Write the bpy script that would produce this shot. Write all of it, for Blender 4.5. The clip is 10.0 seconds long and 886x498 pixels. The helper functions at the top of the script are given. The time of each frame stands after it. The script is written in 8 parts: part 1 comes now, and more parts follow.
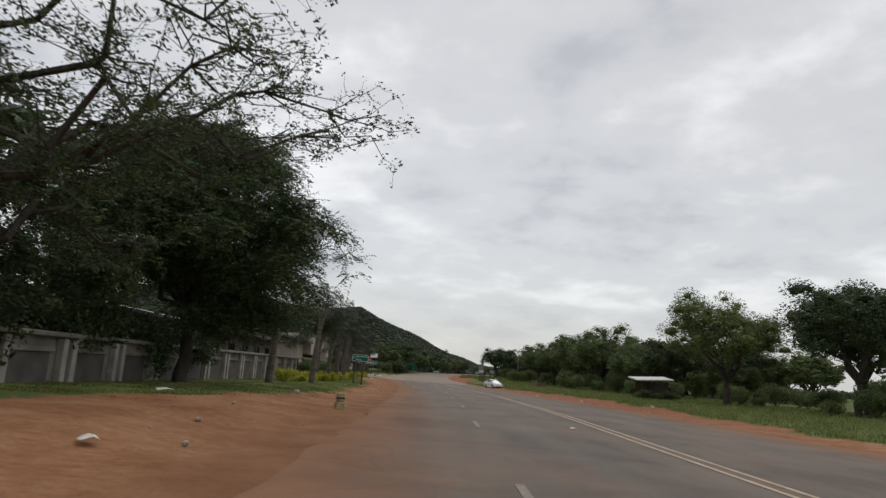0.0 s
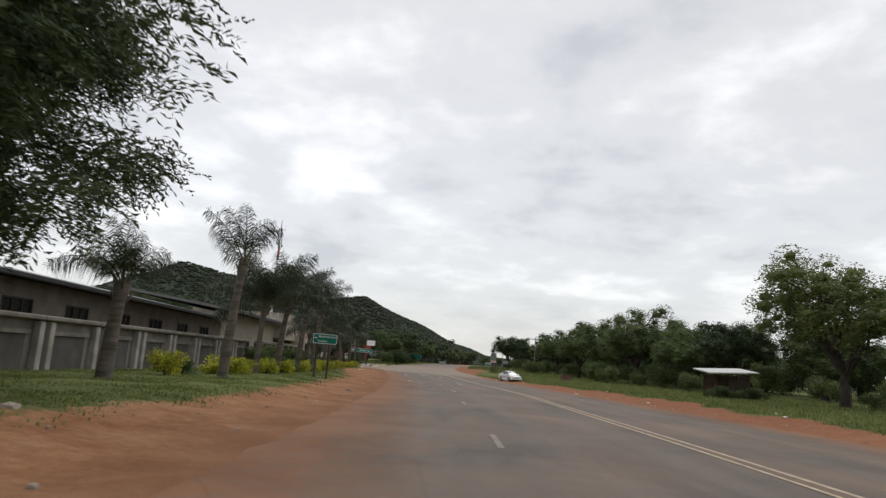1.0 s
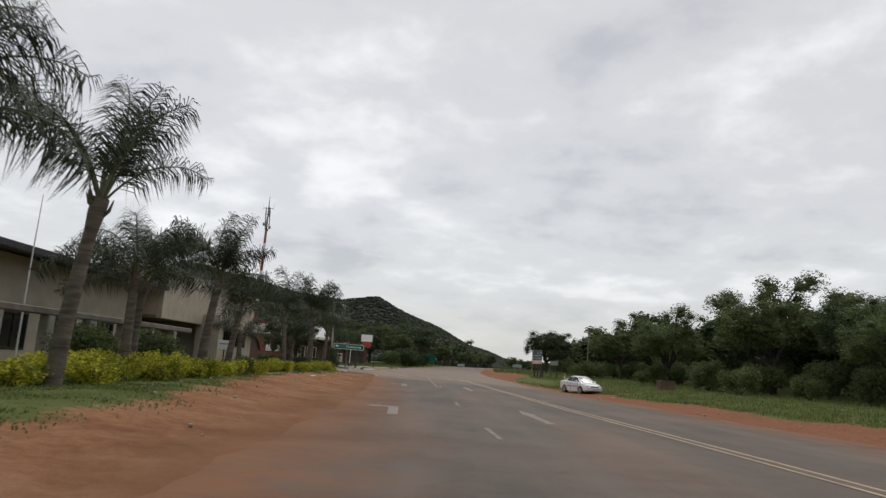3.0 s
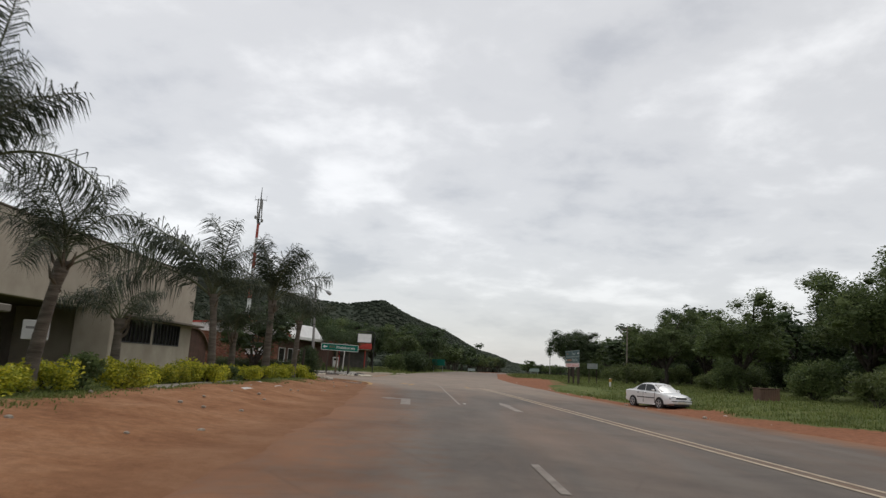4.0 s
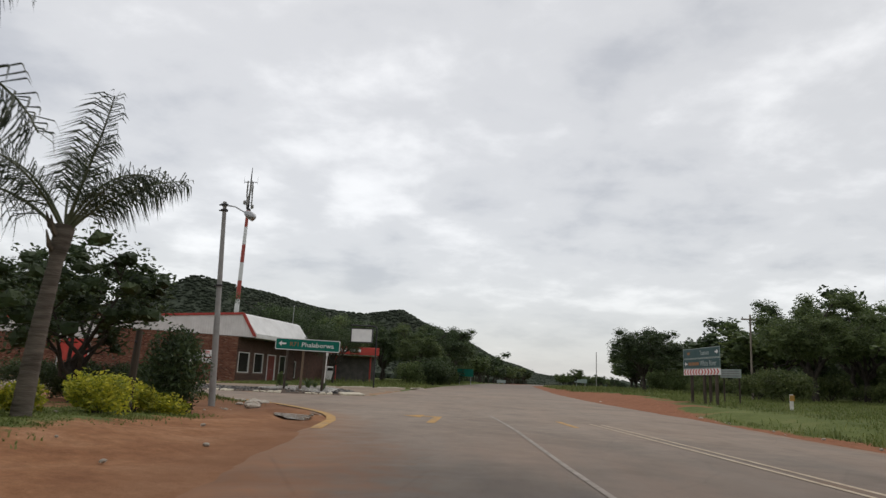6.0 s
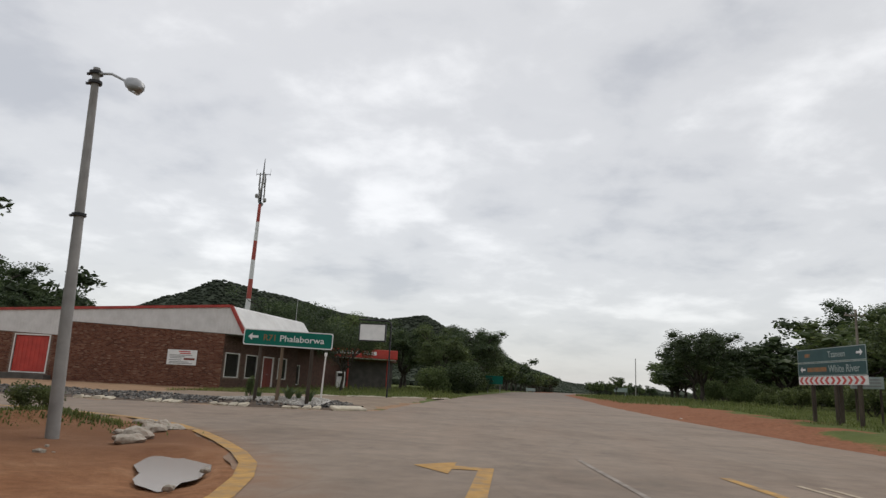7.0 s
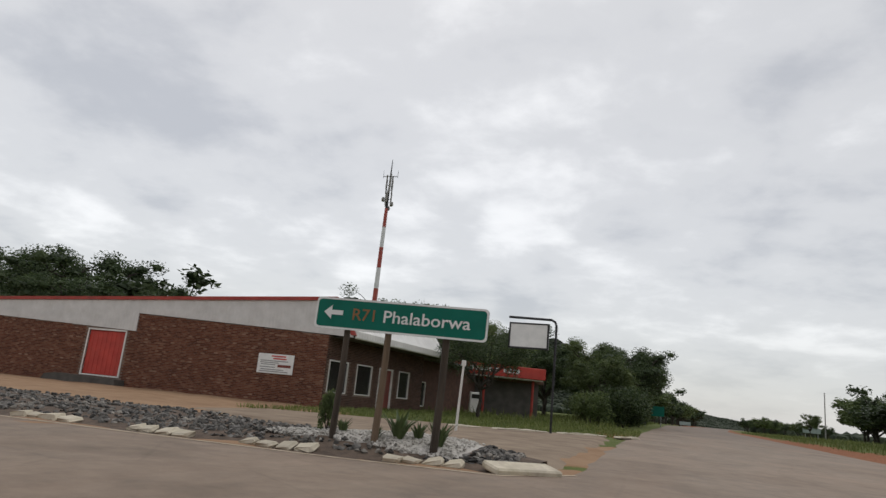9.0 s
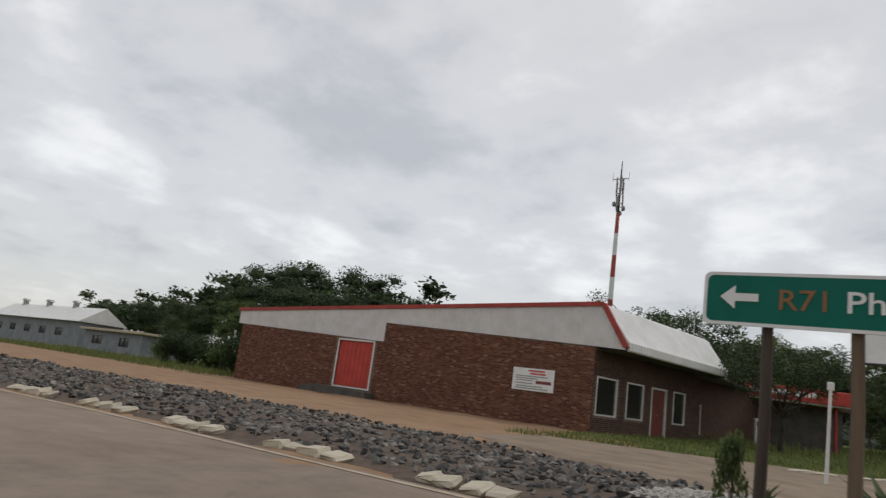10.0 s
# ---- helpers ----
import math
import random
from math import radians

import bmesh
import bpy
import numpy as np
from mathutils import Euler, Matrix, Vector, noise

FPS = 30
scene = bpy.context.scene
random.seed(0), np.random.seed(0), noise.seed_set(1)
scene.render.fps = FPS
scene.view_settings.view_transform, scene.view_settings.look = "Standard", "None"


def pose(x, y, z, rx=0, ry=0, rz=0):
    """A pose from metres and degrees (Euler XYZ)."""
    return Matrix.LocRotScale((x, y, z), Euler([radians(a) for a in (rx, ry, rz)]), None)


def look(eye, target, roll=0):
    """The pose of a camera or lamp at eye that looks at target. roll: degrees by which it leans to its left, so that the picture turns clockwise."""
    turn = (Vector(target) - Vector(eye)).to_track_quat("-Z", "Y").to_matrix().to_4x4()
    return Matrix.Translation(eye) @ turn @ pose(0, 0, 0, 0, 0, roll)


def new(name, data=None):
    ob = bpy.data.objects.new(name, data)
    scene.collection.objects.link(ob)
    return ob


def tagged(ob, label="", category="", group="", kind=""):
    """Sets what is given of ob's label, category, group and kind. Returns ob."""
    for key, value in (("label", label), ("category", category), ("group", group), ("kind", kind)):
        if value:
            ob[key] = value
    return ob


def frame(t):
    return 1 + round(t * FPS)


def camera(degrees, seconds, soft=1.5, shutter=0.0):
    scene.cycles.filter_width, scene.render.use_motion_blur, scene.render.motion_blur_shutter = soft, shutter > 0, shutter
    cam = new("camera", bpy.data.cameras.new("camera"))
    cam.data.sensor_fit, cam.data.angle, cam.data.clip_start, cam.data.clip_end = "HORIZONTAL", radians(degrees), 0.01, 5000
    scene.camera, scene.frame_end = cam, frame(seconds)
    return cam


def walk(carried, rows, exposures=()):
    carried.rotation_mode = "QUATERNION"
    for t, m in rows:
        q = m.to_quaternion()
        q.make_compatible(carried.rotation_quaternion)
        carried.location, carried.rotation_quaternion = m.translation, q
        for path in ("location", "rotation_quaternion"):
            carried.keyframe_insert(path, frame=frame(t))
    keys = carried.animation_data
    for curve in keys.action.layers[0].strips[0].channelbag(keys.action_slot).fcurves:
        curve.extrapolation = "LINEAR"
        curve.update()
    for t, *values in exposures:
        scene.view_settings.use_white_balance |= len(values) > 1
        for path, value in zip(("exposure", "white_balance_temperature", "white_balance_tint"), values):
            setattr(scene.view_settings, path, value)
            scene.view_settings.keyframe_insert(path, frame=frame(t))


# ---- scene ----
cam = camera(67.7, 10.0, soft=1.4, shutter=0.08)
METRES, EYE, TILT, LEAN, TURN = 116.0, 1.35, 10.5, -3.6, 0.0
ROWS = [
    (0.0, 0.0, 0.0, 0.0, 0.0, 0.0, -0.0),
    (0.5, 0.0005, 0.0715, -0.0142, 0.34, -0.58, 0.01),
    (1.0, 0.0004, 0.1431, -0.0279, 0.6, -0.75, -0.09),
    (1.5, -0.0008, 0.2139, -0.0418, 0.87, -0.74, -0.03),
    (2.0, -0.0019, 0.2838, -0.0554, 1.34, -0.57, 0.1),
    (2.5, -0.0049, 0.3504, -0.068, 1.68, -0.5, 0.26),
    (4.0, -0.0188, 0.5357, -0.103, 2.41, -0.03, 1.03),
    (4.5, -0.0238, 0.5946, -0.1132, 3.01, 0.4, 1.23),
    (5.0, -0.0292, 0.6492, -0.1238, 3.48, 0.6, 1.57),
    (5.5, -0.0343, 0.6994, -0.133, 3.74, 0.79, 1.78),
    (7.0, -0.0487, 0.8292, -0.1555, 6.09, 1.69, 1.9),
    (7.5, -0.0542, 0.8608, -0.1612, 8.28, 2.15, 1.62),
    (8.0, -0.0611, 0.8881, -0.1659, 10.22, 2.53, 1.47),
    (8.5, -0.0698, 0.9105, -0.1693, 12.29, 2.97, 1.28),
    (9.0, -0.0816, 0.9302, -0.1719, 17.04, 3.94, 1.02),
    (9.5, -0.0968, 0.9471, -0.1738, 24.36, 4.55, 0.96),
    (10.0, -0.1154, 0.9602, -0.1752, 35.74, 5.68, 1.6),
]
walk(cam, [(t, pose(0, 0, EYE, TILT, LEAN, TURN) @ pose(METRES * x, METRES * y, METRES * z, 90 + pitch, roll, yaw)) for t, x, y, z, yaw, pitch, roll in ROWS],
     [(0.0, -0.08), (0.6, 0.08), (1.3, 0.16), (2.0, 0.08), (2.6, -0.04), (4.0, 0.0), (8.5, 0.0), (10.0, -0.12)])

# ---------------------------------------------------------------- sky and light
def make_world():
    w = bpy.data.worlds.new("overcast_sky")
    scene.world = w
    w.use_nodes = True
    nt = w.node_tree
    N, K = nt.nodes, nt.links
    N.clear()
    out = N.new("ShaderNodeOutputWorld")
    bg_sky, bg_cloud, add = N.new("ShaderNodeBackground"), N.new("ShaderNodeBackground"), N.new("ShaderNodeAddShader")
    sky = N.new("ShaderNodeTexSky")
    sky.sky_type, sky.sun_disc = "NISHITA", False
    sky.sun_elevation, sky.sun_rotation = radians(58), radians(-35)
    bg_sky.inputs[1].default_value = 0.02
    K.new(sky.outputs[0], bg_sky.inputs[0])
    tc, sep = N.new("ShaderNodeTexCoord"), N.new("ShaderNodeSeparateXYZ")
    K.new(tc.outputs["Generated"], sep.inputs[0])

    def m(op, a, b):
        n = N.new("ShaderNodeMath")
        n.operation = op
        for i, v in enumerate((a, b)):
            if isinstance(v, (int, float)):
                n.inputs[i].default_value = v
            else:
                K.new(v, n.inputs[i])
        return n.outputs[0]

    den = m("ADD", m("MAXIMUM", sep.outputs[2], 0.0), 0.22)
    comb = N.new("ShaderNodeCombineXYZ")
    K.new(m("DIVIDE", sep.outputs[0], den), comb.inputs[0])
    K.new(m("DIVIDE", sep.outputs[1], den), comb.inputs[1])

    def fbm(scale, detail, rough, dist, off):
        mp, n = N.new("ShaderNodeMapping"), N.new("ShaderNodeTexNoise")
        mp.inputs["Location"].default_value = off
        K.new(comb.outputs[0], mp.inputs[0])
        K.new(mp.outputs[0], n.inputs["Vector"])
        n.inputs["Scale"].default_value, n.inputs["Detail"].default_value = scale, detail
        n.inputs["Roughness"].default_value, n.inputs["Distortion"].default_value = rough, dist
        return n.outputs["Fac"]

    broad, fine = fbm(1.25, 4.0, 0.5, 0.1, (3.1, 1.7, 0)), fbm(3.4, 6.0, 0.55, 0.12, (0.4, 5.2, 2))
    mixv = m("ADD", m("MULTIPLY", broad, 0.52), m("MULTIPLY", fine, 0.48))
    ramp = N.new("ShaderNodeValToRGB")
    ramp.color_ramp.interpolation = "EASE"
    e = ramp.color_ramp.elements
    e[0].position, e[0].color = 0.34, (0.475, 0.478, 0.49, 1)
    e[1].position, e[1].color = 0.66, (0.88, 0.872, 0.86, 1)
    k = e.new(0.5)
    k.color = (0.64, 0.635, 0.63, 1)
    K.new(mixv, ramp.inputs[0])
    # a paler veil near the horizon
    veil = N.new("ShaderNodeMix")
    veil.data_type = "RGBA"
    veil.inputs["B"].default_value = (0.545, 0.545, 0.545, 1)
    fac = N.new("ShaderNodeMapRange")
    fac.inputs["From Min"].default_value, fac.inputs["From Max"].default_value = 0.16, 0.0
    K.new(sep.outputs[2], fac.inputs[0])
    K.new(m("MULTIPLY", fac.outputs[0], 0.8), veil.inputs["Factor"])
    K.new(ramp.outputs[0], veil.inputs["A"])
    K.new(veil.outputs["Result"], bg_cloud.inputs[0])
    bg_cloud.inputs[1].default_value = 1.0
    K.new(bg_sky.outputs[0], add.inputs[0])
    K.new(bg_cloud.outputs[0], add.inputs[1])
    K.new(add.outputs[0], out.inputs[0])


make_world()
sun_data = bpy.data.lights.new("sun", "SUN")
sun_data.energy, sun_data.angle, sun_data.color = 0.75, radians(30), (1.0, 0.96, 0.9)
sun = new("sun", sun_data)
sun.matrix_world = look((0, 0, 60), (-17.2, -24.5, 60 - 48))

# ---------------------------------------------------------------- materials
MATS = {}


def rgba(c):
    return (c[0], c[1], c[2], 1.0)


def nodes_of(name):
    mt = bpy.data.materials.new(name)
    mt.use_nodes = True
    nt = mt.node_tree
    nt.nodes.clear()
    MATS[name] = mt
    return mt, nt.nodes, nt.links


def noise_node(N, K, vec, scale, detail=4.0, rough=0.55, dist=0.0):
    n = N.new("ShaderNodeTexNoise")
    n.inputs["Scale"].default_value, n.inputs["Detail"].default_value = scale, detail
    n.inputs["Roughness"].default_value, n.inputs["Distortion"].default_value = rough, dist
    K.new(vec, n.inputs["Vector"])
    return n.outputs["Fac"]


def ramp_node(N, K, fac, stops):
    r = N.new("ShaderNodeValToRGB")
    el = r.color_ramp.elements
    el[0].position, el[0].color = stops[0][0], rgba(stops[0][1])
    el[1].position, el[1].color = stops[-1][0], rgba(stops[-1][1])
    for p, c in stops[1:-1]:
        el.new(p).color = rgba(c)
    K.new(fac, r.inputs[0])
    return r.outputs[0]


def mix_node(N, K, fac, a, b, mode="MIX"):
    n = N.new("ShaderNodeMix")
    n.data_type, n.blend_type = "RGBA", mode
    for key, v in (("Factor", fac), ("A", a), ("B", b)):
        if isinstance(v, (int, float)):
            n.inputs[key].default_value = v
        elif isinstance(v, tuple):
            n.inputs[key].default_value = rgba(v)
        else:
            K.new(v, n.inputs[key])
    return n.outputs["Result"]


def math_node(N, K, op, a, b=0.0, clamp=False):
    n = N.new("ShaderNodeMath")
    n.operation, n.use_clamp = op, clamp
    for i, v in enumerate((a, b)):
        if isinstance(v, (int, float)):
            n.inputs[i].default_value = v
        else:
            K.new(v, n.inputs[i])
    return n.outputs[0]


def finish(mt, N, K, color, rough, metal=0.0, height=None, bump=0.3, bdist=0.02, coat=0.0, spec=0.5):
    b, out = N.new("ShaderNodeBsdfPrincipled"), N.new("ShaderNodeOutputMaterial")
    if isinstance(color, tuple):
        b.inputs["Base Color"].default_value = rgba(color)
    else:
        K.new(color, b.inputs["Base Color"])
    if isinstance(rough, (int, float)):
        b.inputs["Roughness"].default_value = rough
    else:
        K.new(rough, b.inputs["Roughness"])
    b.inputs["Metallic"].default_value = metal
    b.inputs["Coat Weight"].default_value = coat
    b.inputs["Specular IOR Level"].default_value = spec
    if height is not None:
        bp = N.new("ShaderNodeBump")
        bp.inputs["Strength"].default_value, bp.inputs["Distance"].default_value = bump, bdist
        K.new(height, bp.inputs["Height"])
        K.new(bp.outputs[0], b.inputs["Normal"])
    K.new(b.outputs[0], out.inputs[0])
    return mt


def surface(name, dark, light, scale=3.0, rough=0.8, metal=0.0, bump=0.3, bscale=60.0, bdist=0.01, stain=None, stain_scale=0.6, stain_amt=0.5, vary=0.0, island=0.0, coat=0.0, spec=0.4, stretch=(1, 1, 1)):
    """A plain weathered surface: two colours by noise, a broader stain, fine relief."""
    mt, N, K = nodes_of(name)
    tc, mp = N.new("ShaderNodeTexCoord"), N.new("ShaderNodeMapping")
    mp.inputs["Scale"].default_value = stretch
    K.new(tc.outputs["Object"], mp.inputs[0])
    v = mp.outputs[0]
    col = ramp_node(N, K, noise_node(N, K, v, scale), [(0.32, dark), (0.68, light)])
    if stain:
        f = ramp_node(N, K, noise_node(N, K, v, stain_scale, 6.0, 0.65), [(0.48, (0, 0, 0)), (0.7, (stain_amt,) * 3)])
        col = mix_node(N, K, f, col, stain)
    if vary or island:
        src = N.new("ShaderNodeNewGeometry").outputs["Random Per Island"] if island else N.new("ShaderNodeObjectInfo").outputs["Random"]
        amt = island or vary
        hsv, mr = N.new("ShaderNodeHueSaturation"), N.new("ShaderNodeMapRange")
        mr.inputs["To Min"].default_value, mr.inputs["To Max"].default_value = 1 - amt, 1 + amt
        K.new(src, mr.inputs[0])
        K.new(mr.outputs[0], hsv.inputs["Value"])
        K.new(col, hsv.inputs["Color"])
        col = hsv.outputs[0]
    h = noise_node(N, K, v, bscale, 3.0)
    return finish(mt, N, K, col, rough, metal, h, bump, bdist, coat, spec)


def leafy(name, a, b, c, through_light=0.35, rough=0.55):
    """Foliage: three greens by leaf and by clump, partly translucent."""
    mt, N, K = nodes_of(name)
    geo, tc, oi = N.new("ShaderNodeNewGeometry"), N.new("ShaderNodeTexCoord"), N.new("ShaderNodeObjectInfo")
    col = ramp_node(N, K, geo.outputs["Random Per Island"], [(0.0, a), (0.55, b), (1.0, c)])
    clump = ramp_node(N, K, noise_node(N, K, tc.outputs["Object"], 0.9, 2.0), [(0.3, (0.6, 0.62, 0.6)), (0.7, (1.25, 1.2, 1.1))])
    col = mix_node(N, K, 1.0, col, clump, "MULTIPLY")
    hsv, mr = N.new("ShaderNodeHueSaturation"), N.new("ShaderNodeMapRange")
    mr.inputs["To Min"].default_value, mr.inputs["To Max"].default_value = 0.78, 1.2
    K.new(oi.outputs["Random"], mr.inputs[0])
    K.new(mr.outputs[0], hsv.inputs["Value"])
    K.new(col, hsv.inputs["Color"])
    b1, tr, mx, out = N.new("ShaderNodeBsdfPrincipled"), N.new("ShaderNodeBsdfTranslucent"), N.new("ShaderNodeMixShader"), N.new("ShaderNodeOutputMaterial")
    b1.inputs["Roughness"].default_value = rough
    b1.inputs["Specular IOR Level"].default_value = 0.3
    K.new(hsv.outputs[0], b1.inputs["Base Color"])
    K.new(hsv.outputs[0], tr.inputs[0])
    mx.inputs[0].default_value = through_light
    K.new(b1.outputs[0], mx.inputs[1])
    K.new(tr.outputs[0], mx.inputs[2])
    K.new(mx.outputs[0], out.inputs[0])
    return mt


def glassy(name, tint, rough=0.08, spec=0.7):
    mt, N, K = nodes_of(name)
    return finish(mt, N, K, tint, rough, 0.0, spec=spec)


def ground_material():
    mt, N, K = nodes_of("earth_and_grass")
    pos = N.new("ShaderNodeNewGeometry").outputs["Position"]
    sand_a, dirt_a = N.new("ShaderNodeAttribute"), N.new("ShaderNodeAttribute")
    sand_a.attribute_name, dirt_a.attribute_name = "sand", "pale"
    n1, n2, n3 = noise_node(N, K, pos, 0.7, 6, 0.65), noise_node(N, K, pos, 6.0, 5, 0.6), noise_node(N, K, pos, 38.0, 4, 0.6)
    broad = noise_node(N, K, pos, 0.12, 4, 0.6)
    red = ramp_node(N, K, n1, [(0.3, (0.235, 0.105, 0.05)), (0.5, (0.325, 0.16, 0.08)), (0.72, (0.43, 0.24, 0.137))])
    red = mix_node(N, K, 0.55, red, ramp_node(N, K, n2, [(0.35, (0.62, 0.58, 0.55)), (0.7, (1.2, 1.2, 1.2))]), "MULTIPLY")
    red = mix_node(N, K, 0.6, red, ramp_node(N, K, n3, [(0.3, (0.75, 0.74, 0.72)), (0.75, (1.18, 1.18, 1.2))]), "MULTIPLY")
    pale = ramp_node(N, K, n1, [(0.3, (0.245, 0.15, 0.09)), (0.7, (0.36, 0.24, 0.15))])
    red = mix_node(N, K, dirt_a.outputs["Fac"], red, pale)
    damp_a = N.new("ShaderNodeAttribute")
    damp_a.attribute_name = "damp"
    wet = math_node(N, K, "MULTIPLY", damp_a.outputs["Fac"], ramp_node(N, K, n2, [(0.3, (0.55, 0.55, 0.55)), (0.6, (1, 1, 1))]))
    red = mix_node(N, K, wet, red, (0.14, 0.07, 0.04))
    clay_a = N.new("ShaderNodeAttribute")
    clay_a.attribute_name = "clay"
    red = mix_node(N, K, clay_a.outputs["Fac"], red, ramp_node(N, K, n2, [(0.3, (0.17, 0.066, 0.034)), (0.7, (0.31, 0.13, 0.07))]))
    soil = ramp_node(N, K, n1, [(0.3, (0.085, 0.108, 0.03)), (0.55, (0.125, 0.15, 0.048)), (0.75, (0.19, 0.185, 0.08))])
    soil = mix_node(N, K, 0.6, soil, ramp_node(N, K, broad, [(0.35, (0.7, 0.75, 0.7)), (0.65, (1.15, 1.1, 1.0))]), "MULTIPLY")
    soil = mix_node(N, K, 0.7, soil, ramp_node(N, K, n3, [(0.3, (0.6, 0.62, 0.6)), (0.7, (1.25, 1.25, 1.2))]), "MULTIPLY")
    wob = math_node(N, K, "ADD", math_node(N, K, "MULTIPLY", math_node(N, K, "SUBTRACT", n1, 0.5), 0.9), math_node(N, K, "MULTIPLY", math_node(N, K, "SUBTRACT", n2, 0.5), 0.7))
    f = math_node(N, K, "ADD", sand_a.outputs["Fac"], wob)
    edge = N.new("ShaderNodeMapRange")
    edge.inputs["From Min"].default_value, edge.inputs["From Max"].default_value = 0.40, 0.62
    K.new(f, edge.inputs[0])
    col = mix_node(N, K, edge.outputs[0], soil, red)
    hgt = math_node(N, K, "ADD", math_node(N, K, "MULTIPLY", n2, 0.7), math_node(N, K, "MULTIPLY", n3, 0.4))
    return finish(mt, N, K, col, 0.95, 0.0, hgt, 0.7, 0.06, spec=0.15)


def road_material():
    mt, N, K = nodes_of("worn_asphalt")
    pos = N.new("ShaderNodeNewGeometry").outputs["Position"]
    at, wt = N.new("ShaderNodeAttribute"), N.new("ShaderNodeAttribute")
    at.attribute_name, wt.attribute_name = "edge", "wheel"
    mp = N.new("ShaderNodeMapping")
    mp.inputs["Scale"].default_value = (1.0, 0.16, 1.0)
    K.new(pos, mp.inputs[0])
    streak, grain = noise_node(N, K, mp.outputs[0], 1.6, 5, 0.6), noise_node(N, K, pos, 120.0, 3, 0.7)
    broad, mid = noise_node(N, K, pos, 0.16, 4, 0.6), noise_node(N, K, pos, 2.5, 6, 0.65)
    col = ramp_node(N, K, streak, [(0.3, (0.094, 0.077, 0.063)), (0.7, (0.134, 0.11, 0.09))])
    col = mix_node(N, K, 0.7, col, ramp_node(N, K, mid, [(0.3, (0.82, 0.82, 0.83)), (0.7, (1.12, 1.11, 1.1))]), "MULTIPLY")
    col = mix_node(N, K, 0.55, col, ramp_node(N, K, grain, [(0.3, (0.6, 0.6, 0.6)), (0.75, (1.35, 1.33, 1.3))]), "MULTIPLY")
    patch = noise_node(N, K, mp.outputs[0], 9.0, 5, 0.7)
    col = mix_node(N, K, 0.45, col, ramp_node(N, K, patch, [(0.3, (0.8, 0.8, 0.81)), (0.72, (1.16, 1.15, 1.13))]), "MULTIPLY")
    warm = ramp_node(N, K, broad, [(0.42, (0, 0, 0)), (0.62, (0.5, 0.5, 0.5))])
    col = mix_node(N, K, warm, col, (0.172, 0.122, 0.088))
    # polished wheel tracks a little paler, the strip between them stained with red dust
    col = mix_node(N, K, math_node(N, K, "MULTIPLY", wt.outputs["Fac"], 0.5), col, (0.158, 0.131, 0.107))
    # red dust blown over the edges
    d = math_node(N, K, "ADD", math_node(N, K, "MULTIPLY", at.outputs["Fac"], 0.4), math_node(N, K, "MULTIPLY", math_node(N, K, "SUBTRACT", mid, 0.5), 1.3))
    dust = N.new("ShaderNodeMapRange")
    dust.inputs["From Min"].default_value, dust.inputs["From Max"].default_value = 0.95, 0.05
    K.new(d, dust.inputs[0])
    dusted = math_node(N, K, "MULTIPLY", dust.outputs[0], 0.95)
    col = mix_node(N, K, dusted, col, (0.25, 0.122, 0.065))
    # orange sand lying in long streaks
    lie = ramp_node(N, K, noise_node(N, K, mp.outputs[0], 0.55, 4, 0.6), [(0.45, (0, 0, 0)), (0.8, (0.5, 0.5, 0.5))])
    col = mix_node(N, K, lie, col, (0.24, 0.135, 0.08))
    # fine sand carried over the junction
    js = N.new("ShaderNodeAttribute")
    js.attribute_name = "dusty"
    veil = math_node(N, K, "MULTIPLY", js.outputs["Fac"], ramp_node(N, K, mid, [(0.25, (0.4, 0.4, 0.4)), (0.7, (0.95, 0.95, 0.95))]))
    col = mix_node(N, K, veil, col, (0.3, 0.228, 0.17))
    worn = noise_node(N, K, pos, 0.33, 5, 0.62, 0.6)
    col = mix_node(N, K, 0.85, col, ramp_node(N, K, worn, [(0.34, (0.78, 0.76, 0.74)), (0.5, (1.0, 1.0, 1.0)), (0.66, (1.14, 1.14, 1.14))]), "MULTIPLY")
    # thin cracks
    vo = N.new("ShaderNodeTexVoronoi")
    vo.feature = "DISTANCE_TO_EDGE"
    vo.inputs["Scale"].default_value = 0.42
    K.new(pos, vo.inputs["Vector"])
    crack = ramp_node(N, K, vo.outputs["Distance"], [(0.0, (0.55, 0.55, 0.55)), (0.012, (1, 1, 1))])
    col = mix_node(N, K, 0.25, col, crack, "MULTIPLY")
    matt = math_node(N, K, "ADD", math_node(N, K, "MULTIPLY", dusted, 0.28), math_node(N, K, "ADD", math_node(N, K, "MULTIPLY", patch, 0.16), 0.6))
    return finish(mt, N, K, col, matt, 0.0, math_node(N, K, "ADD", grain, math_node(N, K, "MULTIPLY", patch, 0.25)), 0.4, 0.008, spec=0.22)


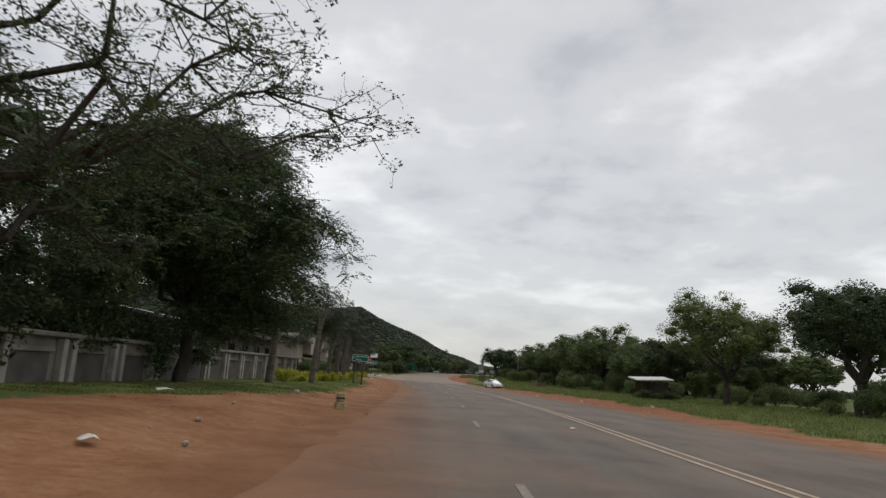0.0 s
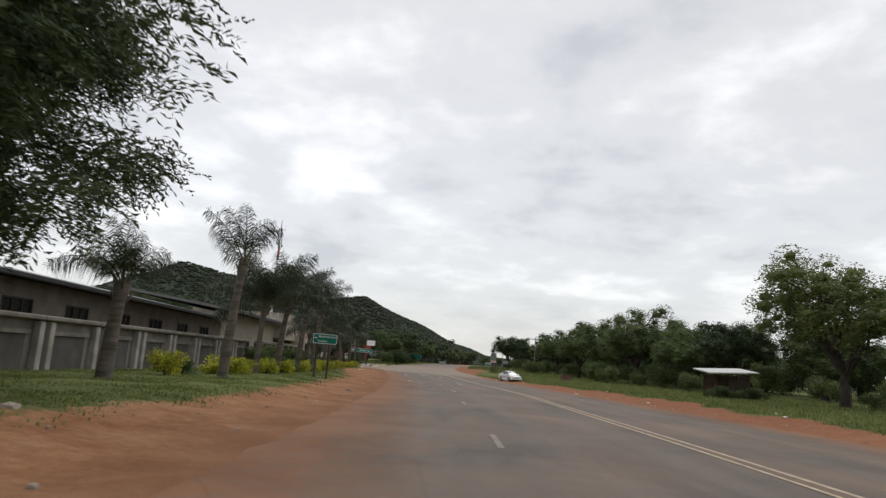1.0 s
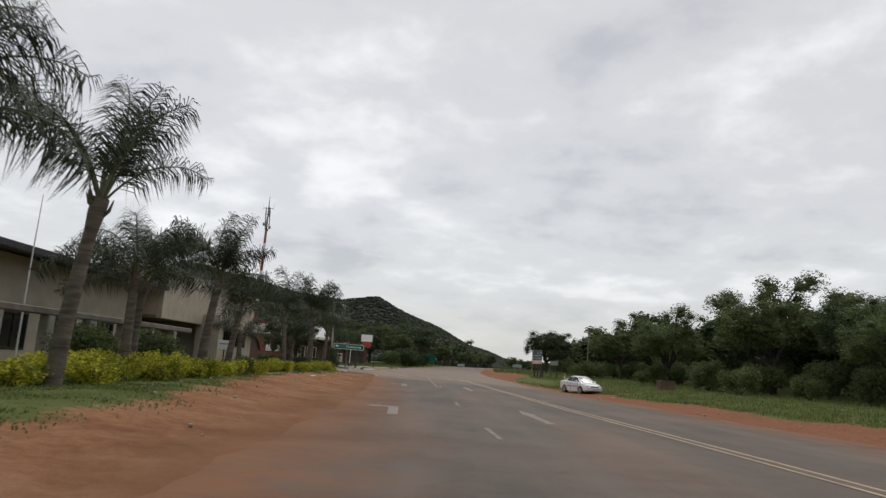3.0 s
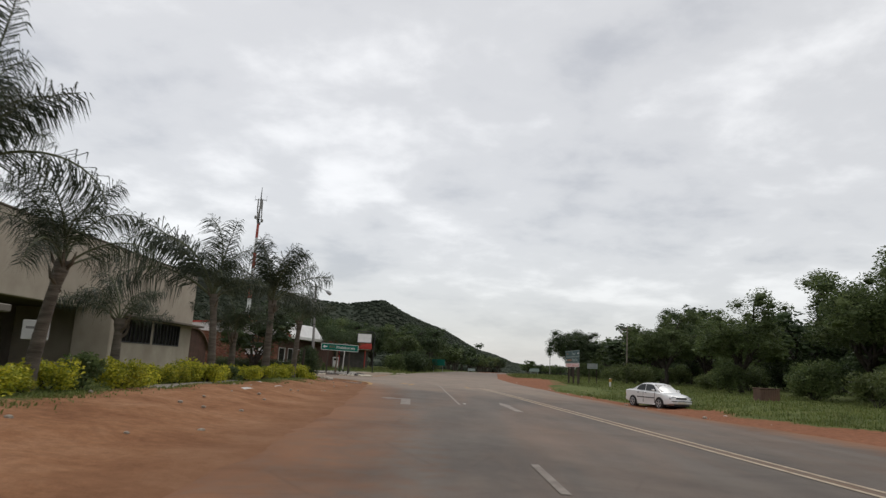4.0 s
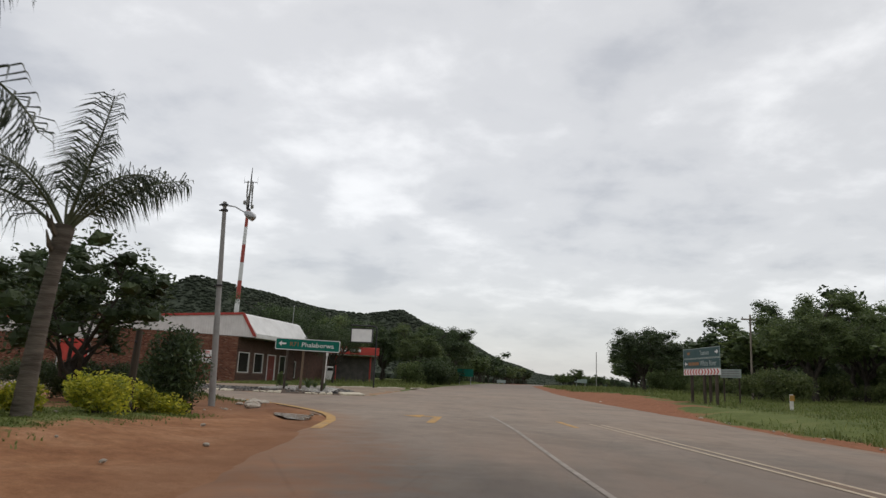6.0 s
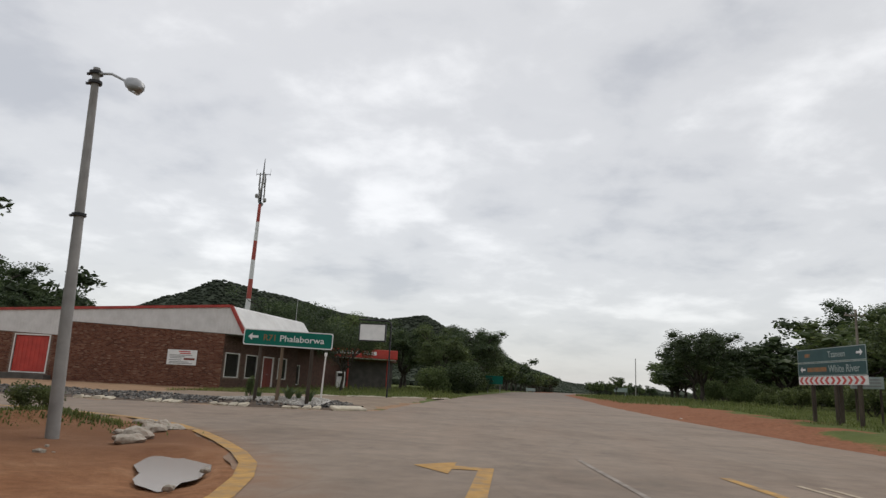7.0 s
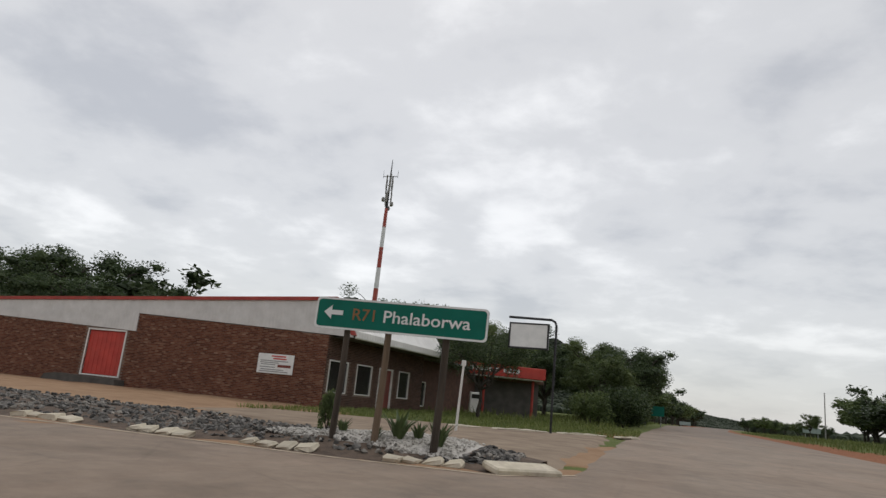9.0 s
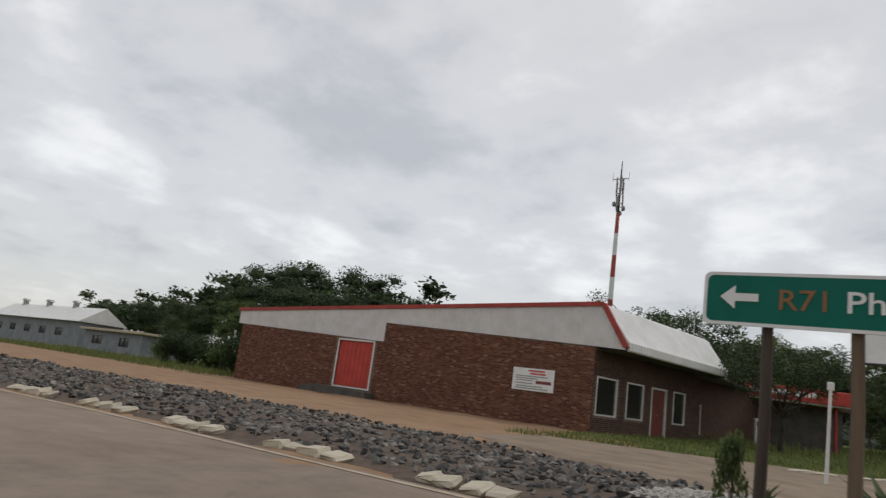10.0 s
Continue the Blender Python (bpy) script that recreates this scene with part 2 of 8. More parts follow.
def brick_face_material(name, single=False):
    mt, N, K = nodes_of(name)
    tc = N.new("ShaderNodeTexCoord")
    geo = N.new("ShaderNodeNewGeometry")
    pick = N.new("ShaderNodeObjectInfo").outputs["Random"] if single else geo.outputs["Random Per Island"]
    col = ramp_node(N, K, pick, [(0.0, (0.095, 0.036, 0.023)), (0.35, (0.145, 0.056, 0.034)), (0.7, (0.185, 0.078, 0.047)), (0.94, (0.22, 0.108, 0.07)), (1.0, (0.3, 0.185, 0.13))])
    n = noise_node(N, K, tc.outputs["Object"], 22.0, 5, 0.65)
    col = mix_node(N, K, 0.75, col, ramp_node(N, K, n, [(0.3, (0.6, 0.58, 0.56)), (0.7, (1.25, 1.22, 1.2))]), "MULTIPLY")
    st = noise_node(N, K, tc.outputs["Object"], 0.5, 5, 0.6)
    col = mix_node(N, K, 0.5, col, ramp_node(N, K, st, [(0.35, (0.75, 0.73, 0.72)), (0.65, (1.12, 1.1, 1.08))]), "MULTIPLY")
    return finish(mt, N, K, col, 0.88, 0.0, n, 0.5, 0.008, spec=0.25)


def sheet_metal(name, dark, light, period=0.2, axis=0, rough=0.45, rust=(0.25, 0.12, 0.06), rust_amt=0.25):
    """Ribbed painted sheet: fine ribs as relief along one axis, streaked dirt."""
    mt, N, K = nodes_of(name)
    tc = N.new("ShaderNodeTexCoord")
    w = N.new("ShaderNodeTexWave")
    w.bands_direction = "XYZ"[axis]
    w.inputs["Scale"].default_value = 0.314 / period
    K.new(tc.outputs["Object"], w.inputs["Vector"])
    col = ramp_node(N, K, noise_node(N, K, tc.outputs["Object"], 1.3, 6, 0.6), [(0.3, dark), (0.7, light)])
    f = ramp_node(N, K, noise_node(N, K, tc.outputs["Object"], 0.9, 7, 0.7), [(0.55, (0, 0, 0)), (0.78, (rust_amt,) * 3)])
    col = mix_node(N, K, f, col, rust)
    return finish(mt, N, K, col, rough, 0.0, w.outputs["Fac"], 0.6, 0.02, spec=0.4)


ground_material()
road_material()
brick_face_material("rough_red_brick")
brick_face_material("single_red_brick", True)
# browner brick; for the workshop side the eave's shade is in the colour
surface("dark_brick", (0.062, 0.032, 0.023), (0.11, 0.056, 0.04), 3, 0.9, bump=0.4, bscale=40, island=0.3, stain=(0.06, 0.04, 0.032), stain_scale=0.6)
surface("dust_lane", (0.21, 0.16, 0.118), (0.3, 0.235, 0.175), 1.2, 0.95, bump=0.5, bscale=12, bdist=0.03, stain=(0.17, 0.125, 0.09), stain_scale=0.5, stain_amt=0.7, spec=0.15)
surface("mortar", (0.16, 0.115, 0.09), (0.22, 0.17, 0.14), 8, 0.95)
surface("white_road_paint", (0.22, 0.185, 0.152), (0.35, 0.305, 0.262), 5, 0.75, bump=0.2, stain=(0.15, 0.12, 0.097), stain_scale=4.5, stain_amt=1.0)
surface("cream_road_paint", (0.38, 0.295, 0.2), (0.52, 0.425, 0.31), 5, 0.7, bump=0.2, stain=(0.24, 0.16, 0.105), stain_scale=2.6, stain_amt=0.6)
surface("line_dust", (0.14, 0.098, 0.07), (0.21, 0.135, 0.085), 4, 0.85, bump=0.2, stain=(0.12, 0.094, 0.075), stain_scale=2.0, stain_amt=0.9)
surface("worn_road_paint", (0.18, 0.15, 0.122), (0.28, 0.24, 0.2), 6, 0.7, bump=0.2, stain=(0.145, 0.116, 0.093), stain_scale=2.2, stain_amt=1.0)
surface("yellow_road_paint", (0.36, 0.19, 0.04), (0.5, 0.28, 0.06), 5, 0.7, bump=0.2, stain=(0.17, 0.14, 0.11), stain_scale=3.0, stain_amt=0.8)
surface("bark_grey", (0.026, 0.021, 0.017), (0.07, 0.058, 0.046), 5, 0.9, bump=0.9, bscale=14, bdist=0.04, stretch=(1, 1, 0.35))
surface("palm_trunk", (0.07, 0.058, 0.045), (0.165, 0.142, 0.115), 4, 0.9, bump=0.9, bscale=9, bdist=0.03, stretch=(0.4, 0.4, 2.2), stain=(0.045, 0.038, 0.03), stain_scale=1.5)
surface("palm_boot", (0.06, 0.05, 0.035), (0.15, 0.12, 0.085), 6, 0.9, bump=0.7, bscale=20)
leafy("palm_leaf", (0.034, 0.048, 0.03), (0.052, 0.07, 0.042), (0.095, 0.11, 0.068), 0.25, 0.4)
surface("palm_rachis", (0.06, 0.075, 0.035), (0.11, 0.12, 0.06), 6, 0.6)
surface("old_yellow_block", (0.24, 0.2, 0.11), (0.42, 0.36, 0.2), 7.0, 0.9, stain=(0.09, 0.07, 0.05), stain_scale=5.0, stain_amt=0.7)
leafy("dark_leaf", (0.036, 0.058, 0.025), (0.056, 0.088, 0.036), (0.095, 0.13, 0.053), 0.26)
leafy("mid_leaf", (0.078, 0.114, 0.044), (0.114, 0.158, 0.06), (0.168, 0.21, 0.083), 0.36)
leafy("light_leaf", (0.095, 0.13, 0.045), (0.14, 0.18, 0.065), (0.2, 0.225, 0.095), 0.35)
leafy("hedge_leaf", (0.15, 0.2, 0.03), (0.42, 0.43, 0.045), (0.68, 0.62, 0.07), 0.4)
leafy("agave_leaf", (0.045, 0.075, 0.028), (0.08, 0.115, 0.045), (0.13, 0.16, 0.07), 0.15)
leafy("grass_blade", (0.105, 0.14, 0.038), (0.155, 0.195, 0.058), (0.235, 0.25, 0.1), 0.35, 0.7)
leafy("forest_canopy", (0.034, 0.046, 0.032), (0.042, 0.056, 0.038), (0.054, 0.068, 0.045), 0.0, 0.9)
surface("hill_soil", (0.034, 0.046, 0.03), (0.048, 0.06, 0.038), 0.03, 0.95, bump=0.8, bscale=0.3, bdist=2.0, stain=(0.12, 0.105, 0.085), stain_scale=0.02, stain_amt=0.25)
surface("beige_plaster", (0.37, 0.32, 0.255), (0.46, 0.405, 0.33), 1.2, 0.85, bump=0.2, bscale=40, stain=(0.27, 0.225, 0.17), stain_scale=0.35, stain_amt=0.5)
# brown plaster, darkened in colour for the shade under the hall eave
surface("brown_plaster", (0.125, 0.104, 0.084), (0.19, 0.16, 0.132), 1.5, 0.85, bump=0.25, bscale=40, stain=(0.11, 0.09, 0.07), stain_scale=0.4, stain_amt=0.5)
surface("wall_plaster", (0.155, 0.14, 0.12), (0.255, 0.232, 0.202), 1.8, 0.88, bump=0.3, bscale=45, stain=(0.1, 0.09, 0.075), stain_scale=0.7, stain_amt=0.7)
surface("pale_column", (0.26, 0.242, 0.215), (0.39, 0.365, 0.33), 2.0, 0.85, bump=0.25, stain=(0.2, 0.16, 0.12), stain_scale=0.9, stain_amt=0.6)
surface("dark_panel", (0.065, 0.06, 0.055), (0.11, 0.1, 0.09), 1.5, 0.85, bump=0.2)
surface("white_paint", (0.62, 0.6, 0.57), (0.76, 0.745, 0.72), 1.2, 0.55, bump=0.1, stain=(0.45, 0.4, 0.34), stain_scale=0.7, stain_amt=0.4)
surface("red_paint", (0.4, 0.035, 0.025), (0.52, 0.055, 0.038), 1.5, 0.5, bump=0.1, stain=(0.3, 0.05, 0.035), stain_scale=0.8)
surface("dark_red_paint", (0.14, 0.03, 0.022), (0.2, 0.042, 0.03), 1.5, 0.5, bump=0.1)
surface("red_trim", (0.3, 0.035, 0.028), (0.42, 0.06, 0.045), 2.0, 0.6, bump=0.1, stain=(0.2, 0.05, 0.04))
sheet_metal("white_sheet", (0.52, 0.51, 0.5), (0.66, 0.65, 0.64), 0.2, 0, rust=(0.36, 0.31, 0.26), rust_amt=0.3)
sheet_metal("white_roof_sheet", (0.62, 0.61, 0.59), (0.76, 0.75, 0.73), 0.25, 1, rust=(0.42, 0.36, 0.3), rust_amt=0.3)
sheet_metal("grey_roof_sheet", (0.1, 0.1, 0.1), (0.17, 0.168, 0.165), 0.3, 1, rust_amt=0.3)
sheet_metal("shed_roof_sheet", (0.52, 0.52, 0.51), (0.7, 0.7, 0.69), 0.15, 0, rust_amt=0.3)
sheet_metal("rust_sheet", (0.1, 0.06, 0.045), (0.17, 0.1, 0.07), 0.15, 0, rough=0.8, rust_amt=0.5)
surface("dark_metal", (0.02, 0.02, 0.022), (0.045, 0.045, 0.047), 3, 0.5, metal=0.4, bump=0.1)
surface("galvanised", (0.3, 0.305, 0.31), (0.42, 0.425, 0.43), 4, 0.5, metal=0.6, bump=0.1)
surface("pole_grey", (0.24, 0.235, 0.225), (0.34, 0.33, 0.315), 3, 0.75, bump=0.25, stain=(0.16, 0.14, 0.12))
surface("sign_green", (0.002, 0.12, 0.086), (0.004, 0.145, 0.105), 2, 0.5, bump=0.05, stain=(0.02, 0.13, 0.1), stain_scale=3.0, stain_amt=0.3, spec=0.2)
surface("sign_green_old", (0.016, 0.06, 0.062), (0.026, 0.08, 0.08), 2, 0.5, bump=0.05, stain=(0.06, 0.1, 0.095), stain_amt=0.4)
surface("sign_white", (0.66, 0.67, 0.66), (0.78, 0.78, 0.77), 3, 0.45, bump=0.05)
surface("sign_faded", (0.25, 0.32, 0.31), (0.36, 0.42, 0.4), 3, 0.5, bump=0.05)
surface("sign_orange", (0.2, 0.11, 0.045), (0.33, 0.14, 0.05), 6, 0.5, bump=0.05, stain=(0.04, 0.09, 0.065), stain_scale=5.0, stain_amt=0.9)
surface("sign_red", (0.45, 0.06, 0.05), (0.56, 0.09, 0.08), 3, 0.5, bump=0.05)
surface("sign_back", (0.2, 0.2, 0.2), (0.28, 0.28, 0.28), 3, 0.6)
surface("creosote_wood", (0.035, 0.027, 0.021), (0.085, 0.066, 0.05), 6, 0.9, bump=0.6, bscale=22, stretch=(1, 1, 0.12))
surface("weathered_wood", (0.16, 0.135, 0.11), (0.27, 0.235, 0.195), 6, 0.9, bump=0.6, bscale=22, stretch=(1, 1, 0.12))
surface("stone_grey", (0.045, 0.042, 0.039), (0.135, 0.126, 0.115), 2.5, 0.75, bump=0.5, bscale=30, island=0.9, stain=(0.28, 0.25, 0.21), stain_scale=3.0, stain_amt=0.7, spec=0.4)
surface("fallen_stone", (0.05, 0.047, 0.043), (0.15, 0.14, 0.128), 9, 0.75, bump=0.5, bscale=30, vary=0.85, spec=0.4)
surface("white_stone", (0.42, 0.37, 0.28), (0.6, 0.54, 0.43), 4, 0.85, bump=0.5, bscale=30, vary=0.1, stain=(0.3, 0.25, 0.2), stain_scale=2.5, stain_amt=0.65)
surface("white_chips", (0.36, 0.34, 0.31), (0.6, 0.57, 0.53), 20, 0.9, bump=0.8, bscale=30, bdist=0.03, stain=(0.26, 0.23, 0.19), stain_scale=2.0)
surface("island_soil", (0.075, 0.054, 0.04), (0.14, 0.1, 0.074), 5, 0.95, bump=0.8, bscale=30, bdist=0.03)
surface("boulder", (0.36, 0.31, 0.25), (0.54, 0.49, 0.42), 3, 0.9, bump=0.7, bscale=14, bdist=0.03, stain=(0.24, 0.13, 0.08), stain_scale=2.0)
surface("concrete", (0.24, 0.215, 0.185), (0.34, 0.31, 0.27), 2, 0.9, bump=0.3, bscale=50, stain=(0.2, 0.13, 0.085), stain_scale=0.8)
surface("car_white", (0.72, 0.72, 0.71), (0.76, 0.76, 0.75), 0.8, 0.25, bump=0.0, coat=0.6)
surface("black_plastic", (0.012, 0.012, 0.012), (0.022, 0.022, 0.022), 6, 0.5, bump=0.1)
surface("tyre_rubber", (0.014, 0.014, 0.014), (0.028, 0.027, 0.026), 8, 0.8, bump=0.3)
surface("alloy", (0.45, 0.45, 0.46), (0.58, 0.58, 0.59), 6, 0.3, metal=0.8, bump=0.0)
surface("lamp_lens", (0.5, 0.52, 0.54), (0.66, 0.68, 0.7), 12, 0.1, bump=0.1, coat=0.8)
surface("amber_lens", (0.5, 0.2, 0.04), (0.6, 0.26, 0.06), 12, 0.15, bump=0.1)
surface("number_plate", (0.55, 0.54, 0.45), (0.66, 0.65, 0.56), 6, 0.4, bump=0.0)
surface("litter_paper", (0.5, 0.48, 0.45), (0.72, 0.7, 0.66), 14, 0.8, bump=0.4)
surface("tan_roof_sheet", (0.4, 0.33, 0.23), (0.52, 0.44, 0.32), 2, 0.8, bump=0.2)
surface("brown_pole", (0.1, 0.07, 0.045), (0.17, 0.12, 0.08), 6, 0.85, bump=0.4, bscale=40, stretch=(1, 1, 0.15))
surface("far_wall", (0.19, 0.2, 0.22), (0.26, 0.27, 0.29), 1, 0.85, bump=0.1)
surface("aerial_white", (0.6, 0.6, 0.6), (0.72, 0.72, 0.72), 1, 0.5, bump=0.05)
surface("aerial_red", (0.3, 0.05, 0.035), (0.4, 0.075, 0.055), 1, 0.5, bump=0.05)
glassy("dark_glass", (0.03, 0.028, 0.026))
glassy("car_glass", (0.02, 0.024, 0.024), 0.06, 0.3)
water_mt, water_n, water_k = nodes_of("muddy_water")
finish(water_mt, water_n, water_k, (0.24, 0.19, 0.15), 0.16, spec=0.9)

# ---------------------------------------------------------------- mesh helpers
class Shape:
    """Collects vertices and faces of one mesh."""

    def __init__(self):
        self.v, self.f, self.m = [], [], []

    def add(self, verts, faces, mi=0):
        o = len(self.v)
        self.v.extend([tuple(p) for p in verts])
        self.f.extend([tuple(o + i for i in q) for q in faces])
        self.m.extend([mi] * len(faces))
        return self

    def box(self, lo, hi, bev=0.0, mi=0, m=None):
        """A box from lo to hi; bev cuts its edges."""
        cx, cy, cz = [(a + b) / 2 for a, b in zip(lo, hi)]
        sx, sy, sz = [abs(b - a) / 2 for a, b in zip(lo, hi)]
        b = min(bev, 0.49 * min(sx, sy, sz) * 2) if bev else 0
        if not b:
            vs = [(cx + i * sx, cy + j * sy, cz + k * sz) for k in (-1, 1) for j in (-1, 1) for i in (-1, 1)]
            fs = [(0, 2, 3, 1), (4, 5, 7, 6), (0, 1, 5, 4), (2, 6, 7, 3), (0, 4, 6, 2), (1, 3, 7, 5)]
        else:
            vs, idx = [], {}
            for i in (-1, 1):
                for j in (-1, 1):
                    for k in (-1, 1):
                        idx[i, j, k] = len(vs)
                        vs += [(cx + i * sx, cy + j * (sy - b), cz + k * (sz - b)), (cx + i * (sx - b), cy + j * sy, cz + k * (sz - b)), (cx + i * (sx - b), cy + j * (sy - b), cz + k * sz)]
            fs = []
            for s in (-1, 1):
                q = [idx[s, -1, -1], idx[s, 1, -1], idx[s, 1, 1], idx[s, -1, 1]]
                fs.append(tuple(q if s > 0 else q[::-1]))
                q = [idx[-1, s, -1] + 1, idx[1, s, -1] + 1, idx[1, s, 1] + 1, idx[-1, s, 1] + 1]
                fs.append(tuple(q[::-1] if s > 0 else q))
                q = [idx[-1, -1, s] + 2, idx[1, -1, s] + 2, idx[1, 1, s] + 2, idx[-1, 1, s] + 2]
                fs.append(tuple(q if s > 0 else q[::-1]))
            for s in (-1, 1):
                for t in (-1, 1):
                    fs.append((idx[s, t, -1], idx[s, t, 1], idx[s, t, 1] + 1, idx[s, t, -1] + 1))
                    fs.append((idx[s, -1, t], idx[s, 1, t], idx[s, 1, t] + 2, idx[s, -1, t] + 2))
                    fs.append((idx[-1, s, t] + 1, idx[1, s, t] + 1, idx[1, s, t] + 2, idx[-1, s, t] + 2))
            for i in (-1, 1):
                for j in (-1, 1):
                    for k in (-1, 1):
                        a = idx[i, j, k]
                        fs.append((a, a + 1, a + 2))
        if m is not None:
            vs = [tuple(m @ Vector(p)) for p in vs]
        return self.add(vs, fs, mi)

    def weld(self):
        """Join corners that lie in one place."""
        seen, order, out = {}, [], []
        for p in self.v:
            k = tuple(round(c, 4) for c in p)
            if k not in seen:
                seen[k] = len(out)
                out.append(p)
            order.append(seen[k])
        self.v, self.f = out, [tuple(order[i] for i in q) for q in self.f]
        return self

    def tube(self, pts, radii, n=8, mi=0, caps=True):
        """A round bar along the points, with a radius at each."""
        pts = [Vector(p) for p in pts]
        if isinstance(radii, (int, float)):
            radii = [radii] * len(pts)
        vs, fs = [], []
        ref = Vector((0.3, 0.9, 0.2)).normalized()
        for i, p in enumerate(pts):
            d = (pts[min(i + 1, len(pts) - 1)] - pts[max(i - 1, 0)]).normalized()
            a = d.cross(ref)
            if a.length < 0.05:
                a = d.cross(Vector((1, 0, 0)))
            a.normalize()
            b = d.cross(a)
            for k in range(n):
                w = 2 * math.pi * k / n
                vs.append(p + (a * math.cos(w) + b * math.sin(w)) * radii[i])
        for i in range(len(pts) - 1):
            for k in range(n):
                q = (k + 1) % n
                fs.append((i * n + k, i * n + q, (i + 1) * n + q, (i + 1) * n + k))
        if caps:
            fs.append(tuple(range(n))[::-1])
            fs.append(tuple((len(pts) - 1) * n + k for k in range(n)))
        return self.add(vs, fs, mi)

    def prism(self, outline, thick, m=None, mi=0):
        """A plate: an outline in x and z, thick along y from 0."""
        n = len(outline)
        vs = [(x, 0.0, z) for x, z in outline] + [(x, thick, z) for x, z in outline]
        if m is not None:
            vs = [tuple(m @ Vector(p)) for p in vs]
        fs = [tuple(range(n)), tuple(range(2 * n - 1, n - 1, -1))] + [(i, i + n, (i + 1) % n + n, (i + 1) % n) for i in range(n)]
        return self.add(vs, fs, mi)

    def mesh(self, name, mats, smooth=False):
        me = bpy.data.meshes.new(name)
        me.from_pydata(self.v, [], self.f)
        for mt in (mats if isinstance(mats, (list, tuple)) else [mats]):
            me.materials.append(MATS[mt])
        if any(self.m):
            me.polygons.foreach_set("material_index", self.m)
        if smooth:
            me.polygons.foreach_set("use_smooth", [True] * len(self.f))
            me.set_sharp_from_angle(angle=radians(40))
        me.update()
        return me


def fix_normals(me):
    bm = bmesh.new()
    bm.from_mesh(me)
    bmesh.ops.recalc_face_normals(bm, faces=bm.faces)
    bm.to_mesh(me)
    bm.free()
    return me


def thing(name, m, label, category, group="", kind=""):
    ob = new(name)
    ob.empty_display_size = 0.2
    ob.matrix_basis = m
    return tagged(ob, label, category, group, kind)


def part(name, shape, material, parent, label="", smooth=False, m=None, recalc=True):
    me = shape if isinstance(shape, bpy.types.Mesh) else shape.mesh(name, material, smooth)
    if recalc and not isinstance(shape, bpy.types.Mesh):
        fix_normals(me)
    ob = new(name, me)
    ob.parent = parent
    if m is not None:
        ob.matrix_basis = m
    return tagged(ob, label)


def solid(name, shape, material, label, category, kind="", m=None, smooth=False, group=""):
    """A thing of one mesh."""
    me = shape if isinstance(shape, bpy.types.Mesh) else fix_normals(shape.mesh(name, material, smooth))
    ob = new(name, me)
    if m is not None:
        ob.matrix_basis = m
    return tagged(ob, label, category, group, kind)


def lettering(words, size, material, parent, m, name="lettering", align="LEFT", label=""):
    cu = bpy.data.curves.new(name, "FONT")
    cu.offset = 0.008 * size
    cu.body, cu.size, cu.extrude, cu.align_x, cu.resolution_u = words, size, 0.003, align, 3
    tmp = new("lettering_curve", cu)
    bpy.context.view_layer.update()
    me = bpy.data.meshes.new_from_object(tmp.evaluated_get(bpy.context.evaluated_depsgraph_get()))
    bpy.data.objects.remove(tmp)
    me.materials.clear()
    me.materials.append(MATS[material])
    return part(name, me, material, parent, label, m=m)


# ---------------------------------------------------------------- the lie of the land
def ease(v):
    v = np.clip(v, 0.0, 1.0)
    return v * v * (3 - 2 * v)


PROFILE = ((-60, 0, 17, 42, 63, 80, 98, 113, 121, 136, 160, 250, 5000), (0.6, 0.2, 0.04, -0.19, -0.34, -0.41, -0.37, -0.3, -0.22, -0.1, 0.05, 0.3, 0.3))
LEFT_EDGE = ((-60, 0, 22, 45, 62, 80, 92, 104, 5000), (-1.0, -1.6, -2.2, -3.0, -4.0, -5.6, -7.0, -8.6, -8.6))
RIGHT_EDGE = ((-60, 0, 37, 62, 90, 100, 116, 129, 150, 250, 500, 1500), (12.0, 11.9, 11.6, 9.9, 6.9, 5.5, 3.4, 1.9, 1.1, 4.5, 30, 190))
MIDDLE = ((-60, 0, 26, 52, 82, 92, 100, 106, 130, 250), (5.9, 5.7, 5.2, 4.1, 1.8, 0.8, -0.1, -0.9, -4.0, -2.0))
# the outer edge of the asphalt on the side where the other road joins
MOUTH = ((-60, 0, 22, 45, 62, 80, 92, 103.8, 105.2, 106.3, 107.4, 108.75, 110.0, 111.4, 112.6, 113.9, 116.3, 118.4, 119.0, 119.3, 119.6, 120.1, 121.6, 140, 170, 250, 500, 1500),
         (-1.0, -1.6, -2.2, -3.0, -4.0, -5.6, -7.0, -8.5, -8.8, -9.25, -9.85, -10.75, -11.7, -12.95, -14.9, -22.0, -75.0, -30.0, -24.0, -18.0, -14.0, -11.7, -10.7, -10.5, -9.4, -6.5, 18.0, 175.0))


def follow(y, line):
    return np.interp(y, line[0], line[1])


def smooth_line(y, line, r=6.0):
    return sum(np.interp(np.asarray(y) + k, line[0], line[1]) for k in (-r, -r / 2, 0, r / 2, r)) / 5


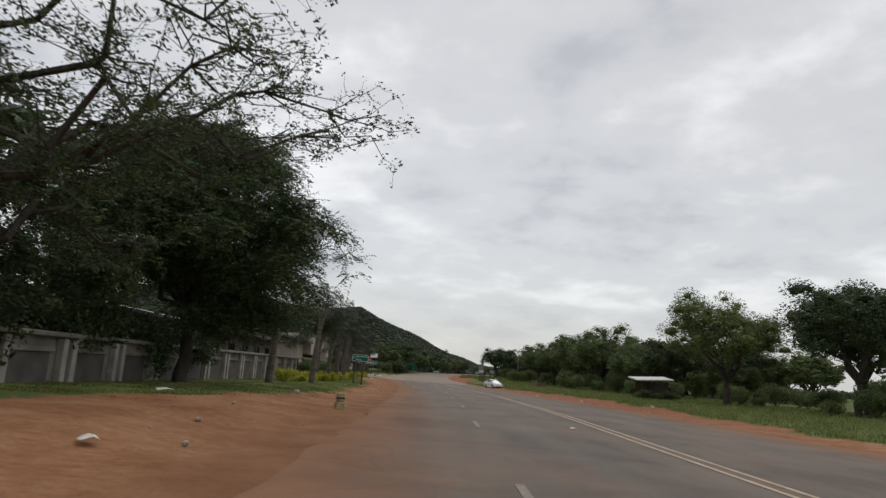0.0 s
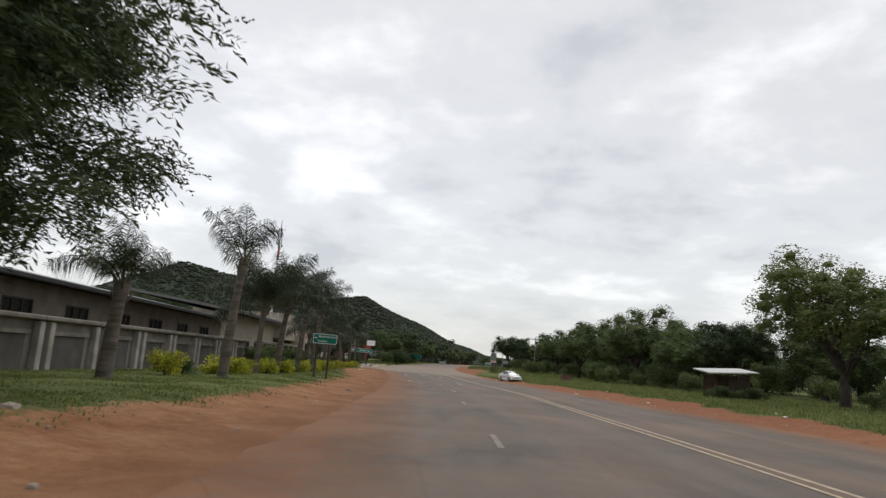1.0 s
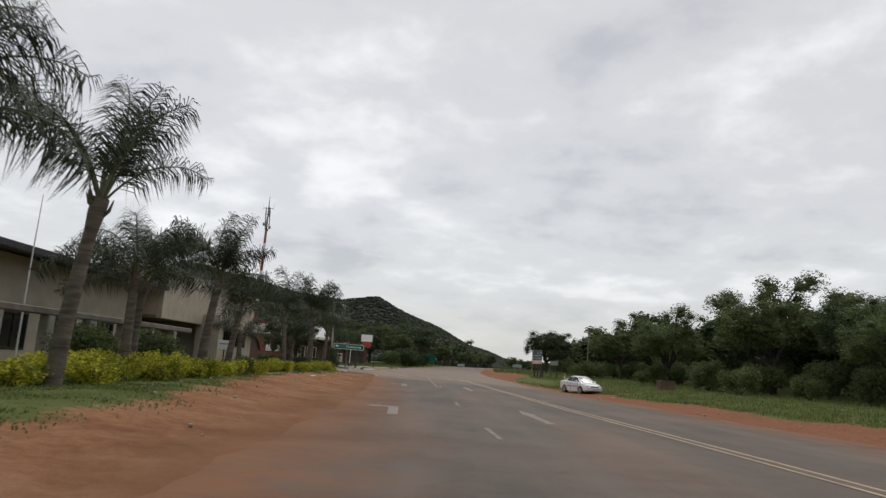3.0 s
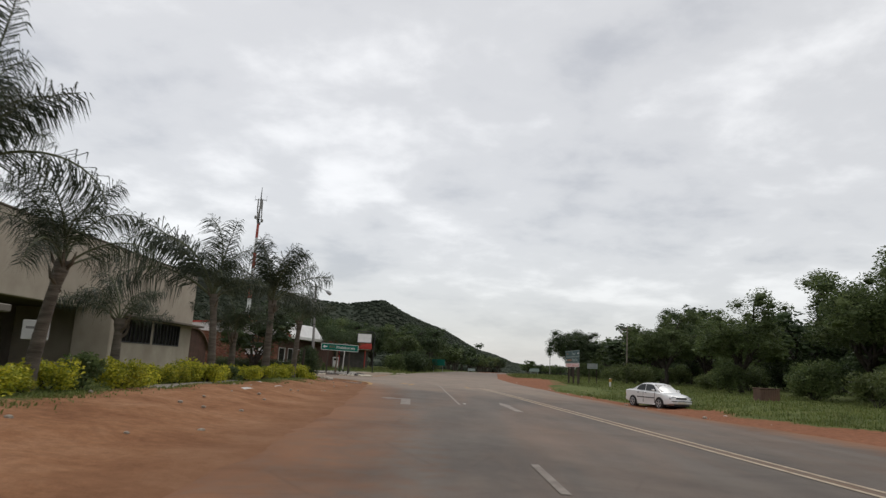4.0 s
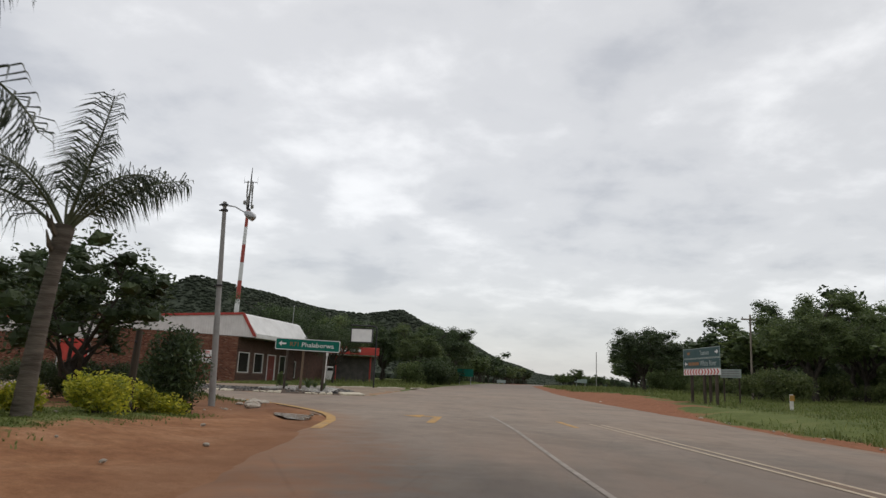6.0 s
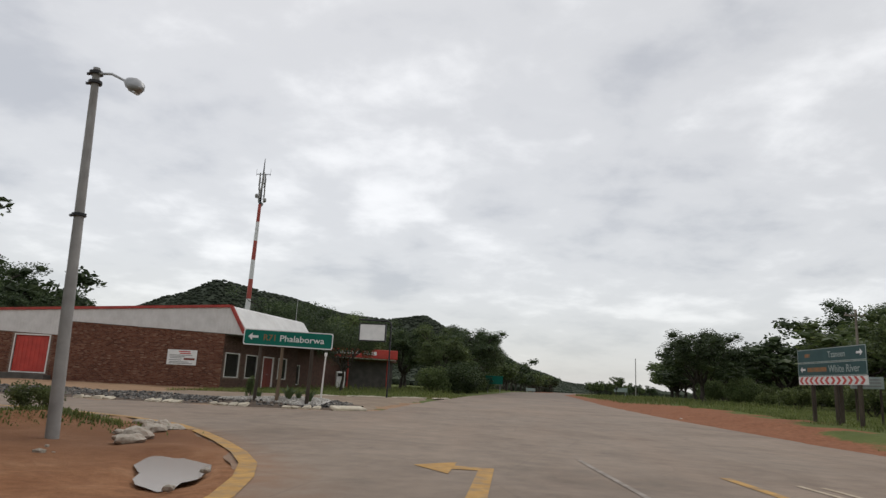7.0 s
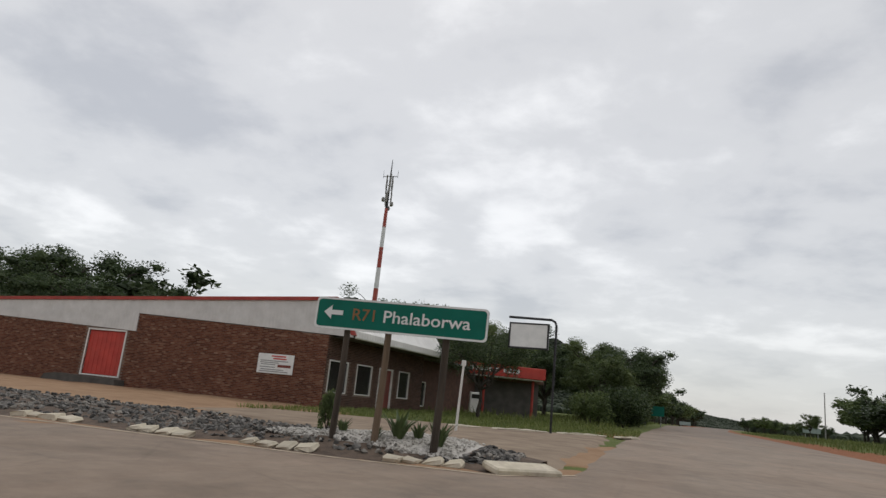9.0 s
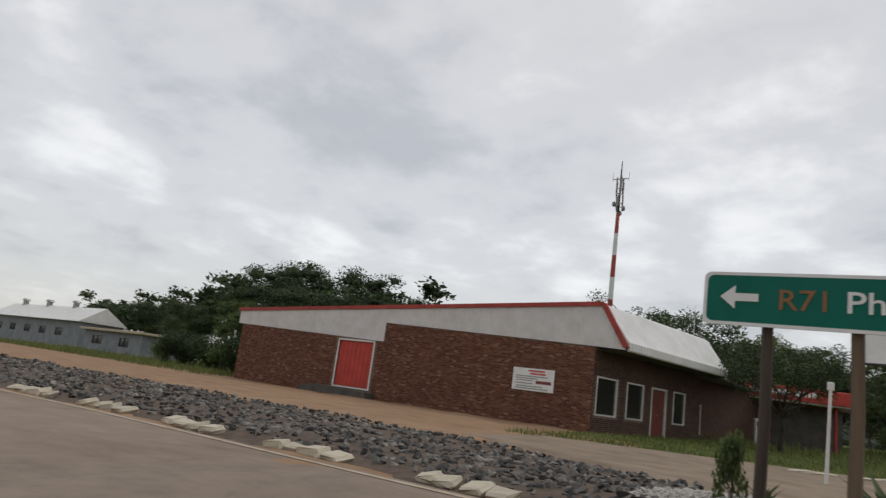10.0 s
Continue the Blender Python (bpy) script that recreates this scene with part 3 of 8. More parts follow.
def rise(x, y):
    """Height of the ground."""
    x, y = np.asarray(x, float), np.asarray(y, float)
    p = smooth_line(y, PROFILE, 8.0)
    xl, xr, xd = smooth_line(y, LEFT_EDGE), smooth_line(y, RIGHT_EDGE), smooth_line(y, MIDDLE)
    z = p - 0.012 * (np.clip(x - xd, -5, 6) + 4)
    z = z + 0.32 * ease((xl - 0.6 - x) / 3.5) * (1 - ease((y - 97) / 8))
    z = z + (0.30 * ease((x - xr - 0.8) / 5) + 0.012 * np.clip(x - xr - 3, 0, 40)) * (1 - ease((y - 200) / 60))
    # low mound of spoil on the corner
    z = z + 0.3 * np.exp(-((x + 14.6) / 1.4) ** 2 - ((y - 109.9) / 0.85) ** 2)
    # the shoulder falls away where the car is parked
    z = z - 0.12 * np.exp(-((x - xr - 1.2) / 2.6) ** 2) * ease((y - 80) / 12) * (1 - ease((y - 106) / 10))
    return z


def h(x, y):
    return float(rise(x, y))


# width of the bare strip beside the right-hand edge
VERGE = ((-60, 30, 45, 60, 78, 92, 100, 106, 112, 117, 121, 126, 135, 142, 150, 170, 400), (1.8, 2.2, 3.0, 3.7, 3.0, 2.6, 2.1, 1.5, 0.4, 0.9, 2.3, 4.0, 5.6, 6.4, 4.8, 3.0, 1.0))
GRASS_LINE = ((-60, 5, 15, 22, 28, 40, 60, 70, 78, 84, 95, 104, 108), (-9, -8, -7.2, -5.6, -5.1, -5.5, -6.6, -8.6, -10.2, -10.5, -10.5, -11.6, -30))


def sand_mask(x, y):
    """1 on bare red earth, 0 in grass; soft edges."""
    xl, xr = smooth_line(y, LEFT_EDGE), smooth_line(y, RIGHT_EDGE)
    g = np.interp(y, GRASS_LINE[0], GRASS_LINE[1])
    left = np.clip(0.5 + (x - g) / 1.6, 0, 1) * (x < 2) * (y < 113.5)
    w = np.interp(y, VERGE[0], VERGE[1])
    w = w + (1.1 * np.sin(0.83 * x + 0.4 * y) * np.sin(0.57 * y - 0.3 * x) + 0.5 * np.sin(2.1 * x + 1.3 * y)) * (y > 100) * ease((x - xr) / 2.0) + (0.35 * np.sin(0.47 * y) + 0.25 * np.sin(1.13 * y + 1.0) + 0.2) * (y < 100)
    right = np.clip(0.5 + (xr + w - x) / 1.6, 0, 1) * (x > 0)
    lane = np.clip(0.5 + np.minimum(y - 125.0 + 0.02 * (x + 25), np.where(x < -24.5, 141.0, 136.5) - y) / 1.2, 0, 1) * np.clip((-19.5 - x) / 3, 0, 1)
    lane2 = np.clip(0.5 + np.minimum(y - 121.5 + (x + 17) * -0.3, 128.5 - y + (x + 17) * 0.6) / 1.2, 0, 1) * (x < -9.5) * (x > -26)
    mouth = 0.95 * np.clip(2 - np.abs(y - 143.5) / 2.4, 0, 1) * (x < -7) * (x > -11.2 - 0.2 * (y - 141))
    verge = 0.55 * np.clip((111.9 - y) / 3, 0, 1) * (y > 104) * (x < -9)
    rim = 0.9 * (x < -9.3) * (x > -80) * (y > 111.5) * (y < 122.5)
    return np.maximum.reduce([left, right, lane, lane2, mouth, verge, rim]), np.maximum.reduce([lane, lane2, rim])


def spread(stops):
    """Grid lines: (from, to, step) runs joined together."""
    out = []
    for a, b, s in stops:
        out += list(np.arange(a, b, s))
    return np.array(out + [stops[-1][1]], float)


def make_ground():
    xs = spread([(-4000, -900, 400), (-900, -120, 60), (-120, -40, 4), (-40, -20, 1.0), (-20, -11.2, 0.55), (-11.2, -8.4, 0.2), (-8.4, 24, 0.6), (24, 50, 2), (50, 150, 10), (150, 900, 60), (900, 4000, 400)])
    ys = spread([(-900, -60, 70), (-60, -4, 4), (-4, 103, 0.6), (103, 108.4, 0.2), (108.4, 150, 0.6), (150, 220, 2.5), (220, 600, 20), (600, 1500, 75), (1500, 5000, 500)])
    X, Y = np.meshgrid(xs, ys)
    Z = rise(X, Y)
    mo, xr = follow(Y, MOUTH), smooth_line(Y, RIGHT_EDGE)
    inside = np.minimum(X - mo, xr - X)
    dy = np.minimum.reduce([np.minimum(X - follow(Y + k, MOUTH), smooth_line(Y + k, RIGHT_EDGE) - X) for k in (-0.7, 0.7)])
    inside = np.minimum(inside, dy)
    near = (np.abs(X) < 90) & (Y < 400)
    bump = 0.035 * (np.sin(X * 1.7 + np.sin(Y * 0.9)) * np.sin(Y * 1.3 + 1.1 * np.sin(X * 0.6))) + 0.02 * np.sin(X * 4.1 + Y * 2.3) * np.sin(Y * 3.7 - X)
    hollow = np.exp(-((0.89 * (X + 9.75) + 0.456 * (Y - 105.75)) / 0.42) ** 4 - ((-0.456 * (X + 9.75) + 0.89 * (Y - 105.75)) / 1.4) ** 4)
    Z = Z + np.where(near & (inside < 0), bump * (1 - 0.9 * hollow) - 0.13 * hollow, 0) - np.where(inside > 0.3, 0.15, 0.0)
    # spoil bank beside the right-hand kerb
    Z = Z + 0.22 * np.exp(-((X - xr - 2.6) / 1.5) ** 2) * ease((Y - 108) / 10) * (1 - ease((Y - 145) / 25))
    nx, ny = len(xs), len(ys)
    verts = np.stack([X.ravel(), Y.ravel(), Z.ravel()], 1)
    i = np.arange((ny - 1) * (nx - 1))
    r, c = i // (nx - 1), i % (nx - 1)
    a = r * nx + c
    faces = np.stack([a, a + 1, a + nx + 1, a + nx], 1)
    me = bpy.data.meshes.new("ground")
    me.from_pydata(verts.tolist(), [], faces.tolist())
    s, p = sand_mask(X.ravel(), Y.ravel())
    for key, val in (("sand", s), ("pale", p), ("clay", 0.8 * ease(X.ravel() / 2.0) * ease((Y.ravel() - 15) / 30)), ("damp", np.maximum(0.8 * np.exp(-((X.ravel() + 12.2) / 2.6) ** 2 - ((Y.ravel() - 108.6) / 3.2) ** 2), 0.55 * np.exp(-((X.ravel() - smooth_line(Y.ravel(), LEFT_EDGE)) / 1.1) ** 2) * (Y.ravel() < 104)))):
        at = me.attributes.new(key, "FLOAT", "POINT")
        at.data.foreach_set("value", val.astype(np.float32))
    me.polygons.foreach_set("use_smooth", [True] * len(faces))
    me.materials.append(MATS["earth_and_grass"])
    tagged(new("ground", me), "red earth verges and rough green grass beside the road", "ground", kind="structure")


def make_road():
    ys = spread([(-60, 0, 2.0), (0, 101, 0.5), (101, 112, 0.25), (112, 123, 0.2), (123, 170, 0.75), (170, 300, 4), (300, 1500, 50)])
    cols, verts, edge, wheel, dusty = 56, [], [], [], []
    rnd = random.Random(4)
    for y in ys:
        xl, xr = float(follow(y, MOUTH)), float(smooth_line(y, RIGHT_EDGE))
        wob = lambda s: 0.16 * noise.noise((s * 7.0, y * 0.45, 0)) + 0.1 * noise.noise((s * 3.0, y * 1.9, 4))
        if xl > -12:
            xl += wob(1)
        xr += wob(2)
        xd = float(smooth_line(y, MIDDLE))
        us = np.linspace(0, 1, cols)
        x = xl + (xr - xl) * us
        if xr - xl > 30:
            x = np.where(us < 0.4, xl + (-10.5 - xl) * us / 0.4, -10.5 + (xr + 10.5) * (us - 0.4) / 0.6)
        z = rise(x, np.full(cols, y)) + 0.03
        z[0] -= 0.035
        z[-1] -= 0.035
        for k in range(cols):
            verts.append((x[k], y, z[k]))
            e = min(x[k] - xl, xr - x[k])
            if 112 < y < 121 and x[k] < -12:
                e = min(e, abs(y - 113.2), abs(y - 119.2)) if y < 119.3 else e
            if y > 111:
                e = 4.0
            elif y > 98:
                e = e * (1 + 1.6 * (y - 98) / 13)
            edge.append(min(max(e, 0), 4.0))
            off = x[k] - xd
            tr = 0.0
            for c in (-7.2, -5.4, -3.1, -1.4, 1.6, 3.4):
                tr = max(tr, 1 - abs(off - c) / 0.45)
            wheel.append(max(tr, 0.0) if y < 125 else 0.3)
            dusty.append(float(ease((y - 92) / 16)) * 0.85 * (1 - 0.6 * float(ease((y - 135) / 60))))
    faces = []
    for r in range(len(ys) - 1):
        for c in range(cols - 1):
            a = r * cols + c
            faces.append((a, a + 1, a + cols + 1, a + cols))
    me = bpy.data.meshes.new("road")
    me.from_pydata(verts, [], faces)
    for key, val in (("edge", edge), ("wheel", wheel), ("dusty", dusty)):
        at = me.attributes.new(key, "FLOAT", "POINT")
        at.data.foreach_set("value", np.array(val, np.float32))
    me.polygons.foreach_set("use_smooth", [True] * len(faces))
    me.materials.append(MATS["worn_asphalt"])
    tagged(new("road", me), "worn grey asphalt road dusted with red sand at its edges", "road", kind="structure")
    # paved mouth of the second lane behind the island
    s = Shape()
    gx, gy = 24, 24
    vs = []
    for j in range(gy + 1):
        for i in range(gx + 1):
            u, v = i / gx, j / gy
            x0 = -10.9 + (-23.0 + 10.9) * u
            lo = 122.0 + 5.2 * u
            hi = 140.2 - 9.2 * u
            x, y = x0, lo + (hi - lo) * v
            vs.append((x, y, h(x, y) + 0.065 - (0.1 if (i in (0, gx) or j in (0, gy)) else 0)))
    fs = [(j * (gx + 1) + i, j * (gx + 1) + i + 1, (j + 1) * (gx + 1) + i + 1, (j + 1) * (gx + 1) + i) for j in range(gy) for i in range(gx)]
    s.add(vs, fs)
    solid("forecourt_lane", s, "dust_lane", "dusty tan lane behind the planted traffic island", "lane", kind="structure")


def ribbon(s, pts, width, lift=0.037, mi=0, step=0.5):
    """A painted stripe that follows the ground along plan points."""
    pts = [np.array(p, float) for p in pts]
    run = []
    for a, b in zip(pts, pts[1:]):
        n = max(1, int(np.linalg.norm(b - a) / step))
        run += [a + (b - a) * i / n for i in range(n)]
    run.append(pts[-1])
    vs, fs = [], []
    for i, p in enumerate(run):
        d = run[min(i + 1, len(run) - 1)] - run[max(i - 1, 0)]
        n = np.array([-d[1], d[0]]) / (np.linalg.norm(d) + 1e-9) * width / 2
        for q in (p + n, p - n):
            vs.append((q[0], q[1], h(q[0], q[1]) + lift))
    for i in range(len(run) - 1):
        fs.append((2 * i, 2 * i + 1, 2 * i + 3, 2 * i + 2))
    s.add(vs, fs, mi)


def flat_shape(s, outline, m, lift=0.037):
    """A painted outline on the road; outline in metres, m its pose on the plan."""
    vs = []
    for x, y in outline:
        q = m @ Vector((x, y, 0))
        vs.append((q.x, q.y, h(q.x, q.y) + lift))
    s.add(vs, [tuple(range(len(vs)))])


def make_markings():
    mid = lambda y: float(smooth_line(y, MIDDLE))
    double = ((-60, 0, 12, 27, 40, 48, 54, 60, 73, 82, 92, 97, 101.5, 107, 112), (4.3, 4.4, 4.55, 4.88, 4.68, 4.52, 4.35, 3.95, 2.58, 1.7, 0.55, -0.02, -0.6, -1.4, -2.2))
    s = Shape()
    ribbon(s, [(float(np.interp(y, *double)), y) for y in np.arange(-60, 100, 2.0)], 0.2, 0.034)
    solid("dust_strip", s, "line_dust", "reddish dust lying between the two no-passing lines", "road dust", kind="structure")
    for off, name in ((-0.16, "barrier_line"), (0.16, "barrier_line")):
        s = Shape()
        ribbon(s, [(float(smooth_line(y, double, 4.0)) + off, y) for y in np.arange(-20, 108.5, 2.0)], 0.1)
        solid(name, s, "cream_road_paint", "faded cream no-passing line painted on asphalt", "road marking", kind="structure")
    for y0 in (5.6, 16.6, 27.2, 39.0, 50.8, 60.4, 70.0):
        s = Shape()
        ribbon(s, [(float(np.interp(y, (0, 16, 31, 53, 70, 90), (0.9, 0.95, 0.9, 0.25, -1.2, -2.3))), y) for y in np.linspace(y0, y0 + 2.1, 4)], 0.11)
        solid("lane_dash", s, "worn_road_paint", "short worn white lane dash on asphalt", "road marking", kind="structure", group="lane dashes")
    s = Shape()
    ribbon(s, [(-2.54, 86.0), (-2.83, 89.6), (-2.94, 91), (-3.16, 93.7), (-3.5, 97.5), (-3.95, 103.5), (-4.2, 106), (-4.6, 109.3)], 0.085)
    solid("lane_line", s, "white_road_paint", "solid worn white lane line before the junction", "road marking", kind="structure")
    left = [(-0.13, 0), (0.12, 0), (0.11, 2.9), (-0.13, 3.15), (-0.3, 3.0), (-0.42, 3.3), (-0.78, 3.05), (-0.52, 2.45), (-0.4, 2.7), (-0.15, 2.6)]
    ahead = [(-0.1, 0), (0.1, 0), (0.11, 2.6), (0.22, 2.7), (0.02, 4.4), (-0.16, 2.7), (-0.1, 2.6)]
    for kind, y, off, mt, sc in (("l", 64.4, -5.8, "white_road_paint", 1.0), ("a", 65.0, -2.05, "white_road_paint", 1.1), ("l", 84.2, -5.75, "worn_road_paint", 1.25), ("a", 84.3, -2.2, "white_road_paint", 1.2)):
        s = Shape()
        flat_shape(s, [(a * sc, b * sc) for a, b in (left if kind == "l" else ahead)], pose(mid(y) + off, y, 0, 0, 0, 5))
        solid("direction_arrow", s, mt, ("yellow" if "yellow" in mt else "white") + (" left-turn" if kind == "l" else " straight-ahead") + " arrow painted on asphalt", "road marking", kind="structure")
    s = Shape()
    flat_shape(s, [(-0.1, 0), (0.12, 0), (0.1, 2.72), (-0.45, 2.75), (-0.45, 3.2), (-1.0, 2.6), (-0.45, 1.9), (-0.45, 2.4), (-0.1, 2.4)], pose(-6.02, 104.6, 0))
    solid("direction_arrow", s, "yellow_road_paint", "yellow left-turn arrow painted on asphalt", "road marking", kind="structure")
    s = Shape()
    ribbon(s, [(-8.0, 101.5), (-8.3, 104.0), (-8.6, 105.2), (-9.0, 106.3), (-9.6, 107.4), (-10.5, 108.75), (-11.45, 110.0), (-12.7, 111.4), (-14.5, 112.6), (-17, 113.5), (-21, 114.2)], 0.23)
    solid("edge_line", s, "yellow_road_paint", "yellow edge line curving round the road corner", "road marking", kind="structure")
    s = Shape()
    ribbon(s, [(-2.33, 106.0), (-2.62, 108.3)], 0.17)
    solid("yellow_dash", s, "yellow_road_paint", "yellow guide line at the junction", "road marking", kind="structure")
    s = Shape()
    ribbon(s, [(-10.6, 121.3), (-11.6, 119.85), (-14, 119.4), (-18, 119.1), (-24, 118.8), (-30, 118.2), (-50, 116.9)], 0.1)
    solid("kerb_line", s, "cream_road_paint", "pale line along the island kerb", "road marking", kind="structure")


make_ground()
make_road()
make_markings()

# ---------------------------------------------------------------- plants
def leaf_cloud(rng, centres, radii, count, size, slim=0.45, flat=0.35, squash=0.75):
    """Diamond leaves scattered in clumps: vertices and faces."""
    centres, radii = np.asarray(centres, float), np.asarray(radii, float)
    pick = rng.choice(len(centres), count, p=radii ** 2 / (radii ** 2).sum())
    d = rng.normal(size=(count, 3))
    d /= np.linalg.norm(d, axis=1, keepdims=True)
    r = radii[pick] * rng.random(count) ** 0.45
    c = centres[pick] + d * r[:, None] * (1, 1, squash)
    u = rng.normal(size=(count, 3))
    u[:, 2] *= flat
    u /= np.linalg.norm(u, axis=1, keepdims=True)
    w = rng.normal(size=(count, 3))
    v = np.cross(u, w)
    v /= np.linalg.norm(v, axis=1, keepdims=True) + 1e-9
    s = size * (0.6 + 0.8 * rng.random(count))
    u, v = u * s[:, None], v * (s * slim)[:, None]
    vs = np.stack([c - u, c + v, c + u, c - v], 1).reshape(-1, 3)
    fs = np.arange(count * 4).reshape(-1, 4)
    return vs, fs


def cloud_mesh(name, vs, fs, material):
    me = bpy.data.meshes.new(name)
    me.from_pydata(vs.tolist(), [], fs if isinstance(fs, list) else fs.tolist())
    me.materials.append(MATS[material])
    return me


def clump_cores(rng, centres, radii):
    """Small uneven lumps that close the inside of each clump."""
    g = (1 + 5 ** 0.5) / 2
    base = np.array([(-1, g, 0), (1, g, 0), (-1, -g, 0), (1, -g, 0), (0, -1, g), (0, 1, g), (0, -1, -g), (0, 1, -g), (g, 0, -1), (g, 0, 1), (-g, 0, -1), (-g, 0, 1)]) / (1 + g * g) ** 0.5
    tri = np.array([(0, 11, 5), (0, 5, 1), (0, 1, 7), (0, 7, 10), (0, 10, 11), (1, 5, 9), (5, 11, 4), (11, 10, 2), (10, 7, 6), (7, 1, 8), (3, 9, 4), (3, 4, 2), (3, 2, 6), (3, 6, 8), (3, 8, 9), (4, 9, 5), (2, 4, 11), (6, 2, 10), (8, 6, 7), (9, 8, 1)])
    n = len(centres)
    v = base[None] * (0.6 + 0.7 * rng.random((n, 12, 1))) * np.asarray(radii)[:, None, None] * (1, 1, 0.7) + np.asarray(centres)[:, None, :]
    return v.reshape(-1, 3), (tri[None] + (np.arange(n) * 12)[:, None, None]).reshape(-1, 3)


def branch_path(rng, a, b, sag=0.0, wob=0.12, n=5):
    a, b = np.array(a, float), np.array(b, float)
    L = np.linalg.norm(b - a)
    out = []
    for i in range(n + 1):
        t = i / n
        p = a + (b - a) * t
        if 0 < i < n:
            p = p + rng.normal(size=3) * wob * L * 0.25
        p[2] += sag * L * math.sin(math.pi * t)
        out.append(p)
    return out


def broad_tree(seed, height, spread_r, trunk_r, leaves, leaf, fork=0.3, limbs=6, clump=0.30, bark="bark_grey", foliage="dark_leaf", low=0.28, gap=0.0, slim=0.45, lean=(0, 0), core=0.5):
    """A tree at the origin: returns meshes for trunk and crown."""
    rng = np.random.default_rng(seed)
    s = Shape()
    top = np.array([lean[0], lean[1], height * fork])
    tr = branch_path(rng, (0, 0, -0.3), top, 0, 0.10)
    s.tube(tr, [trunk_r * (1.35 - 0.6 * i / (len(tr) - 1)) for i in range(len(tr))], 9)
    ends = []
    for k in range(limbs):
        a = 2 * math.pi * (k + rng.random() * 0.7) / limbs
        reach = spread_r * (0.45 + 0.4 * rng.random())
        z = height * (0.5 + 0.36 * rng.random())
        end = top * (1, 1, 0) + np.array([reach * math.cos(a), reach * math.sin(a), z])
        limb = branch_path(rng, top - (0, 0, 0.1), end, 0.06, 0.22, 6)
        s.tube(limb, [trunk_r * (0.62 - 0.5 * i / 6) for i in range(7)], 7)
        for j in range(4):
            st = limb[2 + j]
            a2 = a + rng.normal() * 0.9
            e2 = st + np.array([math.cos(a2), math.sin(a2), 0.25 + 0.5 * rng.random()]) * spread_r * (0.22 + 0.25 * rng.random())
            sub = branch_path(rng, st, e2, 0.05, 0.2, 4)
            s.tube(sub, [trunk_r * (0.26 - 0.045 * i) for i in range(5)], 5)
            ends.append(e2)
        ends.append(end)
    cs, rs = [], []
    for e in ends:
        cs.append(e)
        rs.append(spread_r * clump * (0.7 + 0.6 * rng.random()))
    for k in range(int(limbs * 5)):
        d = rng.normal(size=3)
        d /= np.linalg.norm(d)
        d[2] = abs(d[2]) * 1.0 - 0.25
        rr = 0.55 + 0.42 * rng.random()
        cs.append(np.array([lean[0], lean[1], height * (low + (1 - low) * 0.48)]) + d * rr * np.array([spread_r, spread_r, height * (1 - low) * 0.5]))
        rs.append(spread_r * clump * (0.5 + 0.6 * rng.random()))
    cs, rs = np.array(cs), np.array(rs)
    if gap:
        keep = rng.random(len(cs)) > gap
        cs, rs = cs[keep], rs[keep]
    vs, fs = leaf_cloud(rng, cs, rs, leaves, leaf, slim)
    if core:
        kv, kf = clump_cores(rng, cs, rs * core)
        vs, fs = np.concatenate([vs, kv]), fs.tolist() + (kf + len(vs)).tolist()
    trunk = fix_normals(s.mesh("trunk", bark, True))
    return trunk, cloud_mesh("crown", vs, fs, foliage)


def spray_cloud(rng, centres, radii, count, length=0.62, pairs=7, leaf=0.17):
    """Drooping feathered sprays: each a short twig line with leaflets on both hands."""
    centres, radii = np.asarray(centres, float), np.asarray(radii, float)
    pick = rng.choice(len(centres), count, p=radii ** 2 / (radii ** 2).sum())
    d = rng.normal(size=(count, 3))
    d /= np.linalg.norm(d, axis=1, keepdims=True)
    start = centres[pick] + d * (radii[pick] * rng.random(count) ** 0.4)[:, None] * (1, 1, 0.55)
    out = d * (1, 1, 0.35) + rng.normal(size=(count, 3)) * 0.3
    out[:, 2] -= 0.35
    out /= np.linalg.norm(out, axis=1, keepdims=True)
    side = np.cross(out, (0, 0, 1.0)) + rng.normal(size=(count, 3)) * 0.25
    side /= np.linalg.norm(side, axis=1, keepdims=True) + 1e-9
    L = length * (0.6 + 0.8 * rng.random(count))
    rows = []
    for k in range(pairs):
        t = (k + 0.6) / pairs
        base = start + out * (L * t)[:, None] + np.array((0, 0, -0.12)) * (L * t * t)[:, None]
        for sg in (-1, 1):
            ax = side * sg + out * 0.55 + rng.normal(size=(count, 3)) * 0.18
            ax /= np.linalg.norm(ax, axis=1, keepdims=True)
            w = np.cross(ax, rng.normal(size=(count, 3)))
            w /= np.linalg.norm(w, axis=1, keepdims=True) + 1e-9
            ll = (leaf * (0.75 + 0.5 * rng.random(count)))[:, None]
            rows.append(np.stack([base, base + ax * ll * 0.55 + w * ll * 0.2, base + ax * ll - w * ll * 0.08], 1))
    vs = np.stack(rows, 1).reshape(-1, 3)
    return vs, np.arange(len(vs)).reshape(-1, 3)


def plant_tree(meshes, x, y, scale, turn, label, category="tree", group="", sink=0.0, name="tree", sz=None):
    ob = thing(name, pose(x, y, h(x, y) - sink, 0, 0, turn), label, category, group)
    ob.scale = (scale, scale, sz or scale)
    part("trunk", meshes[0], "", ob)
    part("crown", meshes[1], "", ob)
    return ob


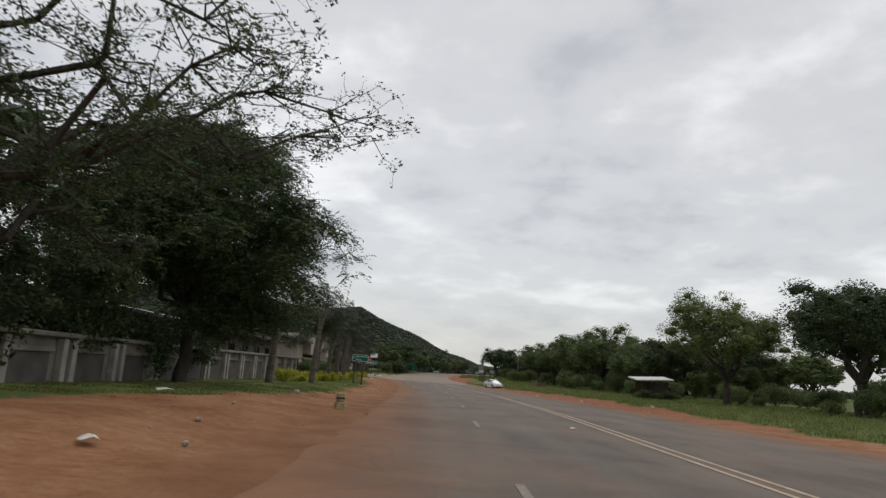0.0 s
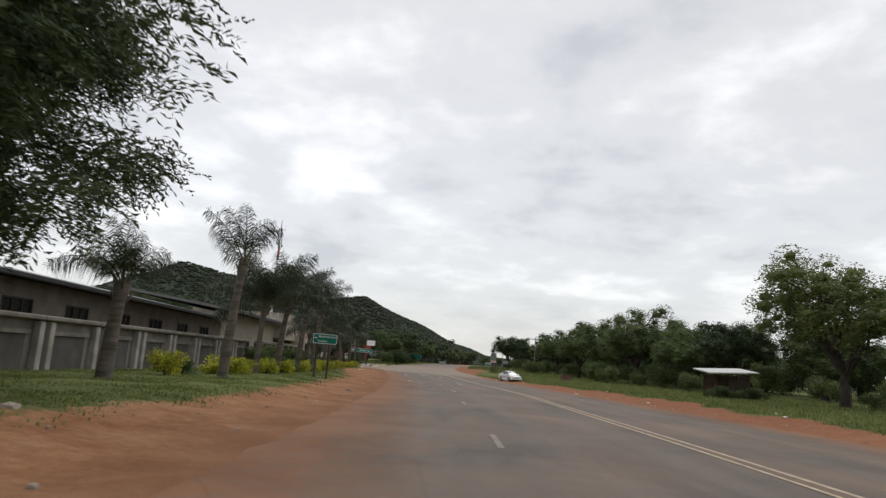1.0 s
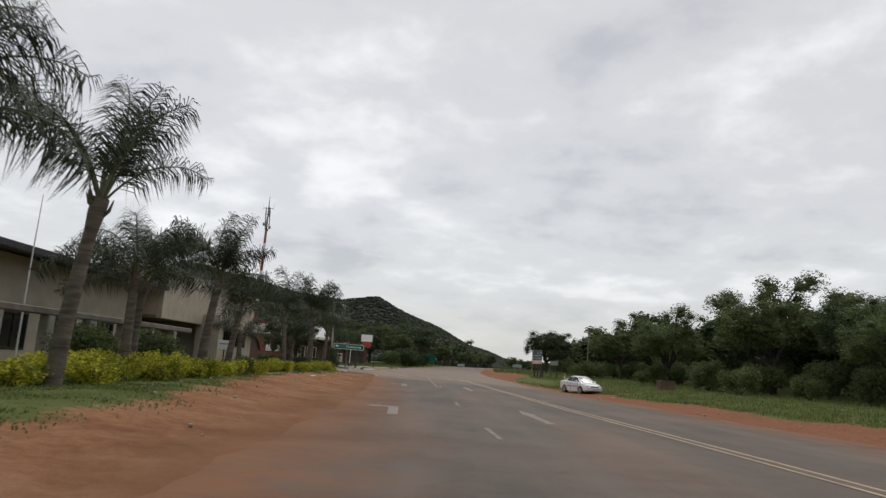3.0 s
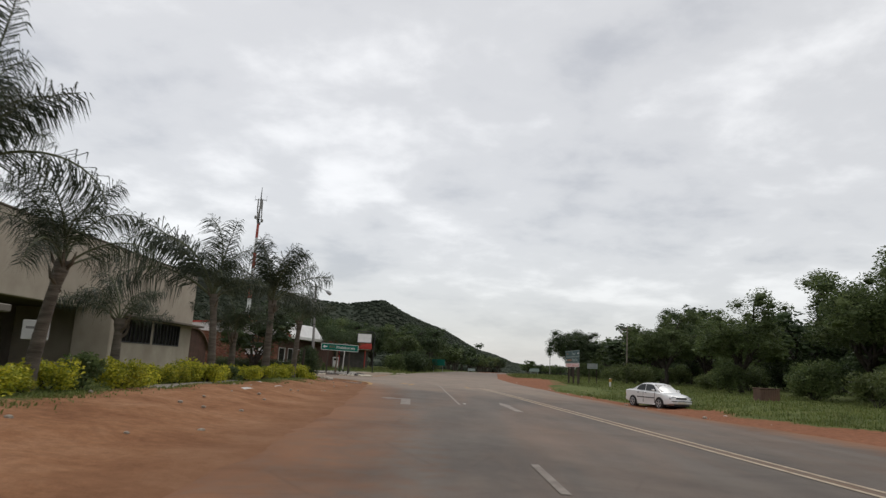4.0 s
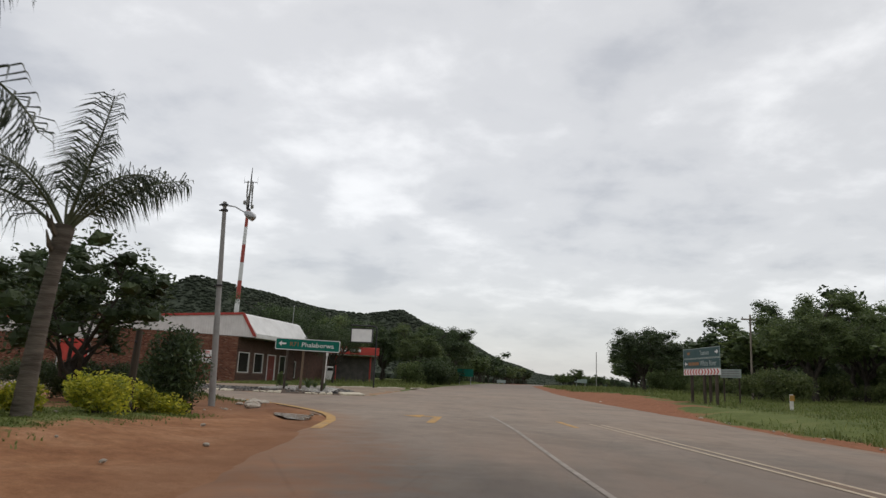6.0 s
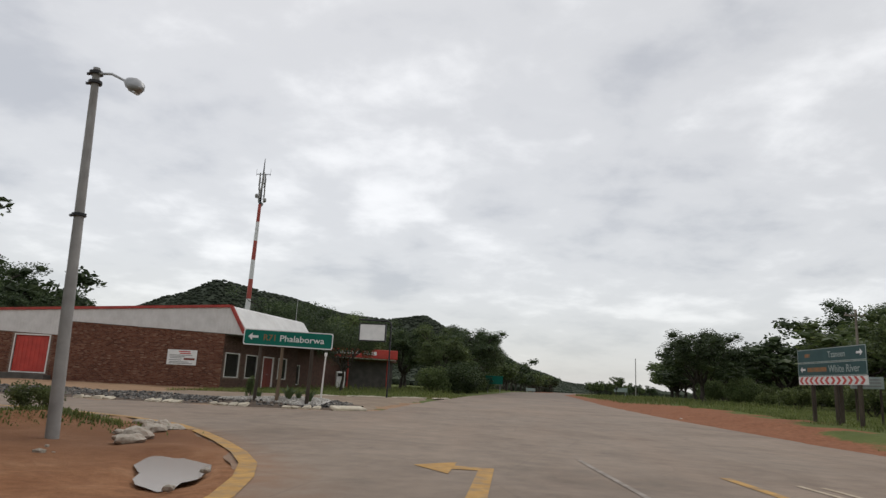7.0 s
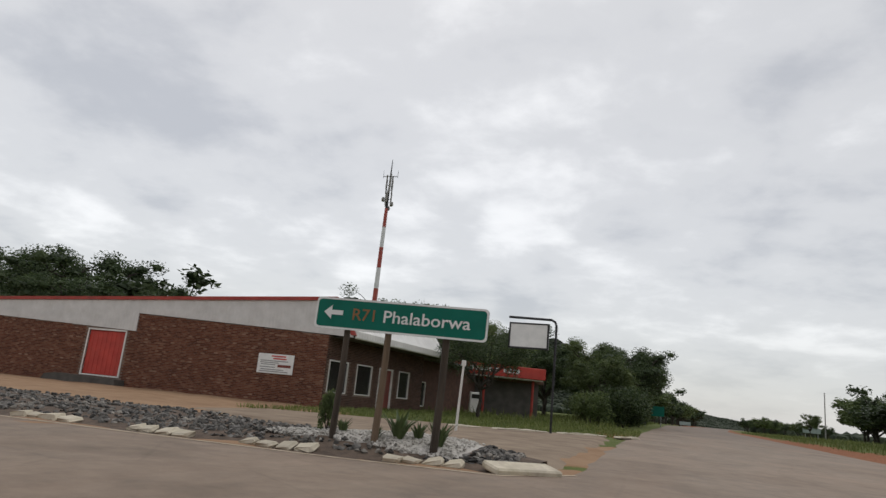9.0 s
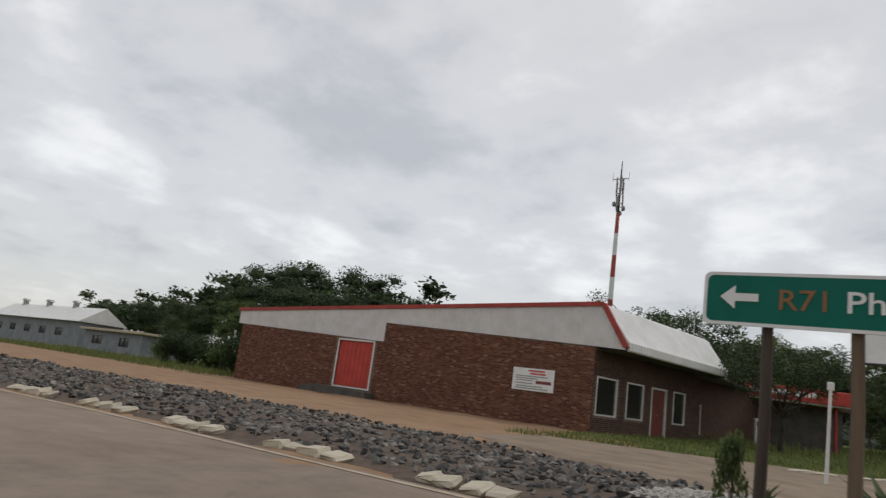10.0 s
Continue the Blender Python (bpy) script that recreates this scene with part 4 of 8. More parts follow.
def frond_mesh(seed, length, droop, leaflets=70, leaf=0.66):
    """An arching feather leaf: the stalk starts at the origin and runs along +x."""
    rng = np.random.default_rng(seed)
    n = 14
    pts, ang = [np.zeros(3)], radians(72)
    for i in range(n):
        ang -= radians(droop) / n * (0.25 + 1.5 * i / n)
        pts.append(pts[-1] + np.array([math.cos(ang), 0.0, math.sin(ang)]) * length / n)
    pts = np.array(pts)
    pts[:, 1] += 0.12 * length * (np.linspace(0, 1, n + 1) ** 2) * rng.normal()
    st = Shape().tube(pts, [0.035 * (1 - 0.85 * i / n) + 0.004 for i in range(n + 1)], 5)
    vs, fs = [], []
    for k in range(leaflets):
        t = 0.2 + 0.8 * (k + rng.random() * 0.5) / leaflets
        i = min(int(t * n), n - 1)
        p = pts[i] + (pts[i + 1] - pts[i]) * (t * n - i)
        d = pts[i + 1] - pts[i]
        d /= np.linalg.norm(d)
        up = np.cross(d, (0, 1, 0)) * -1
        L = leaf * (0.55 + 0.75 * math.sin(math.pi * min(t * 0.9 + 0.1, 1)) ** 0.8) * (0.85 + 0.3 * rng.random())
        for sd in (-1, 1):
            q = rng.normal() * 0.75
            out = np.array((0, sd, 0)) * math.cos(q) + up * math.sin(q + 0.25)
            dirn = out * 0.86 + d * 0.5
            dirn /= np.linalg.norm(dirn)
            a = p
            b = p + dirn * L * 0.5
            c = b + (dirn * 0.72 + np.array((0, 0, -0.75 - 0.3 * rng.random()))) * L * 0.5
            w = d * 0.013
            o = len(vs)
            vs += [a - w * 0.6, a + w * 0.6, b + w, b - w, c]
            fs += [(o, o + 1, o + 2, o + 3), (o + 3, o + 2, o + 4)]
    lf = bpy.data.meshes.new("blade")
    lf.from_pydata([tuple(v) for v in vs], [], fs)
    lf.materials.append(MATS["palm_leaf"])
    return fix_normals(st.mesh("frond", "palm_rachis", True)), lf


FRONDS = [frond_mesh(s, L, d) for s, L, d in ((1, 2.9, 70), (2, 3.1, 95), (3, 2.7, 45), (4, 3.0, 115))]


def make_palm(x, y, trunk_h, size, seed, label, bend=(0, 0), count=15, r=0.17, upright=0.0, boots=5, skew=0.0):
    rng = np.random.default_rng(seed)
    ob = thing("palm_tree", pose(x, y, h(x, y), 0, 0, 0), label, "palm", "palms along the hedge")
    n = 9
    pts = [(bend[0] * (i / n) ** 1.6, bend[1] * (i / n) ** 1.6, -0.3 + (trunk_h + 0.3) * i / n) for i in range(n + 1)]
    s = Shape()
    fine, rad = [], []
    for i in range(n * 4 + 1):
        t = i / (n * 4)
        k = min(int(t * n), n - 1)
        q = t * n - k
        fine.append(tuple(pts[k][j] + (pts[k + 1][j] - pts[k][j]) * q for j in range(3)))
        rad.append(r * (1.12 - 0.42 * t) * (1 + 0.035 * (i % 2)) + (0.06 * r / 0.17 * ease((t - 0.8) / 0.15)))
    s.tube(fine, rad, 10)
    part("trunk", s, "palm_trunk", ob, smooth=True)
    top = Vector(fine[-1])
    bt = Shape()
    for k in range(boots):
        a = rng.random() * 6.28
        z0 = trunk_h - 0.15 - 0.5 * rng.random()
        p = Vector((top.x, top.y, z0))
        d = Vector((math.cos(a), math.sin(a), 0.9))
        bt.tube([p, p + d * 0.22, p + d * 0.3 + Vector((0, 0, 0.16))], [0.05, 0.04, 0.012], 5)
    if boots:
        part("old_leaf_base", bt, "palm_boot", ob, "dry brown stubs of cut leaves")
    for k in range(count):
        fr = FRONDS[int(rng.integers(len(FRONDS)))]
        tilt = 17 - 60 * (k / count) ** 1.25 + upright * 8 + rng.normal() * 5
        m = Matrix.Translation(top + Vector((0, 0, -0.05 - 0.12 * k / count))) @ pose(0, 0, 0, 0, 0, k * 137.5 + rng.normal() * 12) @ pose(0, 0, 0, rng.normal() * 9, -tilt, 0)
        sc = size * (0.85 + 0.25 * rng.random()) * (1 - skew * math.cos(radians(k * 137.5)))
        f = part("frond", fr[0], "", ob, m=m @ Matrix.Diagonal((sc, sc, sc, 1)))
        part("blade", fr[1], "", f)
    return ob


def bush_meshes(seed, r, z, leaves, leaf, foliage, clumps=14, slim=0.5):
    rng = np.random.default_rng(seed)
    cs, rs = [], []
    for k in range(clumps):
        a, q = rng.random() * 6.28, rng.random() ** 0.5
        cs.append((math.cos(a) * r * 0.7 * q, math.sin(a) * r * 0.7 * q, z * (0.25 + 0.55 * rng.random())))
        rs.append(r * (0.28 + 0.22 * rng.random()))
    vs, fs = leaf_cloud(rng, cs, rs, leaves, leaf, slim, 0.8, 0.9)
    vs[:, 2] = np.maximum(vs[:, 2], 0.01)
    s = Shape()
    for k in range(6):
        e = cs[k]
        s.tube([(0.05 * math.cos(k), 0.05 * math.sin(k), -0.1), (e[0] * 0.5, e[1] * 0.5, e[2] * 0.6), e], [0.025, 0.018, 0.008], 5)
    return fix_normals(s.mesh("stem", "bark_grey")), cloud_mesh("foliage", vs, fs, foliage)


def plant_bush(meshes, x, y, scale, turn, label, category, group="", name="shrub", sz=None):
    ob = thing(name, pose(x, y, h(x, y) - 0.02, 0, 0, turn), label, category, group)
    ob.scale = (scale, scale, sz or scale)
    part("stem", meshes[0], "", ob)
    part("foliage", meshes[1], "", ob)
    return ob


def grass_patch(name, rng, xy, size, label, tall=0.0, material="grass_blade"):
    """Blades as narrow bent triangles at plan points."""
    n = len(xy)
    z = rise(xy[:, 0], xy[:, 1])
    a = rng.random(n) * 6.283
    L = size * (0.5 + rng.random(n)) * (1 + tall * (rng.random(n) > 0.93))
    lean = 0.25 + 0.45 * rng.random(n)
    w = 0.012 + 0.02 * L
    base = np.stack([xy[:, 0], xy[:, 1], z - 0.03], 1)
    side = np.stack([-np.sin(a), np.cos(a), 0 * a], 1) * w[:, None]
    fwd = np.stack([np.cos(a), np.sin(a), 0 * a], 1)
    mid = base + fwd * (L * lean * 0.35)[:, None] + np.stack([0 * a, 0 * a, L * 0.62], 1)
    tip = base + fwd * (L * lean)[:, None] + np.stack([0 * a, 0 * a, L * (1.0 - 0.25 * lean)], 1)
    vs = np.stack([base - side, base + side, mid + side * 0.8, mid - side * 0.8, tip], 1).reshape(-1, 3)
    o = np.arange(n) * 5
    fs = [(i, i + 1, i + 2, i + 3) for i in o] + [(i + 3, i + 2, i + 4) for i in o]
    me = bpy.data.meshes.new(name)
    me.from_pydata(vs.tolist(), [], fs)
    me.materials.append(MATS[material])
    tagged(new(name, me), label, "grass", kind="stuff")


def make_grass():
    rng = np.random.default_rng(12)
    # verge between the red earth and the hedge
    y = rng.uniform(14, 106, 150000)
    g = np.interp(y, GRASS_LINE[0], GRASS_LINE[1])
    back = np.interp(y, (14, 62, 80, 106), (-11.2, -12.9, -13.2, -15.0))
    x = g + 0.15 - (g + 0.15 - back) * rng.random(len(y)) ** 0.95 + rng.normal(size=len(y)) * 0.3
    grass_patch("verge_grass", rng, np.stack([x, y], 1), 0.058, "short mown green grass along the verge", 0.5)
    # rough bank opposite
    y = rng.uniform(18, 150, 120000)
    xr = smooth_line(y, RIGHT_EDGE)
    w = np.interp(y, VERGE[0], VERGE[1])
    x = xr + w + 0.2 + (rng.random(len(y)) ** 1.5) * 18 + rng.normal(size=len(y)) * 0.3
    ok = sand_mask(x, y)[0] < 0.45 + 0.25 * rng.random(len(y))
    x, y = x[ok], y[ok]
    grass_patch("roadside_grass", rng, np.stack([x, y], 1), 0.13, "tall rough grass and weeds on the roadside bank", 1.0)
    # lawn by the filling station and beside the brick building
    x, y = rng.uniform(-24, -10, 26000), rng.uniform(127, 158, 26000)
    ok = (y > 140.6 + (x + 10.6) * 0.76) & (y > 131)
    ok |= (y > 140.5) & (x > -22.5)
    ok &= ~((x < -24.8) & (y > 139))
    grass_patch("station_grass", rng, np.stack([x[ok], y[ok]], 1), 0.16, "patchy green lawn in front of the filling station", 0.5)
    x, y = rng.normal(-14.4, 0.9, 1500), rng.normal(109.9, 0.5, 1500)
    grass_patch("corner_weeds", rng, np.stack([x, y], 1), 0.085, "straggling green weeds on the corner", 0.5)
    x, y = rng.uniform(-90, -48, 16000), rng.uniform(137, 152, 16000)
    grass_patch("rear_grass", rng, np.stack([x, y], 1), 0.3, "rough grass beside the dirt lane", 0.8)
    # far roadside on both hands
    y = rng.uniform(150, 260, 20000)
    s = rng.random(len(y)) < 0.5
    x = np.where(s, smooth_line(y, RIGHT_EDGE) + 2.5 + 14 * rng.random(len(y)), follow(y, MOUTH) - 2 - 12 * rng.random(len(y)))
    grass_patch("far_grass", rng, np.stack([x, y], 1), 0.4, "long grass along the far roadside", 0.5)


make_grass()

T_ROUND = [broad_tree(11, 9.0, 4.5, 0.24, 34000, 0.08, 0.2, 10, 0.24, foliage="light_leaf", low=0.1, core=0.4),
           broad_tree(12, 9.0, 4.0, 0.22, 27000, 0.088, 0.2, 8, 0.25, foliage="mid_leaf", low=0.04, core=0.45),
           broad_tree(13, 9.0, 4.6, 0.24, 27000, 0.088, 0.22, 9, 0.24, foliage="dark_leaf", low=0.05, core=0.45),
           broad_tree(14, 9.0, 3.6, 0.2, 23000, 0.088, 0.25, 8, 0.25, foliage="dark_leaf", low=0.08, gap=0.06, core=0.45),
           broad_tree(15, 9.0, 3.2, 0.18, 17000, 0.09, 0.3, 7, 0.24, foliage="mid_leaf", low=0.15, gap=0.2, core=0.42),
           broad_tree(19, 8.0, 4.4, 0.14, 15000, 0.085, 0.3, 10, 0.2, foliage="dark_leaf", low=0.36, gap=0.1, core=0.0)]
T_FAR = [broad_tree(16, 9.0, 4.4, 0.24, 2600, 0.28, 0.2, 6, 0.28, foliage="mid_leaf", low=0.05),
         broad_tree(17, 9.0, 4.6, 0.24, 2600, 0.28, 0.2, 6, 0.28, foliage="dark_leaf", low=0.03),
         broad_tree(18, 9.0, 3.8, 0.22, 2300, 0.27, 0.22, 6, 0.27, foliage="dark_leaf", low=0.05, gap=0.1)]
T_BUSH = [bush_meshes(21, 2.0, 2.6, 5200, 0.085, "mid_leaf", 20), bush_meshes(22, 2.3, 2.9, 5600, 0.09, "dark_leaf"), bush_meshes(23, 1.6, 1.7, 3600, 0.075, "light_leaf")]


def make_right_woods():
    rng = random.Random(31)
    # trees that stand out along the roadside
    for x, y, s, k, lab in ((25.6, 60.6, 1.2, 0, "broad pale-green roadside tree with a rounded crown"), (35, 80, 0.9, 2, "dark leafy tree behind the shed"),
                            (24.6, 106, 1.22, 1, "tall leafy roadside tree above the bushes"), (27.0, 114, 1.15, 1, "tall spreading roadside tree"),
                            (19.9, 119.7, 0.95, 1, "dense dark roadside tree"), (13.5, 171, 0.95, 2, "round dark tree near the far road edge"),
                            (36, 183, 1.6, 3, "very tall dark tree above the woods"), (31, 101, 1.0, 1, "leafy tree in the roadside woods"),
                            (30, 48, 1.2, 2, "tall dark tree at the wood edge"), (26.5, 43, 1.0, 3, "dark leafy tree at the wood edge"), (29, 84, 0.85, 2, "dark tree behind the old shed"), (32, 90, 0.9, 3, "dark green tree in roadside woodland"), (25.5, 91, 0.8, 1, "leafy tree at the edge of the grass"),
                            (27, 97, 0.9, 3, "dark tree at the edge of the grass"), (20.3, 142.4, 1.02, 1, "leafy tree behind the direction sign"), (26, 146, 0.98, 1, "dense dark woodland tree"),
                            (17, 188, 1.0, 3, "dark tree at the far road edge"), (9.5, 205, 0.42, 4, "small open-crowned tree at the road edge")):
        plant_tree(T_ROUND[k], x, y, s, rng.uniform(0, 360), lab)
    # the wood behind
    for i in range(64):
        y = 34 + 3.8 * i + rng.uniform(-2, 2)
        x = float(smooth_line(y, RIGHT_EDGE)) + rng.uniform(22, 44) + (12 if y < 76 else 0)
        plant_tree((T_ROUND[rng.choice((1, 1, 2, 2))] if y < 110 and i % 2 else T_FAR[rng.choice((0, 0, 1, 2))]), x, y, rng.uniform(0.85, 1.2) * (0.72 if y < 100 else 1.0) + (0.12 if y > 128 else 0), rng.uniform(0, 360), "dark green tree in roadside woodland", group="roadside wood", sz=rng.uniform(0.8, 1.15) + (0.05 if y > 128 else -0.3 if y < 100 else -0.12))
    for k, (x, y, q) in enumerate(((25.0, 57.0, 0.4), (27.0, 58.0, 0.5), (28.5, 60.5, 0.5), (22.8, 72.0, 0.45), (29.5, 52.0, 0.7), (24.6, 42.8, 0.55), (26.6, 41.6, 0.7), (28.4, 43.4, 0.8), (31.0, 46.0, 0.95), (33.2, 50.0, 1.0), (35.5, 55.0, 1.1))):
        plant_bush(T_BUSH[k % 2 * 2], x, y, q, 70 * k, "green bush at the foot of the tree", "bush", "roadside bushes", "bush")
    for k in range(6):
        plant_bush(T_BUSH[k % 3], 19.2 + 0.75 * k, 66.2 + 0.25 * (k % 2), 0.27 + 0.05 * (k % 3), 60 * k, "low green bush before the shed", "bush", "roadside bushes", "bush")
    # a second belt that closes the wood
    for i in range(46):
        y = 20 + 5.2 * i + rng.uniform(-2, 2)
        plant_tree(T_FAR[i % 3], float(smooth_line(y, RIGHT_EDGE)) + rng.uniform(48, 70), y, rng.uniform(0.75, 1.0), rng.uniform(0, 360), "dark green tree deep in the woodland", group="roadside wood", sz=rng.uniform(0.6, 0.8))
    # undergrowth at its foot
    for i in range(74):
        y = 40 + 2.1 * i + rng.uniform(-1.5, 1.5)
        x = float(smooth_line(y, RIGHT_EDGE)) + rng.uniform(13.5, 25)
        if y < 76 and x < 31:
            continue
        plant_bush(T_BUSH[rng.choice((0, 0, 2, 2))], x, y, rng.uniform(0.7, 1.25), rng.uniform(0, 360), "dense green roadside bush", "bush", "roadside bushes", "bush")
    # thicket that closes the view under the crowns
    for i in range(60):
        y = 84 + 2.9 * i
        plant_bush(T_BUSH[i % 2], float(smooth_line(y, RIGHT_EDGE)) + 31 + rng.uniform(-2, 3), y, rng.uniform(1.1, 1.5), rng.uniform(0, 360), "dense green thicket under the trees", "bush", "roadside bushes", "bush")


def make_left_woods():
    rng = random.Random(41)
    # behind the brick building
    for x, y, s, k in ((-86, 166, 1.5, 2), (-77, 164, 1.6, 3), (-66, 163, 1.55, 2), (-58, 166, 1.35, 4), (-53, 163, 1.1, 3), (-99, 170, 1.2, 2), (-108, 172, 0.95, 1), (-120, 178, 1.3, 3), (-135, 185, 1.4, 2),
                       (-146, 180, 1.3, 3), (-72, 158, 0.9, 1), (-62, 156, 0.8, 2), (-54.5, 152, 0.7, 2), (-80, 156, 0.85, 3), (-92, 160, 0.9, 2), (-160, 190, 1.4, 2), (-128, 172, 1.1, 1)):
        plant_tree(T_ROUND[k] if y < 166 else T_FAR[min(k, 2)], x, y, s, rng.uniform(0, 360), "dark green tree behind the brick building", group="trees behind buildings")
    # beside and beyond the filling station
    for x, y, s, k, lab in ((-19.2, 149.0, 0.72, 5, "thin feathery tree beside the filling station"), (-26.0, 157.0, 1.08, 5, "feathery tree behind the brick workshop"), (-22.5, 163.0, 0.9, 1, "leafy tree behind the filling station"), (-24.0, 170, 0.95, 2, "dark tree behind the filling station"), (-14.0, 172, 0.88, 1, "round leafy tree beside the road"),
                            (-12.0, 182, 0.98, 2, "round dark tree beside the road"), (-16, 190, 1.08, 2, "round dark tree beside the road"), (-12, 200, 1.05, 2, "round dark tree beside the road"),
                            (-14, 214, 1.1, 3, "dark green tree beside the road"), (-20, 180, 0.95, 3, "dark green tree beside the road"), (-28, 185, 1.05, 2, "dark green tree beside the road"), (-14, 236, 1.1, 2, "dark green tree beside the road"),
                            (-18, 252, 1.0, 3, "dark green tree beside the road"), (-10, 268, 0.8, 2, "dark green tree beside the road"), (-36, 178, 1.1, 2, "dark tree behind the roof"), (-44, 172, 1.0, 3, "dark tree behind the roof"),
                            (-32, 196, 1.1, 3, "dark green tree beside the road"), (-24, 206, 1.05, 2, "dark green tree beside the road"), (-12, 226, 1.05, 4, "tall open-crowned roadside tree")):
        plant_tree(T_ROUND[k], x, y, s, rng.uniform(0, 360), lab)
    for i in range(16):
        plant_bush(T_BUSH[i % 2], -10.5 - 5.5 * rng.random(), 163 + 3.2 * i, rng.uniform(0.8, 1.15), 50 * i, "dense green bush under the roadside trees", "bush", "verge bushes", "bush")
    for i in range(26):
        y = 280 + 13 * i + rng.uniform(-4, 4)
        for sd in (-1, 1):
            x = (float(follow(y, MOUTH)) - rng.uniform(5, 26)) if sd < 0 else float(smooth_line(y, RIGHT_EDGE)) + rng.uniform(5, 30)
            plant_tree(T_FAR[rng.choice((0, 1, 2))], x, y, rng.uniform(0.8, 1.15) * (1.3 if sd < 0 else 0.55 if y < 430 else 0.8), rng.uniform(0, 360), "dark distant roadside tree", group="distant roadside trees")
    # a row that runs on along the far road
    for k in range(11):
        y = 262 + 15 * k
        plant_tree(T_FAR[k % 3], float(follow(y, MOUTH)) - 3.5 - 2.0 * rng.random(), y, 0.72 + 0.25 * rng.random(), 67 * k, "dark green tree beside the far road", group="distant roadside trees")
    # many-stemmed small tree before the brick building
    plant_tree(broad_tree(55, 5.3, 2.7, 0.13, 9000, 0.08, 0.14, 9, 0.24, foliage="dark_leaf", low=0.45), -16.3, 106.4, 0.9, 0, "small dark many-stemmed tree behind the hedge")
    for x, y, s, k in ((-51.5, 147.5, 0.85, 2), (-54.5, 150, 0.95, 3), (-49.5, 153, 0.9, 3)):
        plant_tree(T_ROUND[k], x, y, s, rng.uniform(0, 360), "dark tree at the corner of the brick building", group="trees behind buildings")
    for i in range(9):
        plant_bush(T_BUSH[i % 2], -49.5 - 1.9 * i, 145.5 + rng.uniform(-1, 2), rng.uniform(0.7, 1.1), 40 * i, "dense green bush beside the dirt lane", "bush", "lane bushes", "bush")


make_right_woods()
make_left_woods()


def make_near_trees():
    # broad dense tree over the perimeter wall
    rng = np.random.default_rng(51)
    s, cs, rs = Shape(), [], []
    s.tube(branch_path(rng, (0, 0, -0.3), (0.1, 0, 3.0), 0, 0.08), [0.33, 0.27, 0.24, 0.22, 0.21, 0.2], 10)
    # clumps over a dome that slopes down to the road, with an open underside
    for k in range(125):
        z = 3.9 + 6.1 * rng.random() ** 0.9
        reach = math.sqrt(max(0.0, 1 - ((z - 3.8) / 6.4) ** 2)) * (0.5 + 0.44 * rng.random() if k % 4 else 0.3 * rng.random())
        a = 2.4 * k + rng.normal() * 0.3
        cs.append(np.array((-0.6 + 6.3 * reach * math.cos(a), 4.8 * reach * math.sin(a), z)))
        rs.append(0.75 + 0.5 * rng.random())
    # a low hanging mass beside the wall
    for k in range(16):
        cs.append(np.array((1.6 + 0.75 * rng.normal(), 0.6 * rng.normal(), 2.0 + 2.0 * rng.random())))
        rs.append(0.55 + 0.35 * rng.random())
    # a long arm that droops towards the road
    for k in range(9):
        u = k / 8
        cs.append(np.array((3.3 + 3.1 * u, -0.3 - 0.7 * u, 7.3 - 2.3 * u * u - 0.2 * u)) + rng.normal(size=3) * 0.15)
        rs.append(0.75 - 0.4 * u)
    s.tube([(0.1, 0, 3.0), (1.2, -0.1, 5.6), (3.4, -0.3, 7.1), (5.0, -0.65, 6.6), (6.1, -0.95, 5.3)], [0.13, 0.1, 0.06, 0.035, 0.012], 7)
    for k in range(0, 125, 6):
        limb = branch_path(rng, (0.1, 0, 2.8), cs[k], 0.08, 0.18, 6)
        s.tube(limb, [0.12 - 0.017 * i for i in range(7)], 6)
        for j in (3, 4, 5):
            e = limb[j] + rng.normal(size=3) * (0.8, 0.8, 0.4)
            s.tube([limb[j], (limb[j] + e) / 2, e], [0.04, 0.025, 0.01], 5)
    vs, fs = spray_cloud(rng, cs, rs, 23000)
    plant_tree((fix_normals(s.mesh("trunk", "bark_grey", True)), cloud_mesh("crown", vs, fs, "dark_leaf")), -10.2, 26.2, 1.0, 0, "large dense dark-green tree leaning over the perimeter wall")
    # feathery thorn tree whose twigs reach over the road
    rng = np.random.default_rng(52)
    s, cs, rs = Shape(), [], []
    s.tube(branch_path(rng, (-3.7, -1.0, -0.3), (-3.2, -0.7, 3.0), 0, 0.1), [0.3, 0.27, 0.24, 0.22, 0.2, 0.19], 9)
    fork, heart = np.array((-3.2, -0.7, 2.9)), np.array((0.35, 0.3, 2.7))
    for k in range(11):
        a = radians(-75 + 26 * k + rng.normal() * 6)
        L = 3.7 + 1.3 * rng.random()
        end = heart + np.array((math.cos(a) * L - 0.2, math.sin(a) * L, 1.0 + 4.6 * rng.random()))
        limb = branch_path(rng, fork, end, 0.10, 0.2, 8)
        s.tube(limb, [0.13 - 0.0135 * i for i in range(9)], 6)
        for j in range(2, 9):
            for q in range(5):
                a2 = a + rng.normal() * 0.8
                tl = 0.9 + 1.3 * rng.random()
                e2 = limb[j] + np.array((math.cos(a2), math.sin(a2), 0.1 + 0.35 * rng.normal())) * tl
                tw = branch_path(rng, limb[j], e2, -0.03, 0.25, 4)
                s.tube(tw, [0.022, 0.017, 0.013, 0.009, 0.005], 4)
                for u in range(1, 5):
                    cs.append(tw[u])
                    rs.append(0.16 + 0.12 * rng.random())
                    e3 = tw[u] + rng.normal(size=3) * (0.32, 0.32, 0.16)
                    s.tube([tw[u], (tw[u] + e3) / 2 + rng.normal(size=3) * 0.03, e3], [0.008, 0.006, 0.003], 3)
                    cs.append(e3)
                    rs.append(0.14)
